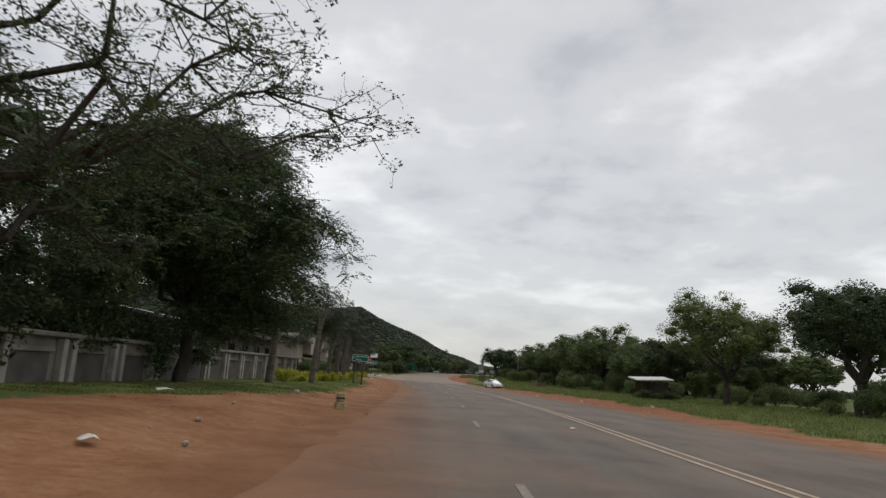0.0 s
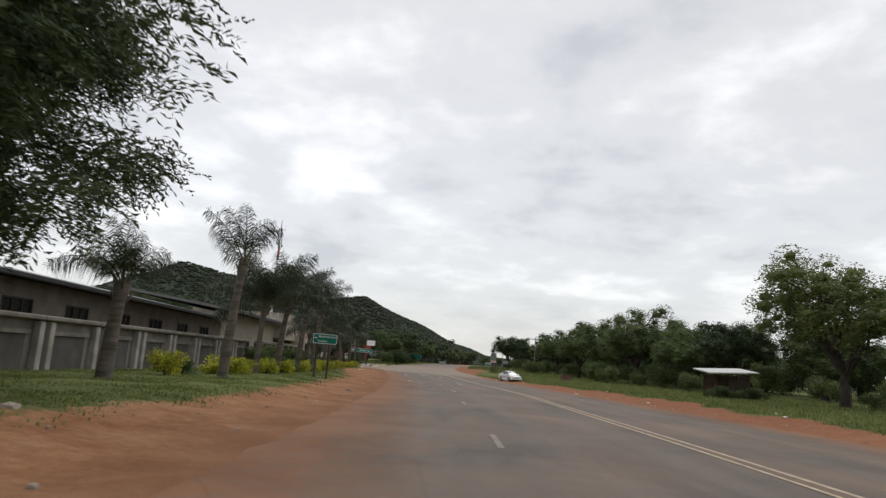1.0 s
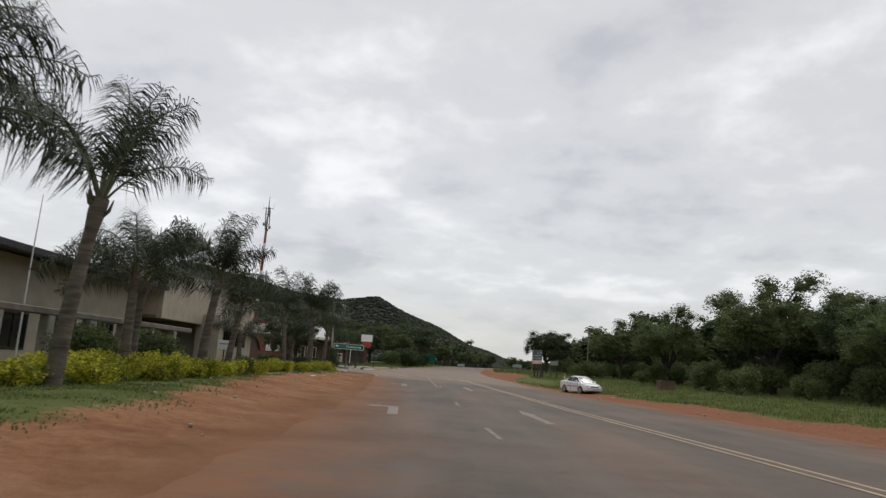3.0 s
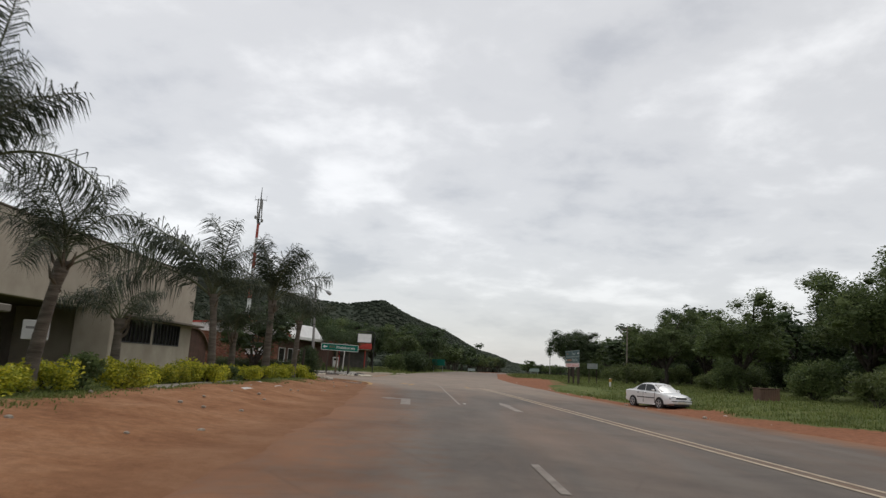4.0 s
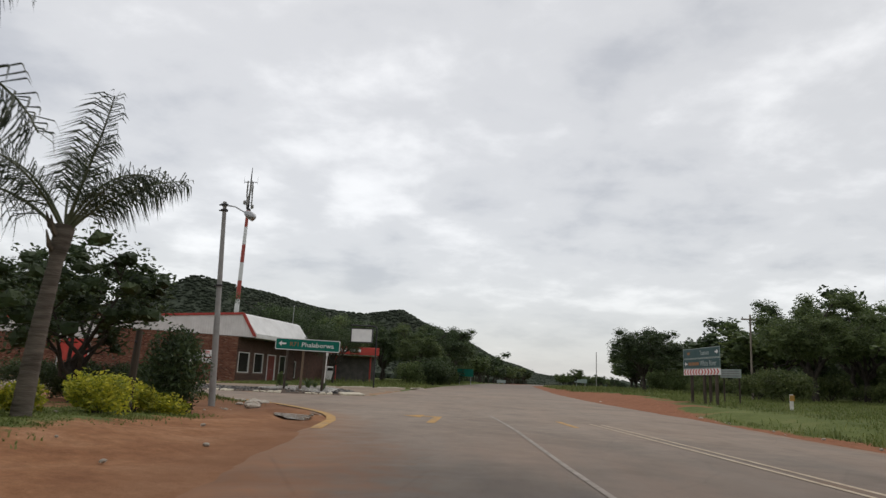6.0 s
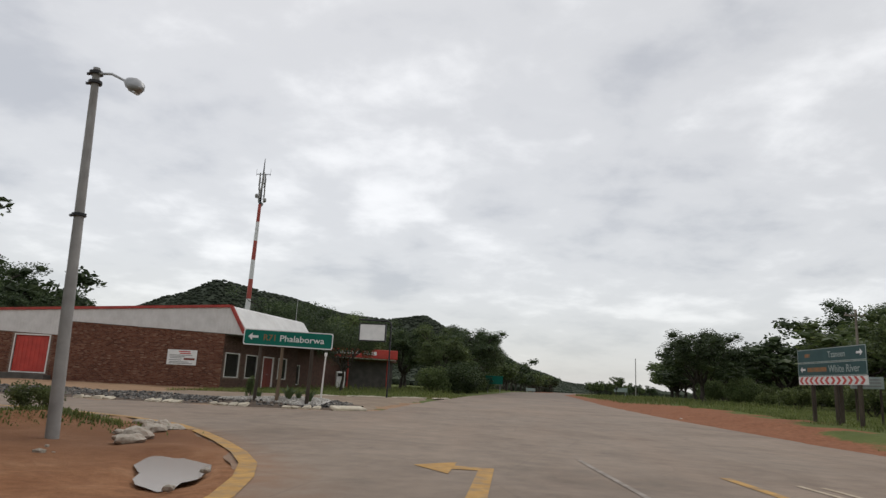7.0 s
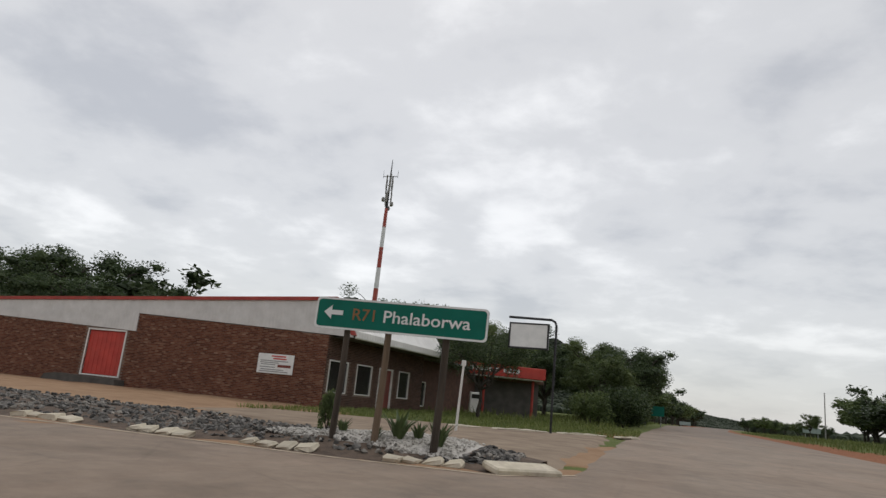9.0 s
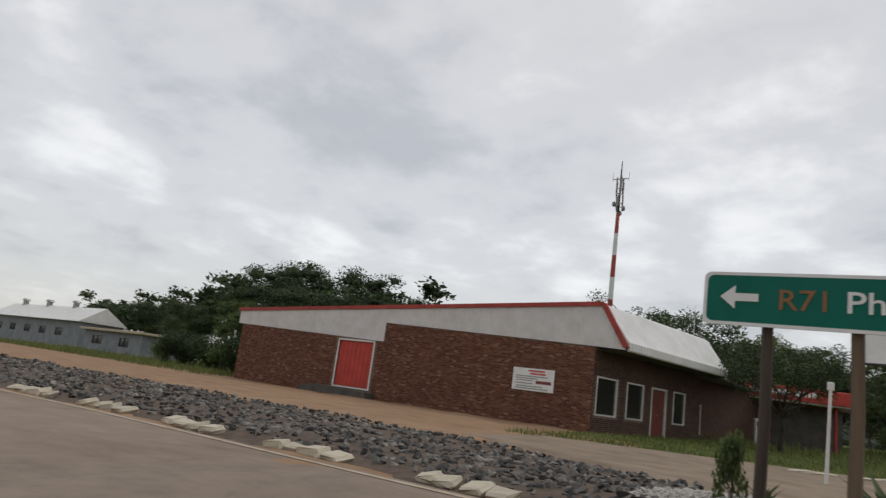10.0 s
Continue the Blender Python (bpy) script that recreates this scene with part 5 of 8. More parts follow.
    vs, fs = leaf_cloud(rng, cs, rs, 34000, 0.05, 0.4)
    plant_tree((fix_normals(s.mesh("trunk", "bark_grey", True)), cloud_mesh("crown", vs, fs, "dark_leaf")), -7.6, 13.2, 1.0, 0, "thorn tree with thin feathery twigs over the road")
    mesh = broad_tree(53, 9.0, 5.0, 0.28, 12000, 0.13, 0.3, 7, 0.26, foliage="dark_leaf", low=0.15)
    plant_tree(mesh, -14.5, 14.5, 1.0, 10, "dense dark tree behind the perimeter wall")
    plant_tree(T_ROUND[2], -12.2, 20.2, 0.6, 30, "small dense dark tree behind the perimeter wall")
    for k in range(13):
        plant_bush(T_BUSH[1], -11.9 - 1.2 * (k % 3), 10.5 + 1.7 * k, 0.72 + 0.08 * (k % 4), 67 * k, "tall dark shrub behind the perimeter wall", "shrub", "shrubs behind the wall", "shrub")
    plant_tree(mesh, -15.0, 5.0, 1.0, 100, "dense dark tree behind the perimeter wall")


make_near_trees()

for px, py, th, sz, sd, bend, n, up, lab in (
        (-8.75, 34.0, 2.5, 0.6, 1, (0.1, 0.1), 16, 1.3, "stout palm with a dark trunk and arching fronds"),
        (-7.8, 40.2, 4.15, 0.74, 2, (0.3, 0.0), 8, 1.2, "tall slim palm with a few upswept fronds"),
        (-9.2, 48.9, 3.05, 1.05, 3, (0.1, 0.1), 18, 0.2, "palm with a full drooping crown"),
        (-8.8, 51.2, 3.6, 1.05, 4, (0.3, 0.1), 18, 0.6, "tall palm with cut leaf stubs under its crown"),
        (-9.0, 56.7, 3.5, 1.18, 5, (0.3, 0.0), 18, 0.6, "thick-trunked palm with a dense full crown"),
        (-9.2, 62.0, 3.9, 1.05, 6, (0.3, 0.2), 9, 1.4, "slim palm with a tall one-sided frond"),
        (-9.9, 66.0, 2.8, 0.85, 7, (0, 0), 14, -0.6, "palm with a drooping bushy crown"),
        (-11.0, 68.5, 2.7, 0.8, 8, (0.1, 0), 13, -0.4, "palm with drooping fronds"),
        (-10.4, 72.3, 3.5, 0.92, 9, (0.3, 0.1), 17, 0.4, "tall thick palm with a broad crown beside the building"),
        (-10.8, 76.0, 2.6, 0.74, 10, (0.3, 0.1), 12, 0.3, "palm with an arching frond beside the building"),
        (-12.4, 82.0, 1.8, 0.65, 11, (0, 0), 9, -1.0, "small palm with hanging fronds"),
        (-11.3, 86.4, 3.05, 1.02, 12, (-0.25, 0.1), 15, 0.4, "palm with long arching fronds above the hedge"),
        (-11.4, 92.8, 3.5, 1.02, 13, (0.05, 0.0), 17, 1.0, "tall palm with a wide feathery crown"),
        (-11.75, 89.5, 1.85, 0.62, 14, (0, 0), 10, 0.2, "short palm with slender stem beside the beige wall"),
        (-11.5, 97.8, 2.95, 0.8, 15, (0.1, 0.2), 10, 0.2, "palm with feathery fronds at the end of the hedge")):
    make_palm(px, py, th, sz, sd, lab, bend, n, 0.2 if py < 35 else 0.165 if th > 3.3 else 0.14, up, skew=0.32 if 85 < py < 88 else 0.02 if 90 < py < 95 else 0.1)

HEDGE = [bush_meshes(61, 0.75, 0.9, 2600, 0.05, "hedge_leaf", 16), bush_meshes(62, 0.85, 0.8, 2800, 0.05, "hedge_leaf", 18), bush_meshes(63, 0.6, 0.7, 2000, 0.048, "hedge_leaf", 12), bush_meshes(64, 0.8, 0.9, 1500, 0.07, "mid_leaf", 12)]


def make_hedge():
    rng = random.Random(71)
    y = 38.5
    while y < 103.5:
        x = float(np.interp(y, (38, 50, 62, 80, 95, 104), (-8.9, -8.9, -9.4, -10.7, -11.6, -12.4))) + rng.uniform(-0.35, 0.3)
        k = rng.choice((0, 0, 0, 1, 1, 1, 2, 2, 3))
        plant_bush(HEDGE[k], x, y, rng.uniform(0.7, 1.05) * (0.88 if y > 68 else 1.0), rng.uniform(0, 360), "clipped green hedge shrub" if k == 3 else "yellow-green clipped hedge shrub", "shrub", "hedge along the verge", "hedge_shrub", rng.uniform(0.6, 0.95) * (0.92 if y > 68 else 1.0))
        y += rng.uniform(0.7, 1.4) if y > 50 else rng.uniform(1.3, 3.2)
    # darker shrubs behind
    for i in range(4):
        yy = 58 + 5 * i + rng.uniform(-1, 1)
        plant_bush(T_BUSH[rng.choice((0, 1))], -11.9 - 0.03 * (yy - 58) + rng.uniform(-0.3, 0.3), yy, rng.uniform(0.45, 0.65), rng.uniform(0, 360), "dark green garden shrub behind the hedge", "shrub", "garden shrubs", "shrub")
    # conical dark shrub beside the lamp post
    rg = np.random.default_rng(72)
    cs = [(0.4 * math.cos(k * 2.4) * math.sin(0.5 + k / 6.2), 0.4 * math.sin(k * 2.4) * math.sin(0.5 + k / 6.2), 0.15 + 0.105 * k) for k in range(15)]
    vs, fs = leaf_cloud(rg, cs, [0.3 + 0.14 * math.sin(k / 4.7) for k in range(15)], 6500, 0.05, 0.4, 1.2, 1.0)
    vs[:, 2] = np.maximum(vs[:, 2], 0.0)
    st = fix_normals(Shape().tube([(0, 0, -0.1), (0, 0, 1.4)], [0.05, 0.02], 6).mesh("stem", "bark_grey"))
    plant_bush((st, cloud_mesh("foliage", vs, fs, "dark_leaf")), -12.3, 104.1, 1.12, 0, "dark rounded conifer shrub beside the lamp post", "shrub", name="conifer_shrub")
    for k in range(5):
        plant_bush(T_BUSH[1], -14.4 - 1.2 * k, 107.0 + 0.3 * k, 0.4, 70 * k, "low dark bush behind the corner", "bush", "corner bushes", "bush")


make_hedge()

# ---------------------------------------------------------------- buildings
def along(p, q):
    """Frame on a wall from p to q on the plan: x runs along it, y goes back from the viewer's right hand side of p to q."""
    a = math.degrees(math.atan2(q[1] - p[1], q[0] - p[0]))
    return a, math.hypot(q[0] - p[0], q[1] - p[1])


def wall_with_holes(length, z0, z1, thick, holes):
    """A wall along +x with rectangular openings (x0, x1, za, zb), built of blocks round them."""
    s = Shape()
    xs = sorted({0.0, length, *[v for o in holes for v in o[:2]]})
    for a, b in zip(xs, xs[1:]):
        cuts = sorted([(o[2], o[3]) for o in holes if o[0] <= a + 1e-6 and o[1] >= b - 1e-6])
        z = z0
        for lo, hi in cuts:
            if lo > z:
                s.box((a, 0, z), (b, thick, lo))
            z = hi
        if z < z1:
            s.box((a, 0, z), (b, thick, z1))
    return s.weld()


def add_window(parent, x0, x1, z0, z1, frame_mat="white_paint", depth=0.1, bars=1, fw=0.07, proud=0.02, cross=0):
    """A framed pane in an opening of a wall along +x; the face is at y = 0."""
    fr = Shape()
    fr.box((x0, -proud, z0), (x0 + fw, depth, z1), 0.008)
    fr.box((x1 - fw, -proud, z0), (x1, depth, z1), 0.008)
    fr.box((x0 + fw, -proud, z0), (x1 - fw, depth, z0 + fw), 0.008)
    fr.box((x0 + fw, -proud, z1 - fw), (x1 - fw, depth, z1), 0.008)
    for k in range(1, bars):
        xm = x0 + (x1 - x0) * k / bars
        fr.box((xm - fw * 0.35, 0.0, z0 + fw), (xm + fw * 0.35, depth, z1 - fw))
    for k in range(1, cross + 1):
        zm = z0 + (z1 - z0) * k / (cross + 1)
        fr.box((x0 + fw, 0.01, zm - 0.012), (x1 - fw, 0.05, zm + 0.012))
    w = part("window", fr, frame_mat, parent)
    part("pane", Shape().box((x0 + fw * 0.5, depth * 0.5, z0 + fw * 0.5), (x1 - fw * 0.5, depth * 0.5 + 0.01, z1 - fw * 0.5)), "dark_glass", w)
    return w


def brick_rows(s, length, z0, top, thick_out=0.012, bl=0.225, bh=0.082, holes=(), seed=1, y=0.0, x_from=0.0, pick=None, picked=None):
    """Rough bricks with recessed joints on the face y = 0 of a wall along +x; top(x) is the height of the last course."""
    rnd = random.Random(seed)
    r, z = 0, z0
    while z < z0 + 8:
        x = x_from - (bl / 2 if r % 2 else 0)
        any_ok = False
        while x < length:
            a, b = max(x + 0.006, x_from), min(x + bl - 0.006, length)
            zt = z + bh - 0.012
            if b - a > 0.05 and zt < top((a + b) / 2):
                any_ok = True
                if not any(a < o[1] and b > o[0] and z < o[3] and zt > o[2] for o in holes):
                    d = -thick_out * rnd.uniform(0.5, 1.7)
                    e = 0.006
                    if pick and b - a > 0.2 and pick[0] < a and b < pick[1] and pick[2] < z and zt < pick[3]:
                        picked.append(((a + b) / 2, (z + zt) / 2))
                        x += bl
                        continue
                    s.add([(a, y, z), (b, y, z), (b, y, zt), (a, y, zt), (a + e, y + d, z + e), (b - e, y + d, z + e), (b - e, y + d, zt - e), (a + e, y + d, zt - e)],
                          [(4, 5, 6, 7), (0, 1, 5, 4), (1, 2, 6, 5), (2, 3, 7, 6), (3, 0, 4, 7)])
            x += bl
        z += bh
        r += 1
        if not any_ok and r > 3:
            break


def make_brick_hall():
    p, q = (-47.3, 138.72), (-24.75, 139.51)
    a, L = along(p, q)
    base = -0.25
    b = thing("brick_workshop", pose(p[0], p[1], 0, 0, 0, a), "low red-brick workshop with white sheet gable and red trim", "building")
    xs = L - 11.35                                           # where the taller brickwork starts
    door = (8.15, 10.55, 0.40, 2.78)
    wall = wall_with_holes(L, base, 2.9, 0.3, [door])
    wall.prism([(0, 2.9), (xs, 2.9), (xs, 3.4), (0, 3.4)], 0.3)
    wall.prism([(xs, 2.9), (L, 2.9), (L, 3.44), (xs, 3.84)], 0.3)
    front = part("front_wall", wall, "mortar", b)
    br, single = Shape(), []
    brick_rows(br, L, base, lambda x: (3.24 - 0.36 * x / xs) if x < xs else 3.86 - 0.4 * (x - xs) / (L - xs), holes=[(door[0] - 0.1, door[1] + 0.1, door[2] - 0.1, door[3] + 0.1)], seed=3, pick=(14.5, 18.6, 0.6, 2.0), picked=single)
    ob = part("brickwork", br, "rough_red_brick", front, "rough dark red bricks with recessed joints", recalc=False)
    tagged(ob, kind="stuff")
    faces = []
    for k in range(5):
        d, e, u, w = -0.007 - 0.003 * k, 0.006, 0.1065, 0.035
        faces.append(Shape().add([(-u, 0, -w), (u, 0, -w), (u, 0, w), (-u, 0, w), (e - u, d, e - w), (u - e, d, e - w), (u - e, d, w - e), (e - u, d, w - e)],
                                 [(4, 5, 6, 7), (0, 1, 5, 4), (1, 2, 6, 5), (2, 3, 7, 6), (3, 0, 4, 7)]).mesh("brick", "single_red_brick"))
    for k, (x, z) in enumerate(single):
        part("brick", faces[(k * 7) % 5], "", front, m=pose(x, 0, z))
    # white ribbed cladding over the brick
    top = lambda x: 4.04 + (5.2 - 4.04) * x / L
    cl = Shape()
    cl.prism([(-0.35, 3.25), (xs - 0.02, 2.88), (xs - 0.02, top(xs)), (-0.35, top(-0.35))], 0.1, Matrix.Translation((0, -0.055, 0)))
    part("gable_cladding", cl, "white_sheet", b, "white ribbed metal sheet")
    cl = Shape()
    cl.prism([(xs - 0.02, 3.86), (L + 0.1, 3.46), (L + 0.1, 5.2), (xs - 0.02, top(xs))], 0.1, Matrix.Translation((0, -0.045, 0)))
    part("gable_cladding", cl, "white_sheet", b, "white ribbed metal sheet")
    cl = Shape()
    cl.prism([(L + 0.1, 5.25), (L + 0.1, 3.46), (L + 1.3, 3.4), (L + 1.22, 3.6)], 0.1, Matrix.Translation((0, -0.045, 0)))
    part("gable_cladding", cl, "white_sheet", b, "white ribbed metal sheet")
    tr = Shape()
    tr.prism([(-0.45, top(-0.45) - 0.02), (L + 0.15, 5.18), (L + 0.2, 5.36), (-0.45, top(-0.45) + 0.16)], 0.22, Matrix.Translation((0, -0.14, 0)))
    part("top_trim", tr, "red_trim", b, "red painted metal capping")
    tr = Shape()
    tr.prism([(L + 0.1, 5.3), (L + 0.34, 5.3), (L + 1.45, 3.5), (L + 1.2, 3.5)], 0.2, Matrix.Translation((0, -0.14, 0)))
    part("barge_trim", tr, "red_trim", b, "red painted barge board")
    # roof: long slope behind the gable, white canopy slope over the side
    depth = 24.0
    rf = Shape()
    rf.add([(-0.4, 0.05, 4.08), (L + 0.15, 0.05, 5.24), (L + 0.15, depth, 5.24), (-0.4, depth, 4.08), (-0.4, 0.05, 4.0), (L + 0.15, 0.05, 5.16), (L + 0.15, depth, 5.16), (-0.4, depth, 4.0)],
           [(0, 1, 2, 3), (7, 6, 5, 4), (0, 4, 5, 1), (1, 5, 6, 2), (2, 6, 7, 3), (3, 7, 4, 0)])
    part("roof", rf, "grey_roof_sheet", b)
    side_len, skew = 10.2, math.tan(radians(10))             # the side wall stands ten degrees off square
    rf = Shape()
    n = 6
    prof = [(L + 0.12, 5.3), (L + 0.35, 5.2), (L + 0.8, 4.55), (L + 1.25, 3.92), (L + 1.42, 3.72), (L + 1.42, 3.4)]
    vs = [(x + skew * yy, yy, z) for yy in (0.02, side_len) for x, z in prof] + [(x - 0.06 + skew * yy, yy, z - 0.05) for yy in (0.02, side_len) for x, z in prof]
    fs = [(i, i + 1, n + i + 1, n + i) for i in range(n - 1)] + [(2 * n + n + i, 2 * n + n + i + 1, 2 * n + i + 1, 2 * n + i) for i in range(n - 1)]
    fs += [(i, 2 * n + i, 2 * n + i + 1, i + 1) for i in range(n - 1)] + [(n + i, n + i + 1, 3 * n + i + 1, 3 * n + i) for i in range(n - 1)] + [(n - 1, 3 * n - 1, 4 * n - 1, 2 * n - 1)]
    rf.add(vs, fs)
    part("canopy_roof", rf, "white_roof_sheet", b, "white ribbed sheet roof slope")
    far_x = skew * side_len
    # unseen dark sheet added below the overhang, keeps sky light off the side wall
    part("soffit", Shape().add([(x, yy, z) for z in (3.36, 3.4) for x, yy in ((L + 0.02, 0.3), (L + 1.36, 0.3), (L + 1.36 + far_x, side_len), (L + 0.02 + far_x, side_len))], [(3, 2, 1, 0), (4, 5, 6, 7), (0, 1, 5, 4), (1, 2, 6, 5), (2, 3, 7, 6), (3, 0, 4, 7)]), "dark_panel", b, "dark underside added to the eave to block sky light")
    part("roof_infill", Shape().add([(x, yy, z) for z in (5.12, 5.22) for x, yy in ((L + 0.16, 0.06), (L + 0.2, 0.06), (L + 0.2 + far_x, side_len), (L + 0.16, side_len))], [(3, 2, 1, 0), (4, 5, 6, 7), (0, 1, 5, 4), (1, 2, 6, 5), (2, 3, 7, 6), (3, 0, 4, 7)]), "grey_roof_sheet", b)
    # side wall with windows, facing the main road: local x runs back from the corner
    side_wall_len = 10.6
    holes = [(0.3, 2.02, 0.65, 2.26), (2.86, 4.42, 0.65, 2.26), (5.2, 6.75, -0.1, 2.26), (7.5, 8.82, 0.68, 2.26)]
    m = pose(L, 0.0, 0, 0, 0, 80)
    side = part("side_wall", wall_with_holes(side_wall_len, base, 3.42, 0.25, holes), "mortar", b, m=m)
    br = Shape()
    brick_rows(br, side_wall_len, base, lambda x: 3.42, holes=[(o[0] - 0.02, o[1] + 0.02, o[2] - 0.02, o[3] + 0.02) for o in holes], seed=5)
    # coloured darker than the front bricks to give the shade under the eave
    tagged(part("brickwork", br, "dark_brick", side, "brown bricks with the eave's shade put into their colour", recalc=False), kind="stuff")
    for o in (holes[0], holes[1], holes[3]):
        add_window(side, *o, bars=1, fw=0.06, proud=0.03)
    x0, x1 = holes[2][0], holes[2][1]
    d = Shape()
    d.box((x0 + 0.08, 0.06, -0.1), (x1 - 0.08, 0.12, 2.18), 0.01)
    for k in range(2):
        u = x0 + 0.16 + 0.64 * k
        d.box((u, 0.045, 0.1), (u + 0.52, 0.07, 0.95), 0.01)
        d.box((u, 0.045, 1.1), (u + 0.52, 0.07, 2.05), 0.01)
    dr = part("door", d, "dark_red_paint", side, "dark red panelled door")
    part("handle", Shape().tube([(x0 + 0.7, 0.05, 1.0), (x0 + 0.7, 0.0, 1.0), (x0 + 0.8, 0.0, 1.0)], 0.015, 6), "galvanised", dr)
    fr = Shape()
    fr.box((x0, -0.03, -0.1), (x0 + 0.08, 0.12, 2.26), 0.01).box((x1 - 0.08, -0.03, -0.1), (x1, 0.12, 2.26), 0.01).box((x0 + 0.08, -0.03, 2.18), (x1 - 0.08, 0.12, 2.26), 0.01)
    part("door_frame", fr, "white_paint", side)
    # set-back rear wing with one more window
    m = pose(L + skew * side_wall_len - 0.9, side_wall_len - 0.2, 0, 0, 0, 80)
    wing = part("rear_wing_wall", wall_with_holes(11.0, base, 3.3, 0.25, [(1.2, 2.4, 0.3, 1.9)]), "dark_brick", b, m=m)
    add_window(wing, 1.2, 2.4, 0.3, 1.9, bars=2, fw=0.06, proud=0.03)
    # rear and far walls close the hall
    part("rear_wall", Shape().box((0, depth - 0.3, base), (L, depth, 3.9)), "mortar", b)
    part("end_wall", Shape().box((0, 0.3, base), (0.3, depth - 0.3, 3.9)), "mortar", b)
    part("rear_wing_roof", Shape().box((L - 0.5, side_len + 0.05, 3.3), (L + 2.9, 21.5, 3.42), 0.02), "grey_roof_sheet", b)
    part("floor_slab", Shape().box((0.3, 0.3, base), (L - 0.3, depth - 0.3, base + 0.1)), "concrete", b)
    # red loading door with white frame, and its dark ramp
    x0, x1, z0, z1 = door
    dd = Shape()
    dd.box((x0, 0.08, z0), (x1, 0.14, z1))
    ld = part("loading_door", dd, "red_paint", b, "bright red ribbed loading door")
    for k in range(8):
        xx = x0 + (x1 - x0) * (k + 0.5) / 8
        part("rib", Shape().box((xx - 0.13, 0.065, z0 + 0.03), (xx + 0.13, 0.079, z1 - 0.03), 0.006), "red_paint", ld)
    fr = Shape()
    fr.box((x0 - 0.09, -0.04, z0 - 0.02), (x0, 0.14, z1 + 0.09), 0.01).box((x1, -0.04, z0 - 0.02), (x1 + 0.09, 0.14, z1 + 0.09), 0.01).box((x0, -0.04, z1), (x1, 0.14, z1 + 0.09), 0.01).box((x0 - 0.09, -0.04, z0 - 0.09), (x1 + 0.09, 0.14, z0 - 0.02), 0.01)
    part("door_frame", fr, "white_paint", b, "white painted steel frame")
    st = Shape().prism([(x0 - 2.0, base), (x1 + 0.6, base), (x1 + 0.5, 0.22), (x0 - 1.0, 0.3), (x0 - 1.7, 0.2)], -0.75, Matrix.Translation((0, -0.02, 0)))
    part("loading_step", st, "dark_panel", b, "low dark stone step")
    # white notice with unreadable print
    nb = part("notice_board", Shape().box((18.85, -0.07, 1.31), (20.85, -0.03, 2.28), 0.01), "sign_white", b, "white notice board with red and black print")
    for k, (u0, u1, z, hh, mt) in enumerate(((0.75, 1.55, 2.17, 0.07, "sign_red"), (0.85, 1.6, 2.05, 0.07, "sign_red"), (0.15, 1.7, 1.93, 0.04, "sign_back"), (0.15, 1.2, 1.84, 0.04, "sign_back"), (0.2, 1.0, 1.75, 0.04, "sign_back"),
                                               (1.15, 1.88, 1.7, 0.13, "dark_red_paint"), (0.15, 1.0, 1.62, 0.04, "sign_back"), (0.2, 1.5, 1.5, 0.04, "sign_back"), (0.15, 1.75, 1.41, 0.04, "sign_back"))):
        part("print_line", Shape().box((18.85 + u0, -0.076, z - hh / 2), (18.85 + u1, -0.071, z + hh / 2)), mt, nb)
    # short lamp under the eave
    part("wall_lamp", Shape().tube([(L + 0.9, 4.5, 3.45), (L + 0.9, 4.5, 3.3)], [0.05, 0.11], 10), "dark_metal", b)


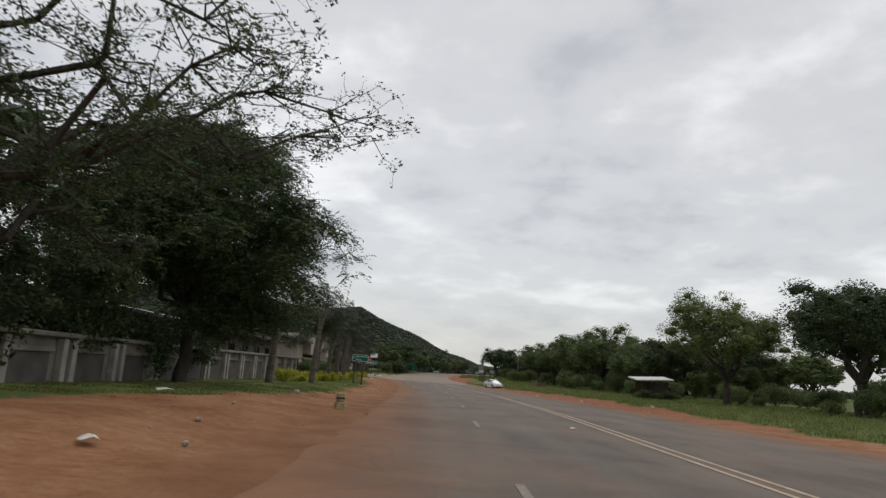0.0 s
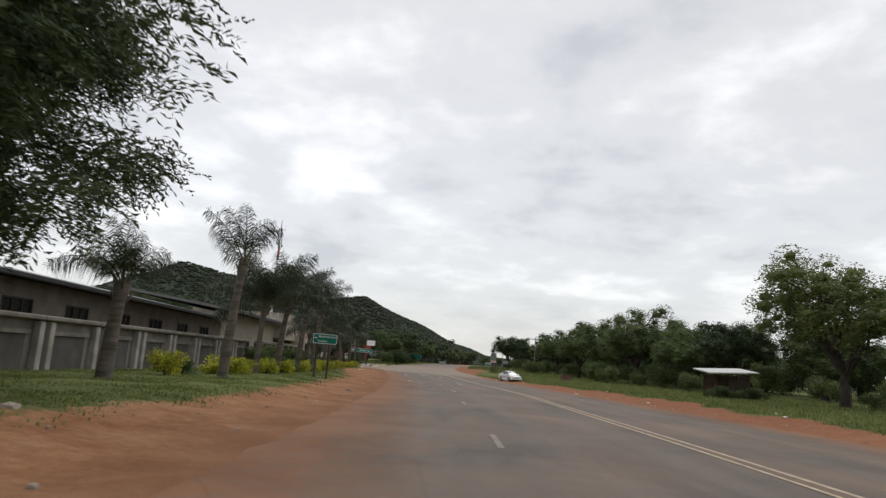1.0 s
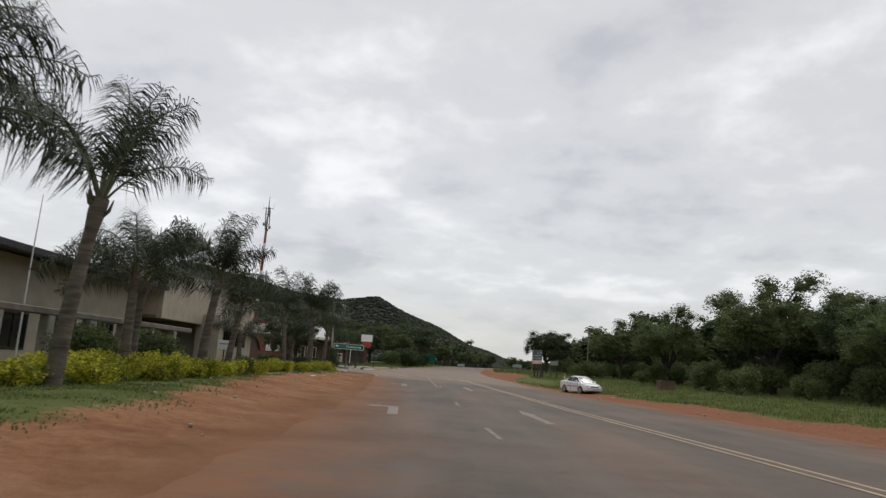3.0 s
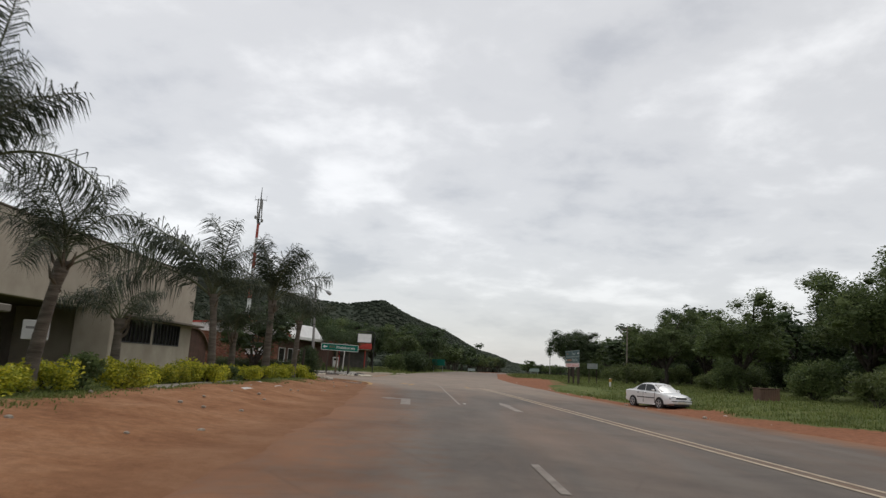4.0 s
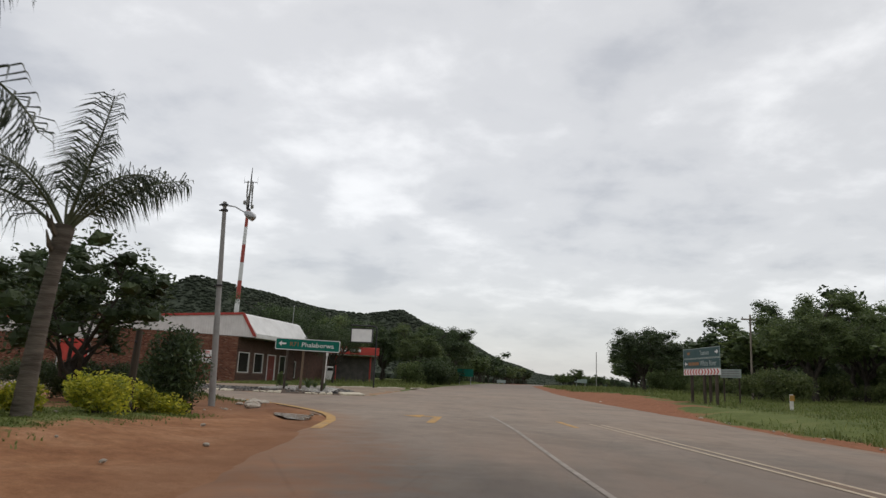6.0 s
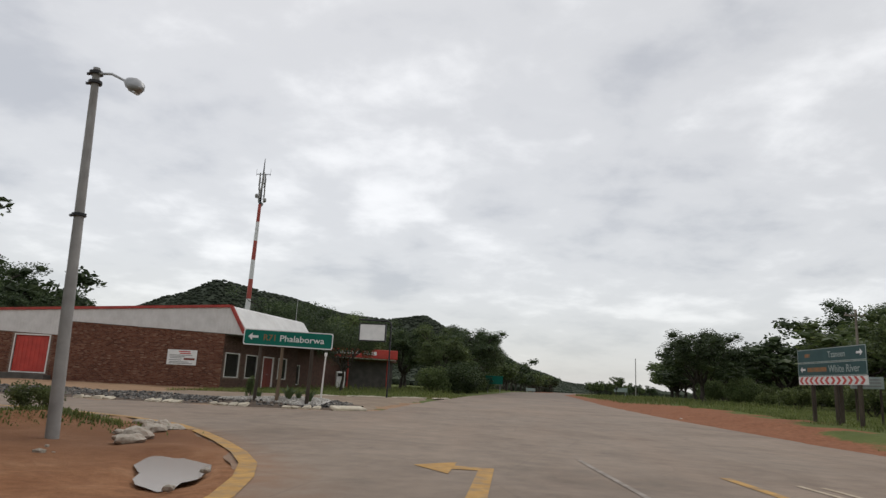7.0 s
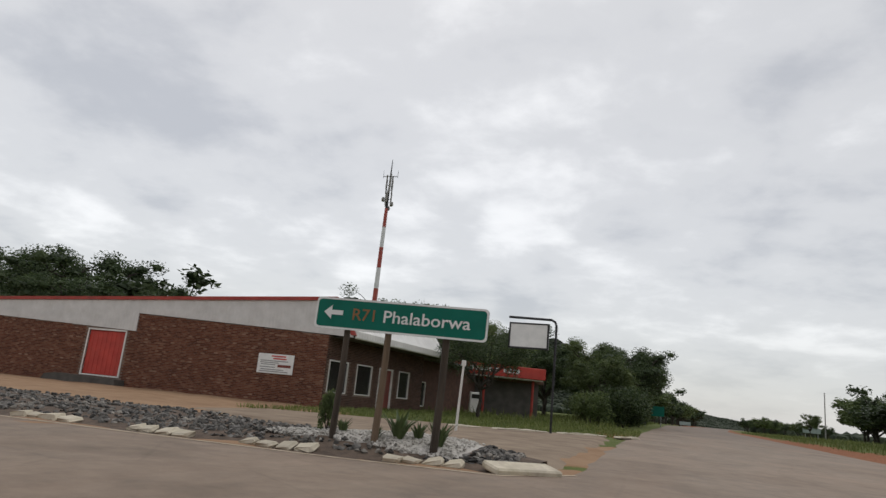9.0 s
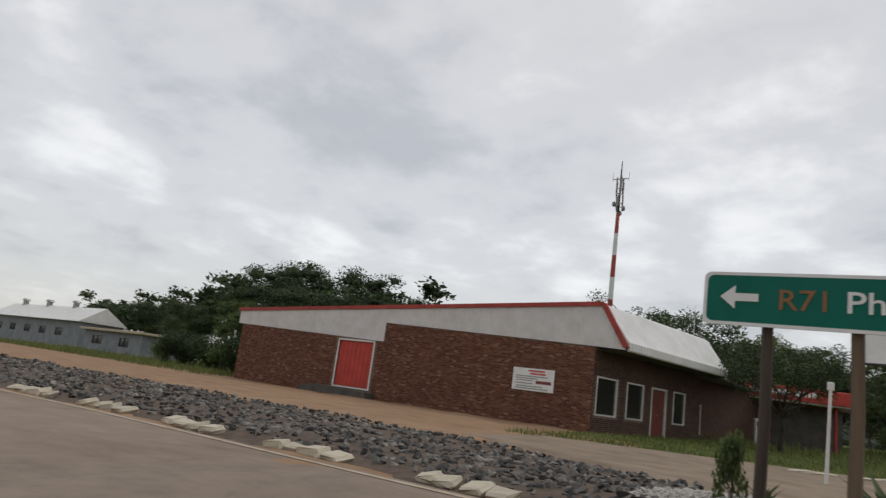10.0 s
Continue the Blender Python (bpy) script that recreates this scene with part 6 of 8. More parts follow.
def make_filling_station():
    s = thing("filling_station_canopy", pose(-17.3, 161.9, h(-17.3, 162), 0, 0, 205.0), "red filling station canopy on slim posts", "canopy")
    fa = Shape().box((0, 0, 3.0), (9.2, -7.5, 3.85), 0.03)
    body = part("fascia", fa, "red_paint", s, "red canopy fascia")
    # name on the fascia as plain pale bars
    x = 2.1
    for w in (0.3, 0.14, 0.28, 0.26, 0.0, 0.4, 0.3, 0.28, 0.28, 0.28, 0.3):
        if w:
            part("name_bar", Shape().box((x, 0.0, 3.3), (x + w, 0.02, 3.62)), "sign_white", body, "pale bar of fascia lettering")
        x += (w or 0.2) + 0.09
    part("soffit", Shape().box((0.15, -0.15, 2.92), (9.05, -7.35, 2.998)), "white_paint", s)
    for px, py in ((0.7, -1.0), (4.6, -1.0), (0.7, -6.0), (4.6, -6.0)):
        part("post", Shape().tube([(px, py, -0.2), (px, py, 2.95)], 0.1, 10), "red_trim", s)
    k = thing("filling_station_kiosk", pose(-19.8, 167.5, h(-20, 167), 0, 0, 205), "low kiosk with the canopy's shade in its wall colour", "building")
    # wall coloured dark to give the darkness under the canopy
    part("wall", wall_with_holes(9.0, -0.2, 2.7, 0.25, [(1.0, 2.8, 0.6, 2.0), (3.6, 4.6, -0.1, 2.1), (5.4, 7.8, 0.6, 2.0)]).box((0, 0.25, -0.2), (0.2, -0.001 + 4.0, 2.7)).box((8.8, 0.25, -0.2), (9.0, 4.0, 2.7)).box((0.2, 3.8, -0.2), (8.8, 4.0, 2.7)), "dark_panel", k, m=pose(0, 0, 0, 0, 0, 0))
    part("roof", Shape().box((-0.3, -0.3, 2.7), (9.3, 4.3, 2.95), 0.03), "rust_sheet", k)
    for o in ((1.0, 2.8, 0.6, 2.0), (5.4, 7.8, 0.6, 2.0)):
        add_window(k, *o, bars=2)
    part("door", Shape().box((3.6, 0.08, -0.1), (4.6, 0.14, 2.1), 0.01), "dark_metal", k)
    for i, (x, y) in enumerate(((-21.8, 158.0),)):
        f = thing("fuel_pump", pose(x, y, h(x, y), 0, 0, 25), "white fuel pump on a concrete plinth", "fuel pump", "fuel pumps")
        part("plinth", Shape().box((-0.6, -0.4, -0.1), (0.6, 0.4, 0.15), 0.03), "concrete", f)
        part("cabinet", Shape().box((-0.4, -0.25, 0.15), (0.4, 0.25, 1.6), 0.04), "white_paint", f)
        part("display", Shape().box((-0.3, -0.265, 1.15), (0.3, -0.245, 1.45)), "dark_glass", f)
        part("hose", Shape().tube([(0.42, 0, 1.3), (0.6, 0, 0.8), (0.5, 0, 0.35), (0.43, 0, 0.9)], 0.025, 6), "black_plastic", f)
    # pole sign with blank white panel
    g = thing("pole_sign", pose(-13.15, 136.4, h(-13, 136), 0, 0, 0), "blank white sign box hanging from a bent pole", "sign")
    part("pole", Shape().tube([(0, 0, -0.2), (0, 0, 4.25), (-0.06, 0, 4.4), (-0.2, 0, 4.48), (-1.95, 0, 4.52)], 0.05, 8), "dark_metal", g, smooth=True)
    part("sign_box", Shape().box((-1.85, -0.09, 3.3), (-0.33, 0.09, 4.26), 0.02), "sign_white", g, "plain white sign panel")
    fr = Shape()
    for lo, hi in (((-1.9, -0.1, 4.24), (-0.28, 0.1, 4.3)), ((-1.9, -0.1, 3.26), (-0.28, 0.1, 3.32)), ((-1.9, -0.1, 3.32), (-1.84, 0.1, 4.24)), ((-0.34, -0.1, 3.32), (-0.28, 0.1, 4.24))):
        fr.box(lo, hi)
    part("sign_frame", fr, "dark_metal", g)
    w = thing("white_post", pose(-15.3, 130.5, h(-15.3, 130.5), 0, 2, 0), "slim white-painted marker post on the grass", "post")
    part("shaft", Shape().tube([(0, 0, -0.2), (0, 0, 2.15)], [0.045, 0.035], 8), "white_paint", w)
    part("cap", Shape().box((-0.07, -0.04, 2.08), (0.07, 0.04, 2.27), 0.02), "white_paint", w)


def make_left_buildings():
    """Long hall and taller beige block behind the palms."""
    p, q = (-13.3, 28.0), (-16.2, 81.0)
    a, L = along(p, q)
    hb = 0.1
    # low wing: local x runs away from the first view, the wall faces the road on the -y side
    b = thing("long_hall", pose(p[0], p[1], 0, 0, 0, a), "long plastered hall with a low grey sheet roof", "building")
    win = [(x, x + 1.8, 1.5, 2.4) for x in np.arange(2.0, 33, 4.0)]
    part("wall", wall_with_holes(34.5, hb, 3.0, 0.25, win), "brown_plaster", b, m=pose(0, 0.6, 0))
    for o in win:
        add_window(b, *o, frame_mat="dark_metal", bars=3).matrix_basis = pose(0, 0.6, 0)
    rf = Shape()
    rf.add([(-0.5, -0.1, 3.12), (34.6, -0.1, 3.12), (34.6, 7.0, 4.3), (-0.5, 7.0, 4.3), (-0.5, -0.1, 2.96), (34.6, -0.1, 2.96), (34.6, 7.0, 4.14), (-0.5, 7.0, 4.14)], [(0, 1, 2, 3), (7, 6, 5, 4), (0, 4, 5, 1), (1, 5, 6, 2), (2, 6, 7, 3), (3, 7, 4, 0)])
    part("roof", rf, "grey_roof_sheet", b)
    part("gutter", Shape().box((-0.5, -0.2, 2.98), (34.6, -0.102, 3.14), 0.02), "dark_metal", b)
    part("end_wall", Shape().box((0, 0.85, hb), (0.25, 7.0, 3.1)), "brown_plaster", b)
    part("rear_wall", Shape().box((0, 6.8, hb), (34.5, 7.0, 4.1)), "brown_plaster", b)
    # taller middle wing
    c = thing("middle_hall", pose(*(np.array(p) + (np.array(q) - p) * 34.6 / L), 0, 0, 0, a), "beige plastered hall with a dark overhanging eave", "building")
    m2 = L - 34.6
    win = [(x, x + 1.5, 0.5, 1.8) for x in np.arange(1.5, m2 - 2, 3.2)]
    part("wall", wall_with_holes(m2, hb, 3.7, 0.25, win), "beige_plaster", c, m=pose(0, 0.9, 0))
    for o in win:
        add_window(c, *o, frame_mat="dark_metal", bars=2).matrix_basis = pose(0, 0.9, 0)
    part("end_wall", Shape().box((0, 1.15, hb), (0.25, 8.0, 3.6)), "beige_plaster", c)
    part("rear_wall", Shape().box((0, 8.0, hb), (m2, 8.2, 4.4)), "beige_plaster", c)
    rf = Shape()
    rf.add([(-0.6, -0.2, 3.84), (m2, -0.2, 3.84), (m2, 8.4, 5.0), (-0.6, 8.4, 5.0), (-0.6, -0.2, 3.66), (m2, -0.2, 3.66), (m2, 8.4, 4.8), (-0.6, 8.4, 4.8)], [(0, 1, 2, 3), (7, 6, 5, 4), (0, 4, 5, 1), (1, 5, 6, 2), (2, 6, 7, 3), (3, 7, 4, 0)])
    part("roof", rf, "grey_roof_sheet", c)
    part("fascia", Shape().box((-0.6, -0.3, 3.64), (m2, -0.204, 3.88), 0.02), "dark_metal", c, "dark painted eave board")
    # beige block with overhanging upper storey
    p2, q2 = (-16.15, 81.1), (-16.75, 97.0)
    a2, L2 = along(p2, q2)
    d = thing("beige_block", pose(p2[0], p2[1], 0, 0, 0, a2), "tall plain beige block with shaded entrance recess", "building")
    part("upper_wall", Shape().box((0, 0, 2.3), (L2, 0.3, 4.85), 0.02), "beige_plaster", d)
    part("lower_wall", wall_with_holes(9.4, -0.2, 2.3, 0.3, [(1.8, 4.8, 1.18, 2.18), (5.05, 7.95, 1.18, 2.18)]), "beige_plaster", d, m=pose(L2 - 9.4, 0.02, 0))
    for o in ((1.8, 4.8, 1.18, 2.18), (5.05, 7.95, 1.18, 2.18)):
        w = add_window(d, *o, frame_mat="dark_metal", bars=8, fw=0.05)
        w.matrix_basis = pose(L2 - 9.4, 0.02, 0)
    part("ledge", Shape().box((L2 - 9.2, -0.5, 2.22), (L2 + 0.4, 0.0, 2.32), 0.02), "brown_plaster", d, "thin concrete ledge above the windows")
    part("pier", Shape().box((5.75, -1.0, -0.2), (6.55, 0.4, 2.95), 0.03), "beige_plaster", d, "thick plastered pier")
    # back wall and ceiling in the darker plaster: recess shade put into the colour
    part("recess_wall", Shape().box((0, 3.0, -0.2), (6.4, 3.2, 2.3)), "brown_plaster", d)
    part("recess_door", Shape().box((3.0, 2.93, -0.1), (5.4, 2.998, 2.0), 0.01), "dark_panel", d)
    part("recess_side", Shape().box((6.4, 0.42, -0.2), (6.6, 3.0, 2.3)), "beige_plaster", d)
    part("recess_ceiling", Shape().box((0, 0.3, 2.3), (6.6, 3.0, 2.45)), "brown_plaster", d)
    part("end_wall", Shape().box((0, 0.3, 2.45), (0.3, 9.0, 4.85)), "beige_plaster", d)
    part("far_end_wall", Shape().box((L2 - 0.3, 0.32, -0.2), (L2, 9.0, 4.85)), "beige_plaster", d)
    part("rear_wall", Shape().box((0.3, 8.7, -0.2), (L2 - 0.3, 9.0, 4.85)), "beige_plaster", d)
    part("roof_slab", Shape().box((0.3, 0.3, 4.5), (L2 - 0.3, 8.7, 4.65)), "concrete", d)
    part("coping", Shape().box((-0.04, -0.04, 4.852), (L2 + 0.04, 0.34, 4.92), 0.015), "brown_plaster", d)
    # tank stand showing over the parapet
    t = thing("roof_frame", pose(-17.75, 96.6, 4.85, 0, 3, a2), "tall grey steel frame standing on a mast behind the parapet", "roof frame")
    part("mast", Shape().tube([(0.28, 0, -0.25), (0.28, 0, 0.95)], 0.03, 6), "aerial_white", t)
    fr = Shape()
    for x in (0.0, 0.14, 0.42, 0.56):
        fr.tube([(x, 0, 0.9), (x, 0, 2.2)], 0.02, 6)
    for z in (0.92, 1.05, 2.05, 2.18):
        fr.tube([(0, 0, z), (0.56, 0, z)], 0.022, 6)
    part("cage", fr, "dark_metal", t)
    part("panel", Shape().box((0.16, -0.01, 1.08), (0.4, 0.01, 2.02), 0.004), "galvanised", t, "pale flat panel inside the frame")
    # rusty carport beyond
    k = thing("carport", pose(-17.0, 97.15, 0, 0, 0, a2), "small brick lean-to with a dark curved roof", "lean-to")
    prof = [(0.0, 2.24), (0.7, 2.28), (1.4, 2.2), (2.0, 1.98), (2.6, 1.62), (3.1, 1.18)]
    n = len(prof)
    vs = [(x, y, z) for y in (-0.15, 4.0) for x, z in prof] + [(x - 0.03, y, z - 0.07) for y in (-0.15, 4.0) for x, z in prof]
    fs = [(i, i + 1, n + i + 1, n + i) for i in range(n - 1)] + [(3 * n + i, 3 * n + i + 1, 2 * n + i + 1, 2 * n + i) for i in range(n - 1)]
    fs += [(i, 2 * n + i, 2 * n + i + 1, i + 1) for i in range(n - 1)] + [(n + i, n + i + 1, 3 * n + i + 1, 3 * n + i) for i in range(n - 1)] + [(n - 1, 3 * n - 1, 4 * n - 1, 2 * n - 1)]
    part("roof", Shape().add(vs, fs), "rust_sheet", k)
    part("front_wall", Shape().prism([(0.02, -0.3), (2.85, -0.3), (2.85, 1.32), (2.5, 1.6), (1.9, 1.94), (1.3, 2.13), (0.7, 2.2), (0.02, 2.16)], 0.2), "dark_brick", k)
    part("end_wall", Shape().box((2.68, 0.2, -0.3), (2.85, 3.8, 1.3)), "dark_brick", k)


def make_perimeter_wall():
    """Rendered wall with paired columns, recessed panels and a capping."""
    p, q = (-10.35, 9.0), (-13.0, 62.0)
    a, L = along(p, q)
    w = thing("perimeter_wall", pose(p[0], p[1], 0, 0, 0, a), "weathered plastered perimeter wall with columns and capping", "wall", kind="structure")
    bay = 3.35
    n = int(L / bay)
    base = 0.0
    for i in range(n):
        x = i * bay
        s = Shape()
        s.box((x, 0.12, base - 0.2), (x + bay, 0.3, 1.62))
        part("panel", s, "wall_plaster", w)
        # the recess is a dark plate on the wall face, not a hollow
        part("recess", Shape().box((x + 0.95, 0.1, base + 0.1), (x + bay - 0.45, 0.125, 1.2), 0.01), "dark_panel", w, "dark flat panel behind the columns")
        part("lintel", Shape().box((x + 0.85, 0.02, 1.2), (x + bay - 0.35, 0.12, 1.34), 0.02), "wall_plaster", w)
        for off in (0.0, 0.55):
            part("column", Shape().box((x + off - 0.13, -0.1, base - 0.2), (x + off + 0.13, 0.12, 1.58), 0.02), "pale_column", w)
        part("capping", Shape().box((x - 0.01, -0.16, 1.62), (x + bay - 0.015, 0.36, 1.76), 0.03), "wall_plaster", w)
    # open colonnade that goes on in front of the middle hall
    c = thing("colonnade", pose(q[0], q[1], 0, 0, 0, 93.2), "row of pale columns with a concrete beam", "colonnade", kind="structure")
    for i in range(7):
        x = 1.2 + 2.4 * i
        part("column", Shape().box((x - 0.16, -0.1, -0.2), (x + 0.16, 0.2, 1.62), 0.03), "pale_column", c)
    part("beam", Shape().box((0, -0.12, 1.62), (17.5, 0.25, 1.82), 0.03), "wall_plaster", c)


def make_far_houses():
    b = thing("far_house", pose(-118.5, 151.0, h(-116, 151), 0, 0, -2), "long grey house with a pale sheet roof far off", "house")
    win = [(x, x + 1.9, 1.3, 2.2) for x in (1.5, 6.2, 11.0, 15.8, 20.5)]
    part("wall", wall_with_holes(27.0, -0.3, 3.2, 0.3, win).box((0, 0.3, -0.3), (0.3, 4.6, 3.2)).box((26.7, 0.3, -0.3), (27.0, 4.6, 3.2)).box((0.3, 4.3, -0.3), (26.7, 4.6, 3.2)), "far_wall", b)
    for o in win:
        add_window(b, *o, frame_mat="dark_metal", bars=3)
    rf = Shape().prism([(-0.6, 3.1), (5.2, 3.1), (2.3, 5.0)], 28.2, pose(-0.6, 0, 0, 0, 0, 90) @ pose(0, -28.0, 0))
    part("roof", rf, "white_roof_sheet", b)
    for x in (3.0, 11.0, 19.0):
        v = part("roof_vent", Shape().tube([(x, 2.3, 4.8), (x, 2.3, 5.5)], 0.35, 8), "galvanised", b)
        part("cowl", Shape().tube([(x, 2.3, 5.5), (x, 2.3, 5.75)], [0.55, 0.4], 8), "galvanised", v)
    c = thing("far_outbuilding", pose(-88.0, 149.0, h(-88, 149), 0, 0, -2), "low grey outbuilding with a tan flat roof", "house")
    win = [(2.0, 4.2, 0.9, 1.8), (8.0, 10.0, 0.9, 1.8)]
    part("wall", wall_with_holes(12.5, -0.3, 2.3, 0.3, win).box((0, 0.3, -0.3), (0.3, 6, 2.3)).box((12.2, 0.3, -0.3), (12.5, 6, 2.3)).box((0.3, 5.7, -0.3), (12.2, 6.0, 2.3)), "far_wall", c)
    for o in win:
        add_window(c, *o, frame_mat="dark_metal", bars=2)
    part("roof", Shape().box((-0.4, -0.5, 2.3), (12.9, 6.4, 2.55), 0.03), "tan_roof_sheet", c, "tan sheet roof")


def make_shed():
    s = thing("roadside_shed", pose(20.0, 67.6, h(20, 67.6), 0, 0, 2), "small roadside shed of dark boards with an iron roof", "shed")
    s.scale = (0.66, 0.85, 1.0)
    for k, (x, y) in enumerate(((0.1, 0.1), (2.0, 0.1), (4.0, 0.1), (0.1, 2.6), (2.0, 2.6), (4.0, 2.6))):
        part("post", Shape().tube([(x, y, -0.3), (x, y, 1.8 if y < 1 else 1.98)], 0.06, 6), "creosote_wood", s)
    for i in range(14):
        x = 1.55 + 0.178 * i
        part("board", Shape().box((x, 0.02, 0.0), (x + 0.165, 0.05, 1.5 + 0.05 * (i % 3)), 0.005), "creosote_wood", s)
    part("side_wall", Shape().box((4.05, 0.1, 0), (4.09, 2.6, 1.8)), "rust_sheet", s)
    part("rear_wall", Shape().box((0.1, 2.62, 0), (4.05, 2.66, 1.7)), "rust_sheet", s)
    part("counter", Shape().box((0.15, 0.0, 0.8), (1.5, 0.5, 0.86), 0.01), "weathered_wood", s)
    part("roof", Shape().box((-1.0, -0.7, 2.02), (4.6, 3.0, 2.1), m=pose(0, 0, -0.16, 4.5, -2.0, 0)), "shed_roof_sheet", s, "pale corrugated iron roof")
    part("lean_to", Shape().box((0, 0, 0), (0.05, 2.2, 1.5), m=pose(5.0, 0.2, 0, 0, -28, 0)), "rust_sheet", s)


make_brick_hall()
make_filling_station()
make_left_buildings()
make_perimeter_wall()
make_far_houses()
make_shed()

# ---------------------------------------------------------------- hills
CREST = ((-430, 480, 6), (-345, 520, 24), (-300, 540, 36), (-255, 548, 57), (-222, 552, 72), (-190, 570, 64), (-165, 610, 61), (-142, 645, 58), (-118, 655, 56), (-88, 662, 61), (-66, 690, 52), (-34, 735, 40), (0, 785, 27), (40, 860, 16), (90, 950, 10), (160, 1060, 5))


def hill_height(x, y):
    x, y = np.asarray(x, float), np.asarray(y, float)
    z = np.zeros_like(x)
    for (ax, ay, ah), (bx, by, bh) in zip(CREST, CREST[1:]):
        dx, dy = bx - ax, by - ay
        t = np.clip(((x - ax) * dx + (y - ay) * dy) / (dx * dx + dy * dy), 0, 1)
        d = np.hypot(x - ax - t * dx, y - ay - t * dy)
        hh = ah + (bh - ah) * t
        z = np.maximum(z, hh * np.exp(-(d / (0.75 * hh + 12)) ** 1.5))
    return z + 2.0 * np.sin(x * 0.045 + 2) * np.sin(y * 0.038) * np.clip(z / 20, 0, 1)


def make_hills():
    xs, ys = np.arange(-700, 320, 11.0), np.arange(330, 1250, 11.0)
    X, Y = np.meshgrid(xs, ys)
    Z = hill_height(X, Y) - 2.0
    nx = len(xs)
    i = np.arange((len(ys) - 1) * (nx - 1))
    a = (i // (nx - 1)) * nx + i % (nx - 1)
    me = bpy.data.meshes.new("hill")
    me.from_pydata(np.stack([X.ravel(), Y.ravel(), Z.ravel()], 1).tolist(), [], np.stack([a, a + 1, a + nx + 1, a + nx], 1).tolist())
    me.polygons.foreach_set("use_smooth", [True] * len(i))
    me.materials.append(MATS["hill_soil"])
    tagged(new("hill", me), "long wooded hill behind the town", "hill", kind="structure")
    # tree canopies as uneven clumps
    rng = np.random.default_rng(81)
    bm = bmesh.new()
    bmesh.ops.create_icosphere(bm, subdivisions=1, radius=1.0)
    bv = np.array([v.co[:] for v in bm.verts])
    bf = np.array([[v.index for v in f.verts] for f in bm.faces])
    bm.free()
    n = 46000
    px = rng.uniform(-480, 200, n * 3)
    py = rng.uniform(340, 1080, n * 3)
    pz = hill_height(px, py)
    ok = (pz > 2.5) & (rng.random(len(px)) < 0.9)
    px, py, pz = px[ok][:n], py[ok][:n], pz[ok][:n]
    n = len(px)
    sc = rng.uniform(0.75, 1.5, n)
    V = bv[None] * (0.65 + 0.7 * rng.random((n, len(bv), 1))) * sc[:, None, None] * np.array((1.25, 1.25, 0.6))
    V = V + np.stack([px, py, pz - 2.0 + sc * 0.25], 1)[:, None, :]
    F = bf[None] + (np.arange(n) * len(bv))[:, None, None]
    me = bpy.data.meshes.new("hill_forest")
    me.from_pydata(V.reshape(-1, 3).tolist(), [], F.reshape(-1, 3).tolist())
    me.materials.append(MATS["forest_canopy"])
    me.polygons.foreach_set("use_smooth", [True] * len(me.polygons))
    tagged(new("hill_forest", me), "dark green bush covering the hillside", "forest", kind="stuff")
    # far flat woodland closing the view all round
    m = 6500
    ang = rng.uniform(-math.pi, math.pi, m)
    rad = rng.uniform(330, 620, m)
    px, py = rad * np.sin(ang), 100 + rad * np.cos(ang)
    keep = (np.abs(px - np.interp(py, (250, 500, 1500), (-1, 24, 185))) > 16) | (py < 100)
    px, py = px[keep], py[keep]
    m = len(px)
    sc = rng.uniform(1.6, 3.2, m)
    V = bv[None] * (0.65 + 0.7 * rng.random((m, len(bv), 1))) * sc[:, None, None] * np.array((1.2, 1.2, 0.9)) + np.stack([px, py, 0.3 + sc * 0.55], 1)[:, None, :]
    F = bf[None] + (np.arange(m) * len(bv))[:, None, None]
    me = bpy.data.meshes.new("far_woodland")
    me.from_pydata(V.reshape(-1, 3).tolist(), [], F.reshape(-1, 3).tolist())
    me.materials.append(MATS["forest_canopy"])
    tagged(new("far_woodland", me), "flat dark woodland in the distance", "forest", kind="stuff")


make_hills()


# ---------------------------------------------------------------- signs, lamps, masts
def rounded(w, hgt, r, n=4):
    out = []
    for cx, cz, a0 in ((w - r, r, -90), (w - r, hgt - r, 0), (r, hgt - r, 90), (r, r, 180)):
        for k in range(n + 1):
            a = radians(a0 + 90 * k / n)
            out.append((cx + r * math.cos(a), cz + r * math.sin(a)))
    return out


def arrow_plate(parent, x, z, size, flip=1, name="arrow", mt="sign_white", y=-0.012):
    o = [(0, 0), (0.5, 0.42), (0.5, 0.14), (1.25, 0.14), (1.25, -0.14), (0.5, -0.14), (0.5, -0.42)]
    s = Shape().prism([(x + flip * a * size, z + b * size) for a, b in o], 0.006, Matrix.Translation((0, y, 0)))
    return part(name, s, mt, parent)


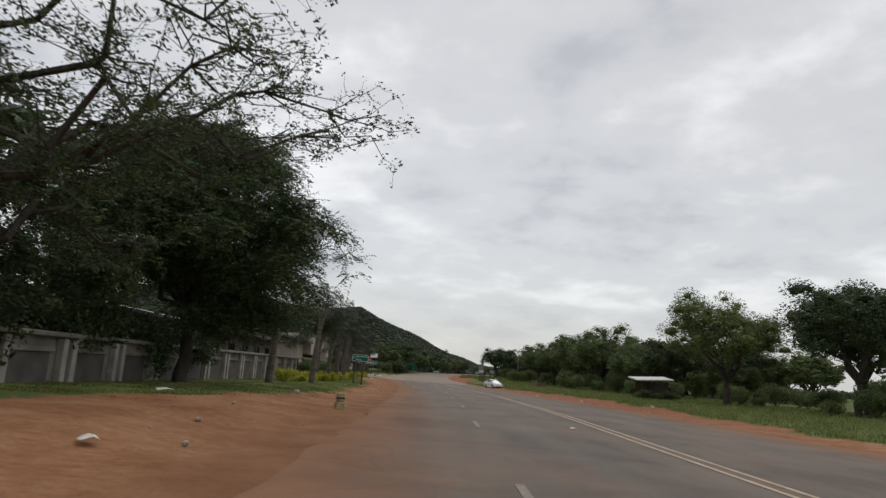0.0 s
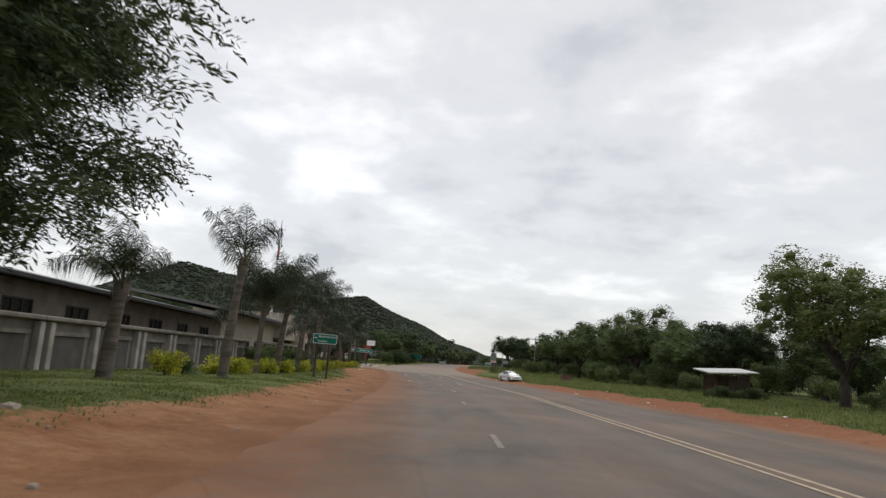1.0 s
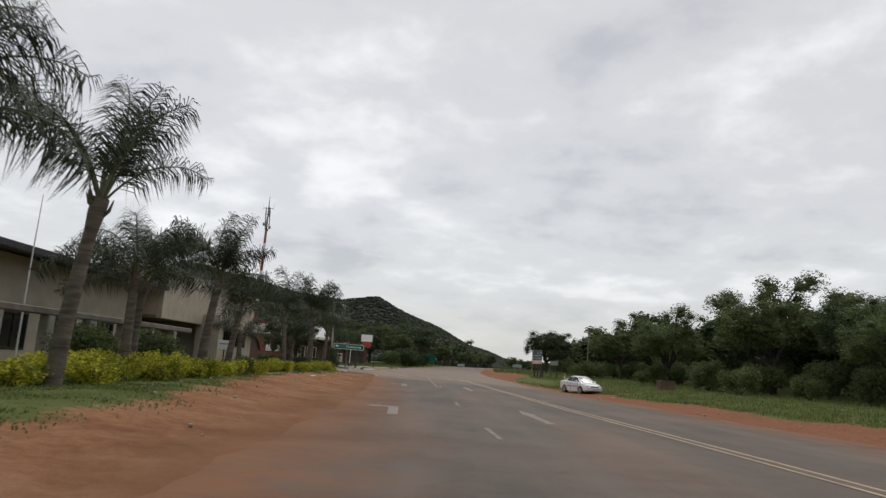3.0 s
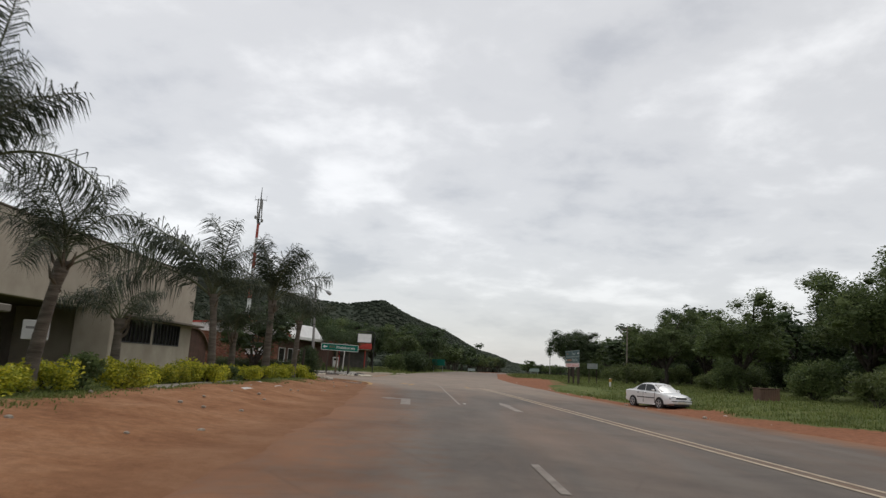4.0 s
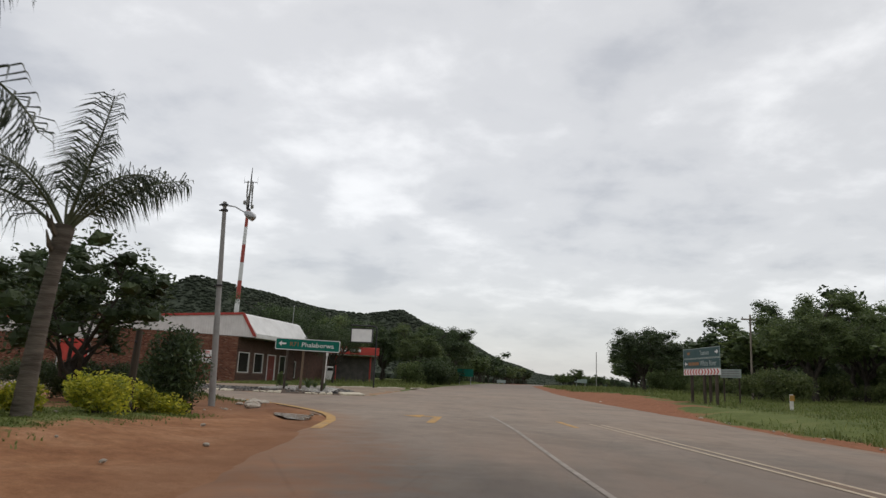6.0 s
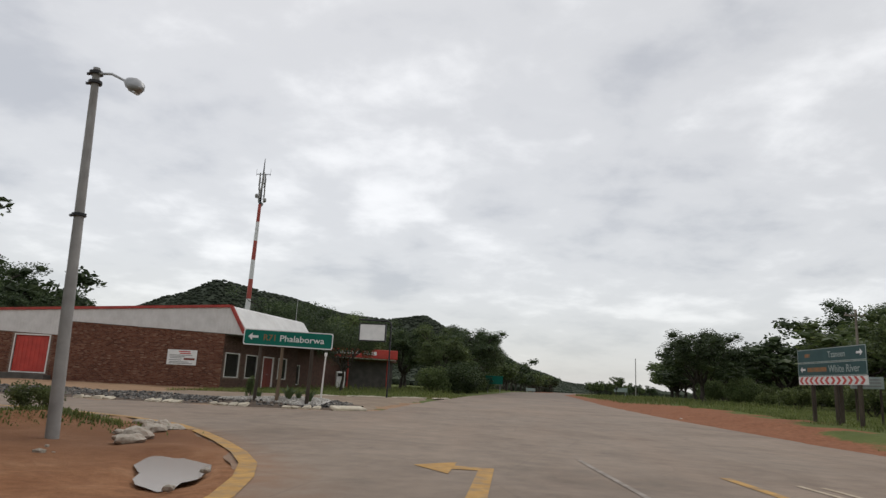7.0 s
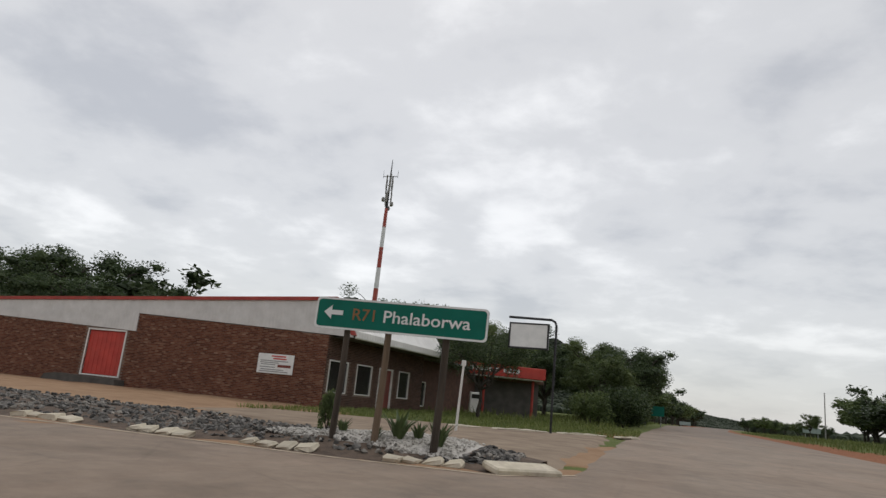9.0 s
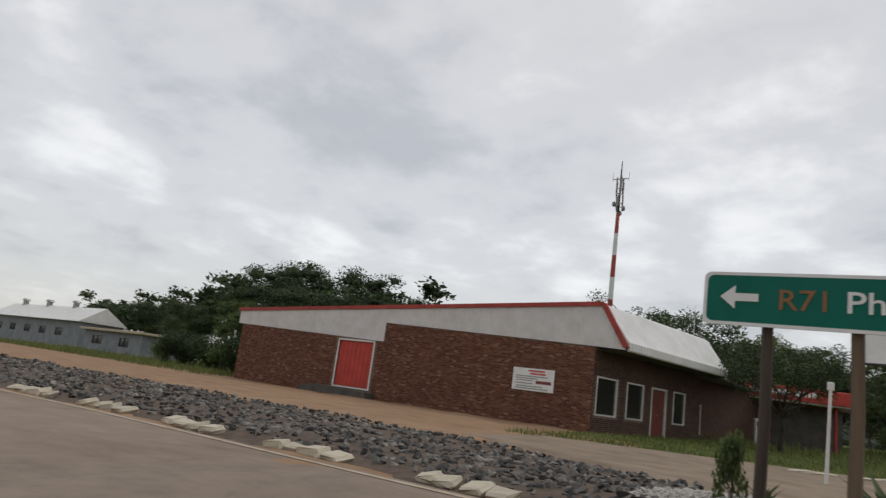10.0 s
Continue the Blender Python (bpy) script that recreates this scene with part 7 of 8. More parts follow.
def sign_panel(parent, w, z0, z1, green="sign_green", rim=0.035):
    hgt = z1 - z0
    pl = part("panel", Shape().prism(rounded(w, hgt, 0.07), 0.02, Matrix.Translation((0, 0, z0))), green, parent, "green retro-reflective panel")
    outer, inner = rounded(w, hgt, 0.07), [(rim + (w - 2 * rim) * x / w, rim + (hgt - 2 * rim) * z / hgt) for x, z in rounded(w, hgt, 0.07)]
    n = len(outer)
    s = Shape()
    vs = [(x, -0.005, z + z0) for x, z in outer] + [(x, -0.005, z + z0) for x, z in inner] + [(x, 0.0, z + z0) for x, z in outer] + [(x, 0.0, z + z0) for x, z in inner]
    fs = [(i, (i + 1) % n, n + (i + 1) % n, n + i) for i in range(n)] + [(2 * n + i, 2 * n + (i + 1) % n, (i + 1) % n, i) for i in range(n)] + [(n + i, n + (i + 1) % n, 3 * n + (i + 1) % n, 3 * n + i) for i in range(n)]
    s.add(vs, fs)
    part("border", s, "sign_white", pl, "white border")
    part("backing_rail", Shape().box((0.1, 0.02, z0 + 0.12 * hgt), (w - 0.1, 0.05, z0 + 0.2 * hgt)).box((0.1, 0.02, z1 - 0.2 * hgt), (w - 0.1, 0.05, z1 - 0.12 * hgt)), "galvanised", pl)
    return pl


def face(z, x, y=-0.008):
    return pose(x, y, z, 90, 0, 0)


def make_signs():
    # direction sign on the island
    w = 3.25
    s = thing("direction_sign", pose(-15.42, 120.6, 0, 0, 1.2, 1.6), "green left-pointing direction sign on three wooden poles", "road sign")
    p = sign_panel(s, w, 1.9, 2.47)
    arrow_plate(p, 0.17, 2.2, 0.3)
    lettering("R71", 0.3, "sign_orange", p, face(2.09, 0.72) @ Matrix.Diagonal((1.05, 1, 1, 1)), "route_number", label="faded orange route number")
    lettering("Phalaborwa", 0.305, "sign_white", p, face(2.09, 1.32) @ Matrix.Diagonal((1.14, 1, 1, 1)))
    for x, top, r, mt in ((0.62, 2.3, 0.058, "creosote_wood"), (1.42, 2.3, 0.062, "brown_pole"), (2.5, 2.3, 0.066, "creosote_wood")):
        part("pole", Shape().tube([(x, 0.12, -0.3), (x + 0.02, 0.12, 1.1), (x, 0.12, top)], [r * 1.08, r, r * 0.95], 9), mt, s, smooth=True)
    # court and town sign on the verge
    s = thing("direction_sign", pose(-6.86, 50.15, 0, 0, 0.8, 5), "green two-line direction sign on two timber posts", "road sign")
    p = sign_panel(s, 1.19, 1.71, 2.19, rim=0.022)
    arrow_plate(p, 0.06, 1.98, 0.12)
    lettering("Magistrate Court", 0.13, "sign_white", p, face(2.02, 0.27))
    lettering("Gravelot", 0.13, "sign_white", p, face(1.8, 0.24))
    for x in (0.22, 0.83):
        part("post", Shape().tube([(x, 0.09, -0.2), (x, 0.09, 2.1)], 0.055, 9), "creosote_wood", s, smooth=True)
    # large junction sign facing the side road
    a, L = along((6.9, 129.7), (7.47, 124.85))
    s = thing("junction_sign", pose(6.9, 129.7, 0, 0, 0, a), "weathered green two-panel sign with a chevron strip on four posts", "road sign")
    p1 = part("panel", Shape().box((0, 0, 2.58), (L, 0.025, 3.15)), "sign_green_old", s, "upper green panel")
    p2 = part("panel", Shape().box((0, 0, 2.0), (L, 0.025, 2.56)), "sign_green_old", s, "lower green panel")
    for p, z0, z1 in ((p1, 2.58, 3.15), (p2, 2.0, 2.56)):
        fr = Shape().box((0, -0.005, z0), (L, 0, z0 + 0.03)).box((0, -0.005, z1 - 0.03), (L, 0, z1)).box((0, -0.005, z0 + 0.03), (0.03, 0, z1 - 0.03)).box((L - 0.03, -0.005, z0 + 0.03), (L, 0, z1 - 0.03))
        part("border", fr, "sign_faded", p)
    arrow_plate(p1, L - 0.2, 2.87, 0.32, -1)
    lettering("Tzaneen", 0.36, "sign_faded", p1, face(2.75, 2.35), label="faded pale lettering")
    part("faded_word", Shape().box((0.6, -0.006, 2.8), (1.0, 0, 2.95)), "sign_orange", p1, "faded unreadable route number")
    arrow_plate(p2, 0.2, 2.28, 0.32)
    part("faded_word", Shape().box((0.75, -0.006, 2.18), (2.2, 0, 2.36)), "sign_orange", p2, "faded unreadable orange words")
    lettering("White River", 0.42, "sign_faded", p2, face(2.14, 2.35))
    c = part("chevron_board", Shape().box((0, 0, 1.63), (L, 0.025, 1.98)), "sign_white", s, "white board with red chevrons")
    k = 12
    for i in range(k):
        x = 0.1 + (L - 0.2) * i / k
        d = 1 if i >= k / 2 else -1
        x0 = x + (0.0 if d > 0 else 0.32)
        part("chevron", Shape().prism([(x0, 1.65), (x0 + d * 0.17, 1.65), (x0 + d * 0.34, 1.805), (x0 + d * 0.17, 1.96), (x0, 1.96), (x0 + d * 0.17, 1.805)], 0.005, Matrix.Translation((0, -0.005, 0))), "sign_red", c)
    for x, y in ((0.95, 0.1), (2.65, 0.1), (4.2, 0.1), (1.6, 0.9)):
        part("post", Shape().tube([(x, y, -0.25), (x, y, 2.9 if y < 0.5 else 1.75)], 0.09, 9), "creosote_wood", s, smooth=True)
    # small white board behind it
    s = thing("small_board", pose(9.0, 129.6, h(9, 129), 0, 0, -60), "small white sign board on two short posts", "road sign")
    part("board", Shape().box((0, 0, 1.5), (1.5, 0.03, 2.0), 0.01), "sign_faded", s)
    for z in (1.62, 1.76, 1.89):
        part("print_line", Shape().box((0.1, -0.006, z - 0.03), (1.4, 0, z + 0.03)), "sign_back", s, "unreadable line of print")
    for x in (0.2, 1.3):
        part("post", Shape().tube([(x, 0.07, -0.2), (x, 0.07, 1.95)], 0.05, 8), "creosote_wood", s)
    # marker post
    s = thing("marker_post", pose(9.6, 121.5, h(9.6, 121.5)), "short white marker post with a yellow plate", "marker")
    part("shaft", Shape().box((-0.07, -0.07, -0.1), (0.07, 0.07, 0.75), 0.02), "white_paint", s)
    part("plate", Shape().box((-0.11, -0.085, 0.45), (0.11, -0.07, 0.72)), "yellow_road_paint", s)
    # far signs
    for x, y, w, z0, z1, mt in ((-9.2, 198.5, 2.6, 1.3, 2.5, "sign_green"), (-2.6, 262, 2.2, 0.4, 1.1, "sign_faded"), (11.5, 214, 2.2, 0.9, 1.6, "sign_faded")):
        s = thing("far_sign", pose(x, y, h(x, y)), ("small green" if mt == "sign_green" else "small pale") + " road sign in the distance", "road sign")
        part("panel", Shape().box((-w / 2, 0, z0), (w / 2, 0.03, z1), 0.01), mt, s)
        for k in (-0.35, 0.35):
            part("post", Shape().tube([(k * w, 0.06, -0.2), (k * w, 0.06, z1 - 0.1)], 0.05, 6), "galvanised", s)
    # white notice by the garden and board by the corner
    s = thing("garden_notice", pose(-11.2, 76.6, h(-11.2, 76.6), 0, 0, 4), "small white notice on a post behind the hedge", "notice")
    part("board", Shape().box((-0.28, 0, 1.0), (0.28, 0.025, 1.4), 0.008), "sign_white", s)
    part("print_line", Shape().box((-0.2, -0.005, 1.22), (0.2, 0, 1.27)), "sign_back", s, "unreadable line of print")
    part("post", Shape().tube([(0, 0.04, -0.1), (0, 0.04, 1.35)], 0.03, 6), "creosote_wood", s)


def make_lamp_post():
    s = thing("lamp_post", pose(-12.92, 107.95, h(-12.92, 107.95), 0.6, -2.2, 0), "grey street lamp on a tall tapered pole", "street lamp")
    H = 6.3
    part("pole", Shape().tube([(0, 0, -0.3), (0, 0, 2.6), (0, 0, 2.62), (0, 0, H)], [0.105, 0.09, 0.086, 0.06], 12), "pole_grey", s, smooth=True)
    for z in (H - 0.12, H - 0.3, 3.6):
        part("collar", Shape().tube([(0, 0, z), (0, 0, z + 0.05)], 0.115, 12).box((-0.17, -0.02, z + 0.005), (-0.1, 0.02, z + 0.045)), "dark_metal", s)
    arm = part("arm", Shape().tube([(0, 0, H - 0.1), (0.4, -0.15, H - 0.2), (0.84, -0.32, H - 0.46)], 0.022, 8), "galvanised", s, smooth=True)
    hd = Shape()
    pts = [(0.78, -0.3, H - 0.42), (0.88, -0.34, H - 0.48), (1.02, -0.41, H - 0.56), (1.14, -0.46, H - 0.63), (1.2, -0.48, H - 0.66)]
    hd.tube(pts, [0.04, 0.1, 0.125, 0.1, 0.03], 10)
    head = part("lamp_head", hd, "galvanised", s, smooth=True)
    part("lens", Shape().tube([(0.93, -0.36, H - 0.58), (1.1, -0.44, H - 0.7)], [0.07, 0.06], 10), "lamp_lens", head)


def make_mast():
    s = thing("radio_mast", pose(-52.0, 206.0, h(-52, 206), 0, 0.6, 0), "tall red and white banded radio mast with antennas", "radio mast")
    z, k = 0.0, 0
    while z < 30.3:
        z1 = min(z + 3.4, 30.4)
        r = lambda v: 0.52 - 0.24 * v / 30
        part("section", Shape().tube([(0, 0, z), (0, 0, z1)], [r(z), r(z1)], 10), "aerial_white" if k % 2 else "aerial_red", s)
        z, k = z1, k + 1
    part("top_pole", Shape().tube([(0, 0, 30.4), (0, 0, 36.5), (0, 0, 38.9)], [0.2, 0.12, 0.05], 8), "dark_metal", s)
    for i, (z, L) in enumerate(((31.0, 2.0), (31.6, 2.0), (33.2, 2.6), (34.0, 2.6))):
        for a in (20, 140, 260):
            ca, sa = math.cos(radians(a + 15 * i)), math.sin(radians(a + 15 * i))
            an = part("antenna", Shape().tube([(0.55 * ca, 0.55 * sa, z - 0.2), (0.55 * ca, 0.55 * sa, z + L - 0.4)], 0.12, 6), "pole_grey", s)
            part("bracket", Shape().tube([(0.1 * ca, 0.1 * sa, z + 0.4), (0.55 * ca, 0.55 * sa, z + 0.4)], 0.05, 5), "dark_metal", an)
    for z, a in ((31.2, 10), (31.9, 190), (30.6, 100)):
        ca, sa = math.cos(radians(a)), math.sin(radians(a))
        part("dish", Shape().tube([(0.6 * ca, 0.6 * sa, z), (0.95 * ca, 0.95 * sa, z)], [0.42, 0.36], 10), "pole_grey", s)
    for z in (36.0, 35.9):
        part("crossarm", Shape().tube([(-1.3, 0, z), (1.3, 0, z)], 0.035, 5).tube([(-1.3, 0, z - 0.3), (-1.3, 0, z + 1.0)], 0.025, 5).tube([(1.3, 0, z - 0.3), (1.3, 0, z + 1.0)], 0.025, 5), "dark_metal", s)
    # thinner whip aerials
    for x, y, hh in ((-23.9, 150.5, 7.2), (-15.2, 69.5, 5.6)):
        a = thing("whip_aerial", pose(x, y, 0.0), "thin pale whip aerial above the roof", "aerial")
        part("rod", Shape().tube([(0, 0, 0.0), (0, 0, hh * 0.6), (0.03, 0, hh)], [0.035, 0.025, 0.012], 6), "aerial_white", a)
    # wooden power poles
    for x, y, hh in ((15.9, 143.3, 6.7),):
        u = thing("power_pole", pose(x, y, h(x, y), 0, 0.7, 0), "wooden power pole with a crossarm", "power pole")
        part("pole", Shape().tube([(0, 0, -0.3), (0, 0, hh)], [0.1, 0.07], 9), "weathered_wood", u)
        arm = part("crossarm", Shape().box((-0.7, -0.05, hh - 0.45), (0.7, 0.05, hh - 0.33), 0.01), "weathered_wood", u)
        for k in (-0.6, 0.0, 0.6):
            part("insulator", Shape().tube([(k, 0, hh - 0.33), (k, 0, hh - 0.2)], [0.035, 0.05], 7), "pole_grey", arm)


make_signs()
make_lamp_post()
make_mast()


# ---------------------------------------------------------------- parked car
def loft(sections, close=True):
    """Rings of equal length joined into a skin."""
    s = Shape()
    n = len(sections[0])
    vs = [p for r in sections for p in r]
    fs = []
    for i in range(len(sections) - 1):
        for k in range(n):
            q = (k + 1) % n
            fs.append((i * n + k, i * n + q, (i + 1) * n + q, (i + 1) * n + k))
    if close:
        fs += [tuple(range(n))[::-1], tuple((len(sections) - 1) * n + k for k in range(n))]
    return s.add(vs, fs)


def make_car():
    """Four-door saloon: x runs from tail to nose, wheels at 0.93 and 3.37."""
    wr, wf = Vector((6.45, 99.75, 0)), Vector((7.3, 97.7, 0))
    d = (wf - wr).normalized()
    ang = math.degrees(math.atan2(d.y, d.x))
    z0 = min(h(wr.x, wr.y), h(wf.x, wf.y)) - 0.0
    c = thing("parked_car", pose(wr.x, wr.y, z0, 0, 0, ang) @ Matrix.Scale(0.88, 4) @ pose(-0.84, 0.78, 0), "white four-door saloon parked on the road shoulder", "car")
    # stations: x, half width at sill, half width at waist, sill z, waist z
    st = [(0.0, 0.62, 0.66, 0.42, 0.88), (0.06, 0.72, 0.76, 0.30, 0.96), (0.35, 0.79, 0.80, 0.24, 1.0), (0.9, 0.81, 0.82, 0.21, 1.0), (1.5, 0.82, 0.825, 0.2, 0.96), (2.3, 0.82, 0.825, 0.2, 0.93),
          (3.0, 0.81, 0.82, 0.2, 0.91), (3.35, 0.81, 0.80, 0.21, 0.88), (3.75, 0.79, 0.76, 0.22, 0.82), (4.02, 0.74, 0.7, 0.24, 0.75), (4.16, 0.66, 0.62, 0.28, 0.66), (4.2, 0.58, 0.55, 0.34, 0.6)]
    rings = []
    for x, ws, ww, zs, zw in st:
        zm = zs + 0.55 * (zw - zs)
        half = [(0.0, zs), (ws * 0.75, zs), (ws * 0.97, zs + 0.06), (max(ws, ww) * 1.0, zm), (ww * 0.985, zw - 0.06), (ww * 0.9, zw - 0.005), (ww * 0.5, zw + 0.015), (0.0, zw + 0.02)]
        ring = [(x, y, z) for y, z in half] + [(x, -y, z) for y, z in half[-2:0:-1]]
        rings.append(ring)
    body = part("body", loft(rings), "car_white", c, "white painted bodywork", smooth=True)
    # roof and pillars
    gh = [(0.62, 0.70, 0.98, 1.0), (0.95, 0.68, 0.98, 1.2), (1.3, 0.66, 0.96, 1.36), (1.7, 0.65, 0.94, 1.42), (2.2, 0.65, 0.92, 1.41), (2.55, 0.66, 0.92, 1.34), (2.95, 0.69, 0.91, 1.12), (3.3, 0.72, 0.89, 0.9)]
    rings = []
    for x, w, zb, zt in gh:
        k = (zt - zb)
        wt = w - 0.22 * k
        half = [(0, zb - 0.05), (w, zb - 0.05), (w, zb), (w - 0.12 * k, zb + 0.55 * k), (wt, zt - 0.05 * min(1, k * 4)), (wt * 0.8, zt), (0, zt + 0.015)]
        rings.append([(x, y, z) for y, z in half] + [(x, -y, z) for y, z in half[-2:0:-1]])
    part("cabin", loft(rings), "car_white", c, smooth=True)

    def side(pts, y_of, t=0.012):
        """A pane that follows the cabin's side at the points (x, z)."""
        for sg in (-1, 1):
            s = Shape()
            n = len(pts)
            vs = [(x, sg * (y_of(x, z) + 0.008), z) for x, z in pts] + [(x, sg * (y_of(x, z) - t), z) for x, z in pts]
            s.add(vs, [tuple(range(n)), tuple(range(2 * n - 1, n - 1, -1))] + [(i, (i + 1) % n, n + (i + 1) % n, n + i) for i in range(n)])
            yield s

    def cab_y(x, z):
        w = np.interp(x, [g[0] for g in gh], [g[1] for g in gh])
        zb = np.interp(x, [g[0] for g in gh], [g[2] for g in gh])
        return float(w - 0.218 * max(z - zb, 0.0))

    for s in side([(1.02, 1.0), (1.78, 0.975), (1.78, 1.335), (1.42, 1.33), (1.15, 1.2)], cab_y):
        part("rear_side_window", s, "car_glass", c)
    for s in side([(1.84, 0.975), (2.86, 0.955), (2.86, 1.0), (2.5, 1.29), (2.3, 1.335), (1.84, 1.345)], cab_y):
        part("front_side_window", s, "car_glass", c)
    ws = Shape().add([(3.22, 0.6, 0.955), (3.22, -0.6, 0.955), (2.57, -0.52, 1.345), (2.57, 0.52, 1.345), (3.19, 0.6, 0.93), (3.19, -0.6, 0.93), (2.54, -0.52, 1.32), (2.54, 0.52, 1.32)], [(0, 1, 2, 3), (7, 6, 5, 4), (0, 4, 5, 1), (1, 5, 6, 2), (2, 6, 7, 3), (3, 7, 4, 0)])
    part("windscreen", ws, "car_glass", c)
    rw = Shape().add([(0.68, 0.55, 1.05), (0.68, -0.55, 1.05), (1.2, -0.48, 1.34), (1.2, 0.48, 1.34), (0.72, 0.55, 1.02), (0.72, -0.55, 1.02), (1.24, -0.48, 1.31), (1.24, 0.48, 1.31)], [(0, 1, 2, 3), (7, 6, 5, 4), (0, 4, 5, 1), (1, 5, 6, 2), (2, 6, 7, 3), (3, 7, 4, 0)])
    part("rear_window", rw, "car_glass", c)
    for sg in (-1, 1):
        part("rub_strip", Shape().box((1.25, sg * 0.82, 0.56), (2.85, sg * 0.838, 0.61), 0.004), "black_plastic", c, "black side strip")
        part("sill", Shape().box((1.25, sg * 0.76, 0.19), (2.95, sg * 0.815, 0.26), 0.01), "car_white", c)
        for x in (1.28, 2.0):
            part("door_handle", Shape().box((x, sg * 0.815, 0.82), (x + 0.15, sg * 0.85, 0.855), 0.008), "black_plastic", c)
        for x in (1.82, 2.88):
            part("door_gap", Shape().box((x, sg * 0.8, 0.3), (x + 0.012, sg * 0.829, 0.9)), "black_plastic", c)
        m = part("mirror", Shape().box((2.78, sg * 0.8, 0.95), (2.9, sg * 0.97, 1.07), 0.03), "car_white", c)
        part("mirror_glass", Shape().box((2.772, sg * 0.82, 0.965), (2.779, sg * 0.95, 1.055)), "dark_glass", m)
        hl = part("headlight", Shape().prism([(0, 0.58), (0.3, 0.6), (0.26, 0.73), (0.02, 0.71)], 0.06, pose(4.12, sg * 0.36, 0, 0, 0, -90 if sg < 0 else -90) @ pose(-0.02 if sg < 0 else -0.28, -0.03, 0)), "lamp_lens", c, "clear headlight")
        part("indicator", Shape().box((4.02, sg * 0.66, 0.57), (4.13, sg * 0.73, 0.68), 0.01), "lamp_lens", hl)
        part("tail_light", Shape().box((-0.01, sg * 0.5, 0.68), (0.1, sg * 0.74, 0.86), 0.015), "sign_red", c)
    part("grille", Shape().box((4.15, -0.36, 0.58), (4.205, 0.36, 0.68), 0.01), "black_plastic", c)
    bp = part("front_bumper", Shape().box((3.98, -0.72, 0.3), (4.24, 0.72, 0.53), 0.05), "car_white", c)
    part("bumper_strip", Shape().box((4.2, -0.7, 0.46), (4.255, 0.7, 0.5), 0.008), "black_plastic", bp)
    part("air_intake", Shape().box((4.16, -0.5, 0.2), (4.22, 0.5, 0.31), 0.01), "black_plastic", bp)
    part("number_plate", Shape().box((4.24, -0.26, 0.35), (4.26, 0.26, 0.45)), "number_plate", bp, "plain pale number plate")
    rb = part("rear_bumper", Shape().box((-0.06, -0.72, 0.34), (0.16, 0.72, 0.6), 0.05), "car_white", c)
    part("bumper_strip", Shape().box((-0.075, -0.7, 0.5), (0.0, 0.7, 0.54), 0.008), "black_plastic", rb)
    part("underbody", Shape().box((0.3, -0.7, 0.17), (3.95, 0.7, 0.24)), "black_plastic", c)
    for x in (0.84, 3.28):
        for sg in (-1, 1):
            # black disc on the uncut body stands for the shaded hollow of the arch
            arch = part("wheel_arch", Shape().tube([(x, sg * 0.6, 0.31), (x, sg * 0.828, 0.31)], 0.345, 20), "black_plastic", c)
            w = part("wheel", Shape().tube([(x, sg * 0.66, 0.29), (x, sg * 0.68, 0.29), (x, sg * 0.82, 0.29), (x, sg * 0.84, 0.29)], [0.265, 0.29, 0.29, 0.265], 22), "tyre_rubber", c, "black rubber tyre", smooth=True)
            part("rim", Shape().tube([(x, sg * 0.8, 0.29), (x, sg * 0.846, 0.29)], [0.2, 0.205], 20), "dark_metal", w)
            sp = Shape().tube([(x, sg * 0.84, 0.29), (x, sg * 0.856, 0.29)], 0.05, 10)
            for k in range(5):
                a = radians(72 * k + 18)
                sp.box((0.03, -0.026, -0.008), (0.2, 0.026, 0.008), 0.004, m=Matrix.Translation((x, sg * 0.848, 0.29)) @ Matrix.Rotation(math.pi / 2, 4, "X") @ Matrix.Rotation(a, 4, "Z"))
            n = 20
            ring = [(x + 0.205 * math.cos(2 * math.pi * k / n), sg * 0.85, 0.29 + 0.205 * math.sin(2 * math.pi * k / n)) for k in range(n + 1)]
            sp.tube(ring, 0.014, 5, caps=False)
            part("spokes", sp, "alloy", w, "silver five-spoke alloy")


make_car()


# ---------------------------------------------------------------- island, stones, litter
def stone_mesh(seed, name, mt, flat=0.7, sub=1):
    rng = np.random.default_rng(seed)
    bm = bmesh.new()
    bmesh.ops.create_icosphere(bm, subdivisions=sub, radius=1.0)
    ax = 0.75 + 0.5 * rng.random(3)
    for v in bm.verts:
        k = 0.78 + 0.4 * rng.random()
        v.co = Vector((v.co.x * ax[0] * k, v.co.y * ax[1] * k, v.co.z * ax[2] * flat * k))
    me = bpy.data.meshes.new(name)
    bm.to_mesh(me)
    bm.free()
    me.materials.append(MATS[mt])
    return me


KERB = ((-10.9, 121.7), (-11.25, 120.75), (-11.9, 120.2), (-14, 119.75), (-18, 119.45), (-24, 119.15), (-30, 118.55), (-60, 116.9))


def shard_mesh(seed, name, mt, flat=0.6):
    """A broken stone with flat faces and sharp edges."""
    rng = np.random.default_rng(seed)
    bm = bmesh.new()
    for k in range(11):
        d = rng.normal(size=3)
        d /= np.linalg.norm(d)
        bm.verts.new(Vector(d * (0.8 + 0.45 * rng.random()) * (1.15, 0.85, flat)))
    hull = bmesh.ops.convex_hull(bm, input=bm.verts)
    bmesh.ops.delete(bm, geom=[v for v in bm.verts if not v.link_faces], context="VERTS")
    me = bpy.data.meshes.new(name)
    bm.to_mesh(me)
    bm.free()
    me.materials.append(MATS[mt])
    return me


def kerb_y(x):
    return float(np.interp(-x, [-p[0] for p in KERB[2:]], [p[1] for p in KERB[2:]]))


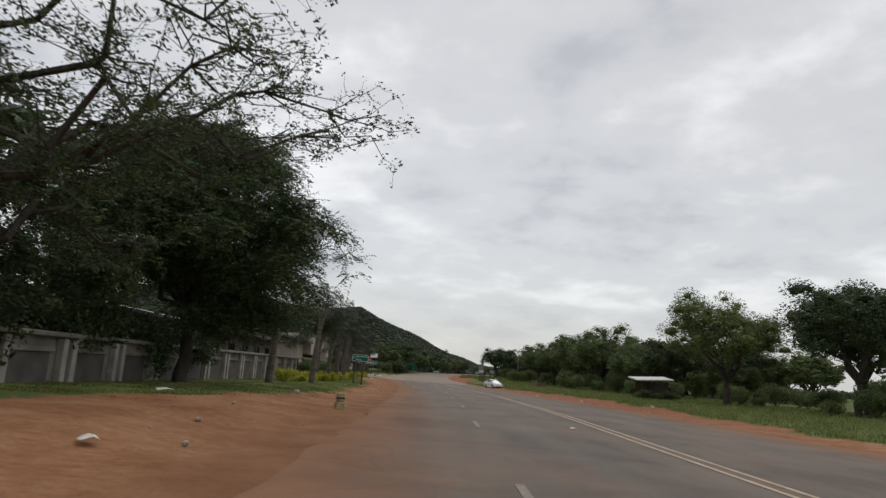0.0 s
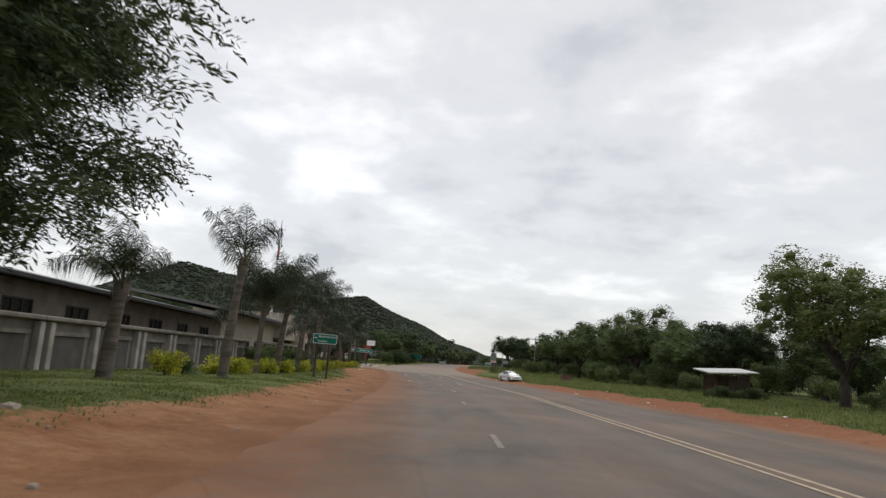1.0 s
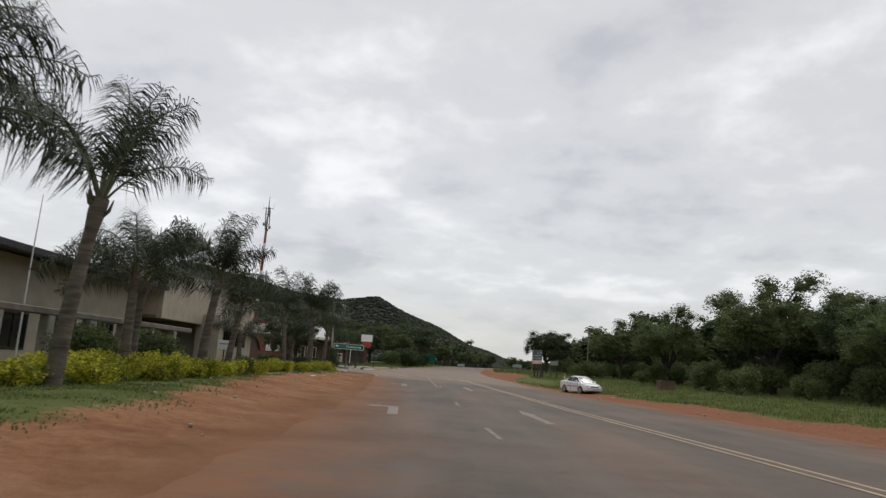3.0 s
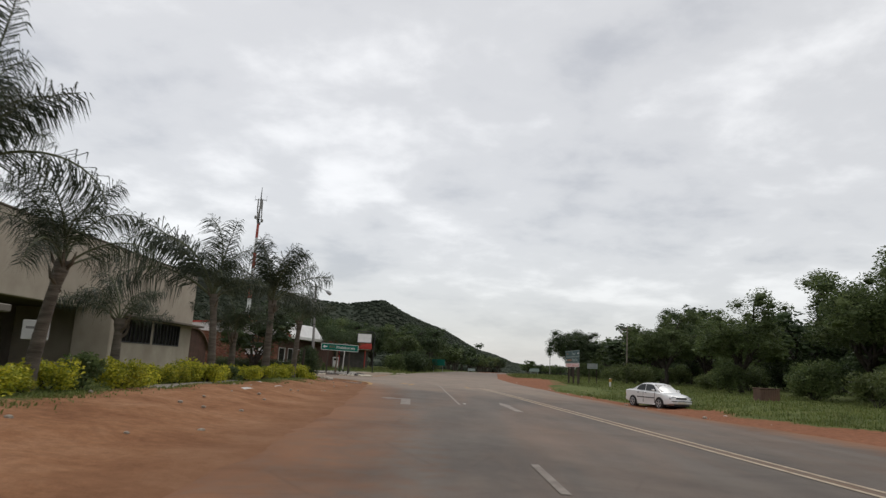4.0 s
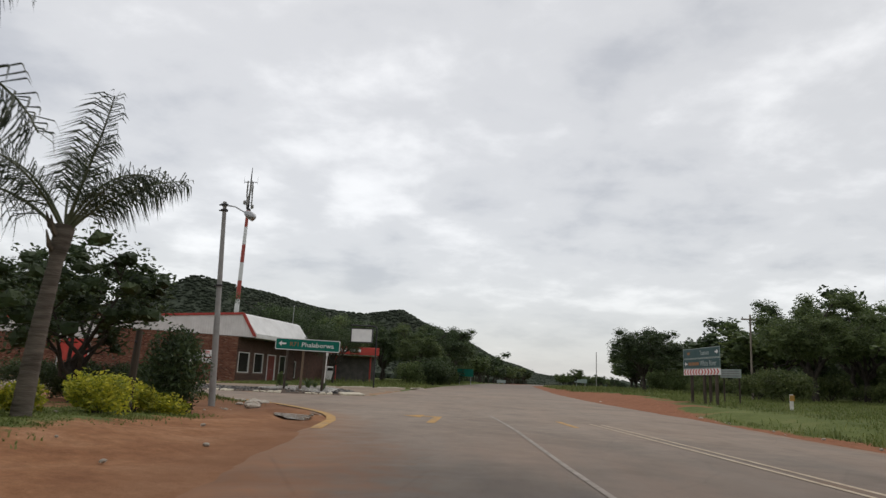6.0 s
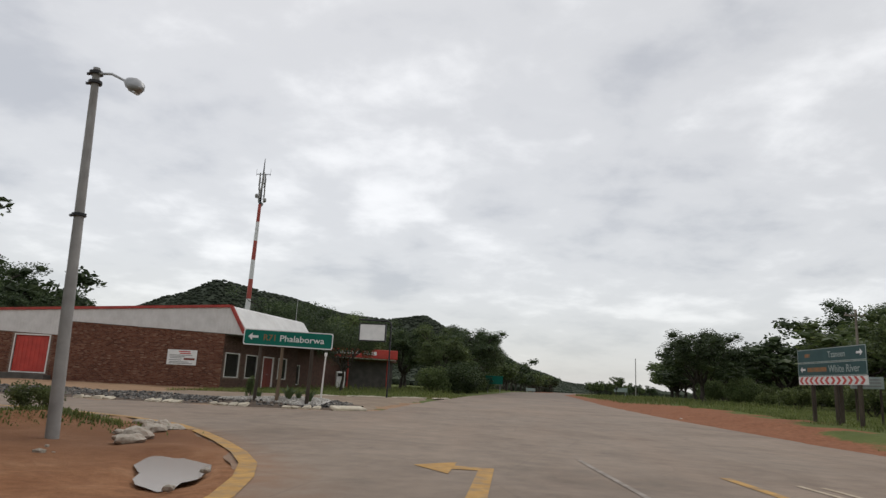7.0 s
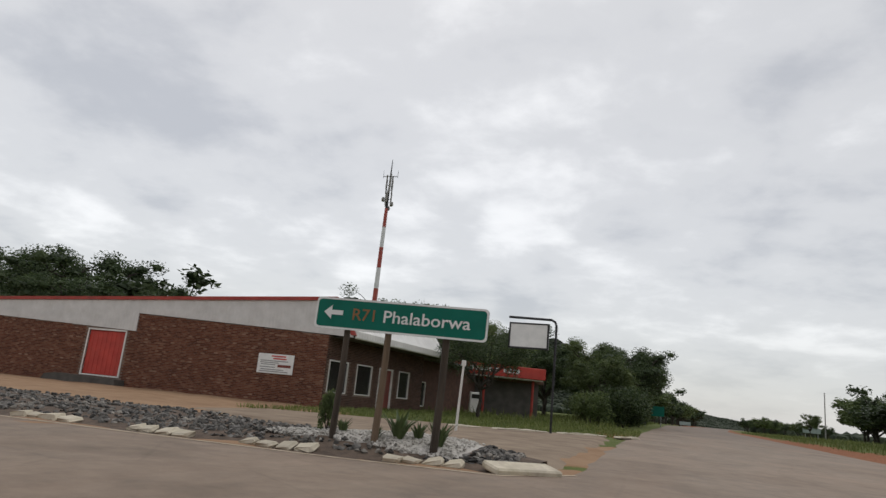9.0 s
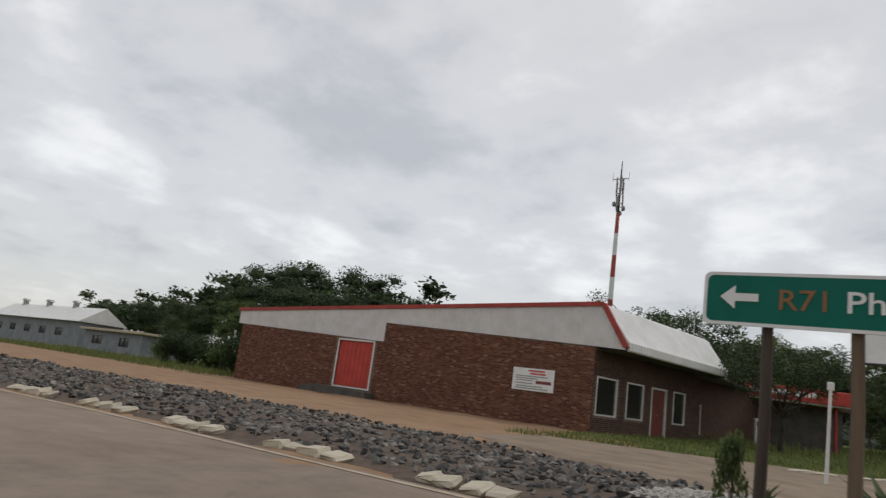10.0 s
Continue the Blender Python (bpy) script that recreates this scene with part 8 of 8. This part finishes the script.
def island_z(x, y):
    f = y - kerb_y(x)
    mound = 0.2 * math.exp(-((x + 13.8) / 2.3) ** 2) * float(ease((f - 0.2) / 1.3)) * (1 - 0.7 * float(ease((y - 122.2) / 1.6)))
    return h(x, y) + 0.04 + 0.05 * float(ease(f / 1.2)) + mound + 0.03 * math.sin(x * 1.3) * math.sin(y * 1.7)


def back_y(x):
    return float(np.interp(-x, (11, 12.5, 16, 20, 25, 60), (122.2, 122.9, 124.2, 125.2, 125.8, 124.3)))


def make_island():
    isl = thing("traffic_island", pose(0, 0, 0), "raised island covered in grey rubble with white kerb stones", "traffic island", kind="structure")
    s = Shape()
    xs = list(np.arange(-60, -11.0, 0.8)) + [-11.2]
    cols = 9
    vs, fs = [], []
    for x in xs:
        a, b = kerb_y(x) if x < -11.9 else 120.2 + (x + 11.9) * 1.0, back_y(x)
        for k in range(cols):
            y = a + (b - a) * k / (cols - 1)
            z = island_z(x, y) if 0 < k < cols - 1 else h(x, y) - 0.02
            vs.append((x, y, z))
    for i in range(len(xs) - 1):
        for k in range(cols - 1):
            fs.append((i * cols + k, (i + 1) * cols + k, (i + 1) * cols + k + 1, i * cols + k + 1))
    s.add(vs, fs)
    part("earth_bed", s, "island_soil", isl, smooth=True)
    # white chippings round the sign
    ch = Shape()
    vs, fs = [], []
    for i in range(15):
        for k in range(6):
            x, y = -16.2 + 3.9 * i / 14, 120.5 + 2.35 * k / 5 + 0.14 * math.sin(i * 1.7)
            vs.append((x, y, island_z(x, y) + 0.035 - (0.06 if i in (0, 14) or k in (0, 5) else 0)))
    for i in range(14):
        for k in range(5):
            fs.append((i * 6 + k, (i + 1) * 6 + k, (i + 1) * 6 + k + 1, i * 6 + k + 1))
    ch.add(vs, fs)
    part("white_gravel", ch, "white_chips", isl, "pale stone chippings")
    # rubble: the stretch nearest the road as single stones, the rest joined
    kinds = [shard_mesh(90 + i, "stone", "fallen_stone", 0.62) for i in range(9)]
    chips = [shard_mesh(130 + i, "chip", "white_chips", 0.7) for i in range(5)]
    loose, rg = Shape(), random.Random(19)
    for i in range(1500):
        x, y = rg.uniform(-16.1, -12.5), rg.uniform(120.55, 122.8)
        r = rg.uniform(0.018, 0.05)
        m = pose(x, y, island_z(x, y) + 0.035, rg.uniform(-40, 40), rg.uniform(-40, 40), rg.uniform(0, 360)) @ Matrix.Diagonal((r, r, r, 1))
        me = chips[i % 5]
        loose.add([tuple(m @ v.co) for v in me.vertices], [tuple(p.vertices) for p in me.polygons])
    tagged(part("loose_gravel", loose, "white_chips", isl, "loose pale stone chippings", recalc=False), kind="stuff")
    rnd = random.Random(17)
    count = 0
    rest = Shape()
    base = [(np.array([v.co[:] for v in m.vertices]), [tuple(p.vertices) for p in m.polygons]) for m in kinds]
    for i in range(6500):
        x = -11.6 - 46 * rnd.random() ** 1.25
        y = kerb_y(x) + 0.5 + (back_y(x) - kerb_y(x) - 0.75) * rnd.random()
        if -16.1 < x < -12.4 and y > 120.5 + 0.14 * math.sin(x * 5) + 0.25 * abs(math.sin(x * 1.9)):
            continue
        r = rnd.uniform(0.03, 0.095)
        z = island_z(x, y) + r * 0.1
        m = pose(x, y, z, rnd.uniform(-30, 30), rnd.uniform(-30, 30), rnd.uniform(0, 360)) @ Matrix.Diagonal((r, r, r, 1))
        k = rnd.randrange(9)
        if count < 300 and -22 < x < -15.5 and y < kerb_y(x) + 4.0 and r > 0.085:
            ob = new("stone", kinds[k])
            ob.parent, ob.matrix_basis = isl, m
            count += 1
        else:
            R = np.array(m.to_3x3())
            rest.add((base[k][0] @ R.T + np.array(m.translation)).tolist(), base[k][1])
    tagged(part("rubble", rest, "stone_grey", isl, "broken grey rubble stones", recalc=False), kind="stuff")
    # painted kerb stones in groups of four
    kb = []
    for i in range(5):
        bs = Shape().box((-0.17, -0.14, -0.06), (0.17, 0.14, 0.035), 0.03)
        rg = random.Random(200 + i)
        bs.v = [(x + rg.uniform(-0.035, 0.035), y + rg.uniform(-0.035, 0.035), z + rg.uniform(-0.02, 0.02)) for x, y, z in bs.v]
        kb.append(fix_normals(bs.mesh("kerb_stone", "white_stone")))
    x = -12.4
    g = 0
    while x > -50:
        for k in range(rnd.choice((3, 4, 4))):
            y = kerb_y(x) + 0.22 + rnd.uniform(-0.04, 0.04)
            ob = new("kerb_stone", rnd.choice(kb))
            ob.parent = isl
            sc = rnd.uniform(0.9, 1.2)
            ob.matrix_basis = pose(x, y, h(x, y) + 0.06, 8 + rnd.uniform(-6, 6), rnd.uniform(-6, 6), 4 + rnd.uniform(-9, 9)) @ Matrix.Diagonal((0.78 * sc, 0.95 * sc, 1.3 * sc, 1))
            x -= 0.31 * sc
        x -= rnd.uniform(0.75, 1.25)
    part("end_slab", Shape().box((-0.62, -0.26, -0.05), (0.58, 0.26, 0.07), 0.03), "white_stone", isl, "broad white-painted end stone", m=pose(-11.35, 120.6, h(-11.3, 120.6) + 0.08, 8, 0, 42))
    # second row of kerb stones along the lawn
    rowk = thing("lawn_kerb", pose(0, 0, 0), "broken row of white kerb stones along the lawn", "kerb", kind="structure")
    for k in range(15):
        if k % 5 in (2,):
            continue
        u = k / 14
        x, y = -16.2 + 6.0 * u, 133.9 + 6.6 * u
        ob = new("kerb_stone", kb[k % 5])
        ob.parent = rowk
        ob.matrix_basis = pose(x, y, h(x, y) + 0.08, 0, 0, 47 + 6 * (k % 3)) @ Matrix.Diagonal((1.9, 1.3, 1.1, 1))


def spiky_plant(x, y, z, size, seed, tall=1.0):
    rng = np.random.default_rng(seed)
    ob = thing("spiky_plant", pose(x, y, z), "green spiky-leaved plant among white stones", "plant", "island plants")
    n = 20
    for k in range(n):
        a, t = 2.4 * k, 0.25 + 0.75 * rng.random()
        L = size * (0.6 + 0.5 * rng.random())
        d = np.array((math.cos(a) * t, math.sin(a) * t, 1.25 * tall))
        d /= np.linalg.norm(d)
        sd = np.array((-math.sin(a), math.cos(a), 0)) * 0.035 * size * 2
        p0, p1, p2 = np.array((0.03 * math.cos(a), 0.03 * math.sin(a), -0.03)), d * L * 0.55, d * L + np.array((math.cos(a), math.sin(a), -0.4)) * 0.16 * L
        nn = np.array((math.cos(a), math.sin(a), -0.5)) * 0.012
        s = Shape().add([p0 - sd * 0.6, p0 + sd * 0.6, p1 + sd, p1 - sd, p2, p1 + nn, p0 + nn], [(0, 1, 6), (1, 2, 5, 6), (0, 6, 5, 3), (3, 5, 4), (5, 2, 4)])
        part("leaf", s, "agave_leaf", ob, recalc=False)
    return ob


def make_small_things():
    make_island()
    for k, (x, y, sz) in enumerate(((-14.85, 121.25, 0.34), (-14.05, 120.95, 0.3), (-13.72, 121.2, 0.62), (-13.45, 121.5, 0.42), (-12.95, 121.15, 0.58))):
        spiky_plant(x, y, island_z(x, y), sz, 300 + k)
    plant_bush(HEDGE[3], -15.15, 121.2, 0.24, 40, "leafy green shrub at the foot of the sign", "shrub", sz=0.78).location.z = island_z(-15.15, 121.2)
    # pale boulders round the corner
    bl = [stone_mesh(400 + i, "boulder", "boulder", 0.55, 2) for i in range(4)]
    for k, (x, y, r) in enumerate(((-11.95, 108.75, 0.3), (-11.72, 108.1, 0.27), (-12.25, 109.7, 0.3), (-12.15, 110.3, 0.24), (-12.7, 110.9, 0.22), (-13.4, 111.4, 0.2), (-12.5, 109.1, 0.14))):
        ob = new("boulder", bl[k % 4])
        ob.matrix_basis = pose(x, y, h(x, y) + 0.12 * r, 0, 0, 77 * k) @ Matrix.Diagonal((r, r * 0.72, r * 0.8, 1))
        tagged(ob, "pale rounded boulder edging the corner", "boulder", "corner boulders")
    # muddy puddle
    n, vs = 22, []
    for k in range(n):
        a = 2 * math.pi * k / n
        r = 1 + 0.16 * math.sin(3 * a + 1) + 0.08 * math.sin(7 * a)
        u, v = 0.42 * r * math.cos(a), 1.4 * r * math.sin(a)
        vs.append((-9.75 + 0.89 * u - 0.456 * v, 105.75 + 0.456 * u + 0.89 * v, h(-9.75, 105.75) - 0.03))
    solid("puddle", Shape().add(vs, [tuple(range(n))]), "muddy_water", "muddy rain puddle on the red earth", "puddle", kind="structure")
    # stacked blocks on the verge
    b = thing("block_stack", pose(-3.05, 20.5, h(-3.05, 20.5), 0, 0, 20), "two stacked weathered concrete blocks with faded paint", "block stack")
    b.scale = (0.56, 0.56, 0.68)
    part("lower_block", Shape().box((-0.26, -0.2, -0.03), (0.26, 0.2, 0.34), 0.05), "old_yellow_block", b)
    part("upper_block", Shape().box((-0.2, -0.17, 0.34), (0.2, 0.17, 0.72), 0.05), "old_yellow_block", b)
    part("band", Shape().box((-0.207, -0.177, 0.44), (0.207, 0.177, 0.55), 0.02), "black_plastic", b)
    plant_bush(T_BUSH[2], -15.2, 110.4, 0.34, 30, "thin green bush behind the lamp post", "bush", name="bush")
    # red box on the bank
    r = thing("red_box", pose(15.2, 104.0, h(15.2, 104.0), 0, 0, 15), "rusty red metal box in the grass", "box")
    part("body", Shape().box((-0.65, -0.35, -0.05), (0.65, 0.35, 0.7), 0.03), "rust_sheet", r)
    part("lid", Shape().box((-0.68, -0.38, 0.7), (0.68, 0.38, 0.76), 0.02), "rust_sheet", r)
    # fallen kerb stones and driveway apron
    s = Shape()
    vs, fs = [], []
    for i in range(12):
        for k in range(4):
            y = 79.5 + 12.5 * i / 11
            x0 = float(np.interp(y, (79, 86, 92), (-10.4, -10.9, -11.4)))
            x = x0 + 0.35 - 0.75 * k / 3
            vs.append((x, y, h(x, y) + 0.03 - (0.06 if i in (0, 11) or k in (0, 3) else 0)))
    for i in range(11):
        for k in range(3):
            fs.append((i * 4 + k, (i + 1) * 4 + k, (i + 1) * 4 + k + 1, i * 4 + k + 1))
    s.add(vs, fs)
    solid("driveway_apron", s, "concrete", "dusty concrete apron beside the hedge", "pavement", kind="structure")
    # litter and stones
    rnd = random.Random(23)
    lit = []
    for i in range(4):
        rg = np.random.default_rng(500 + i)
        vs = [(0.16 * math.cos(k * 1.05) * (0.7 + 0.5 * rg.random()), 0.11 * math.sin(k * 1.05) * (0.7 + 0.5 * rg.random()), 0.01 + 0.05 * rg.random()) for k in range(6)] + [(0, 0, 0.07)]
        lit.append(Shape().add(vs, [(k, (k + 1) % 6, 6) for k in range(6)]).mesh("litter", "litter_paper"))
    for x, y, s in ((-4.0, 7.8, 1.2), (-6.9, 16.8, 1.6), (3.6, 18.4, 0.7), (0.4, 50.2, 0.35), (14.2, 45.4, 1.0), (14.6, 47, 0.8), (-13.4, 66.0, 2.0), (-8.7, 82.7, 1.4), (-8.9, 86.6, 1.2), (-9.8, 87.2, 1.0), (8.4, 92.0, 0.8), (9.0, 64, 1.0), (12.5, 70, 1.0), (-9.3, 53.9, 1.2), (11.6, 56, 0.8), (-2.4, 86.4, 0.5)):
        ob = new("litter", lit[rnd.randrange(4)])
        ob.matrix_basis = pose(x, y, h(x, y) + 0.045, 0, 0, rnd.uniform(0, 360)) @ Matrix.Diagonal((s, s, s, 1))
        tagged(ob, "crumpled scrap of pale litter on the ground", "litter", "litter")
    clod = [stone_mesh(600 + i, "clod", "boulder", 0.6) for i in range(4)]
    for i in range(150):
        if i < 100:
            y = rnd.uniform(8, 108)
            xl = float(smooth_line(y, LEFT_EDGE))
            x = xl - 0.5 - rnd.random() * (3.0 if y < 66 else 4.2)
        else:
            y = rnd.uniform(40, 135)
            x = float(smooth_line(y, RIGHT_EDGE)) + 0.3 + rnd.random() * 1.6
        r = rnd.uniform(0.025, 0.07) * (1.8 if rnd.random() < 0.12 else 1)
        ob = new("clod", clod[i % 4])
        ob.matrix_basis = pose(x, y, h(x, y) + r * 0.3, 0, 0, rnd.uniform(0, 360)) @ Matrix.Diagonal((r, r, r, 1))
        tagged(ob, "small clod of red earth on the verge", "clod", "clods on the verge")


make_small_things()

def make_fence_post():
    w = thing("wooden_post", pose(-12.05, 101.7, h(-12.05, 101.7), 2, 3, 0), "old weathered wooden post standing in the hedge", "post")
    part("shaft", Shape().tube([(0, 0, -0.2), (0.01, 0, 0.8), (0, 0.01, 1.72)], [0.08, 0.075, 0.065], 8), "creosote_wood", w)
    part("bracket", Shape().box((-0.02, -0.09, 1.45), (0.02, 0.09, 1.5), 0.005), "dark_metal", w)


make_fence_post()

def make_far_pole():
    s = thing("utility_pole", pose(16.8, 230.6, h(16.8, 230.6)), "thin distant pole beside the road", "pole")
    part("shaft", Shape().tube([(0, 0, -0.2), (0, 0, 7.4)], [0.1, 0.07], 8), "pole_grey", s)
    part("cap", Shape().tube([(0, 0, 7.4), (0, 0, 7.5)], [0.09, 0.05], 8), "dark_metal", s)


make_far_pole()
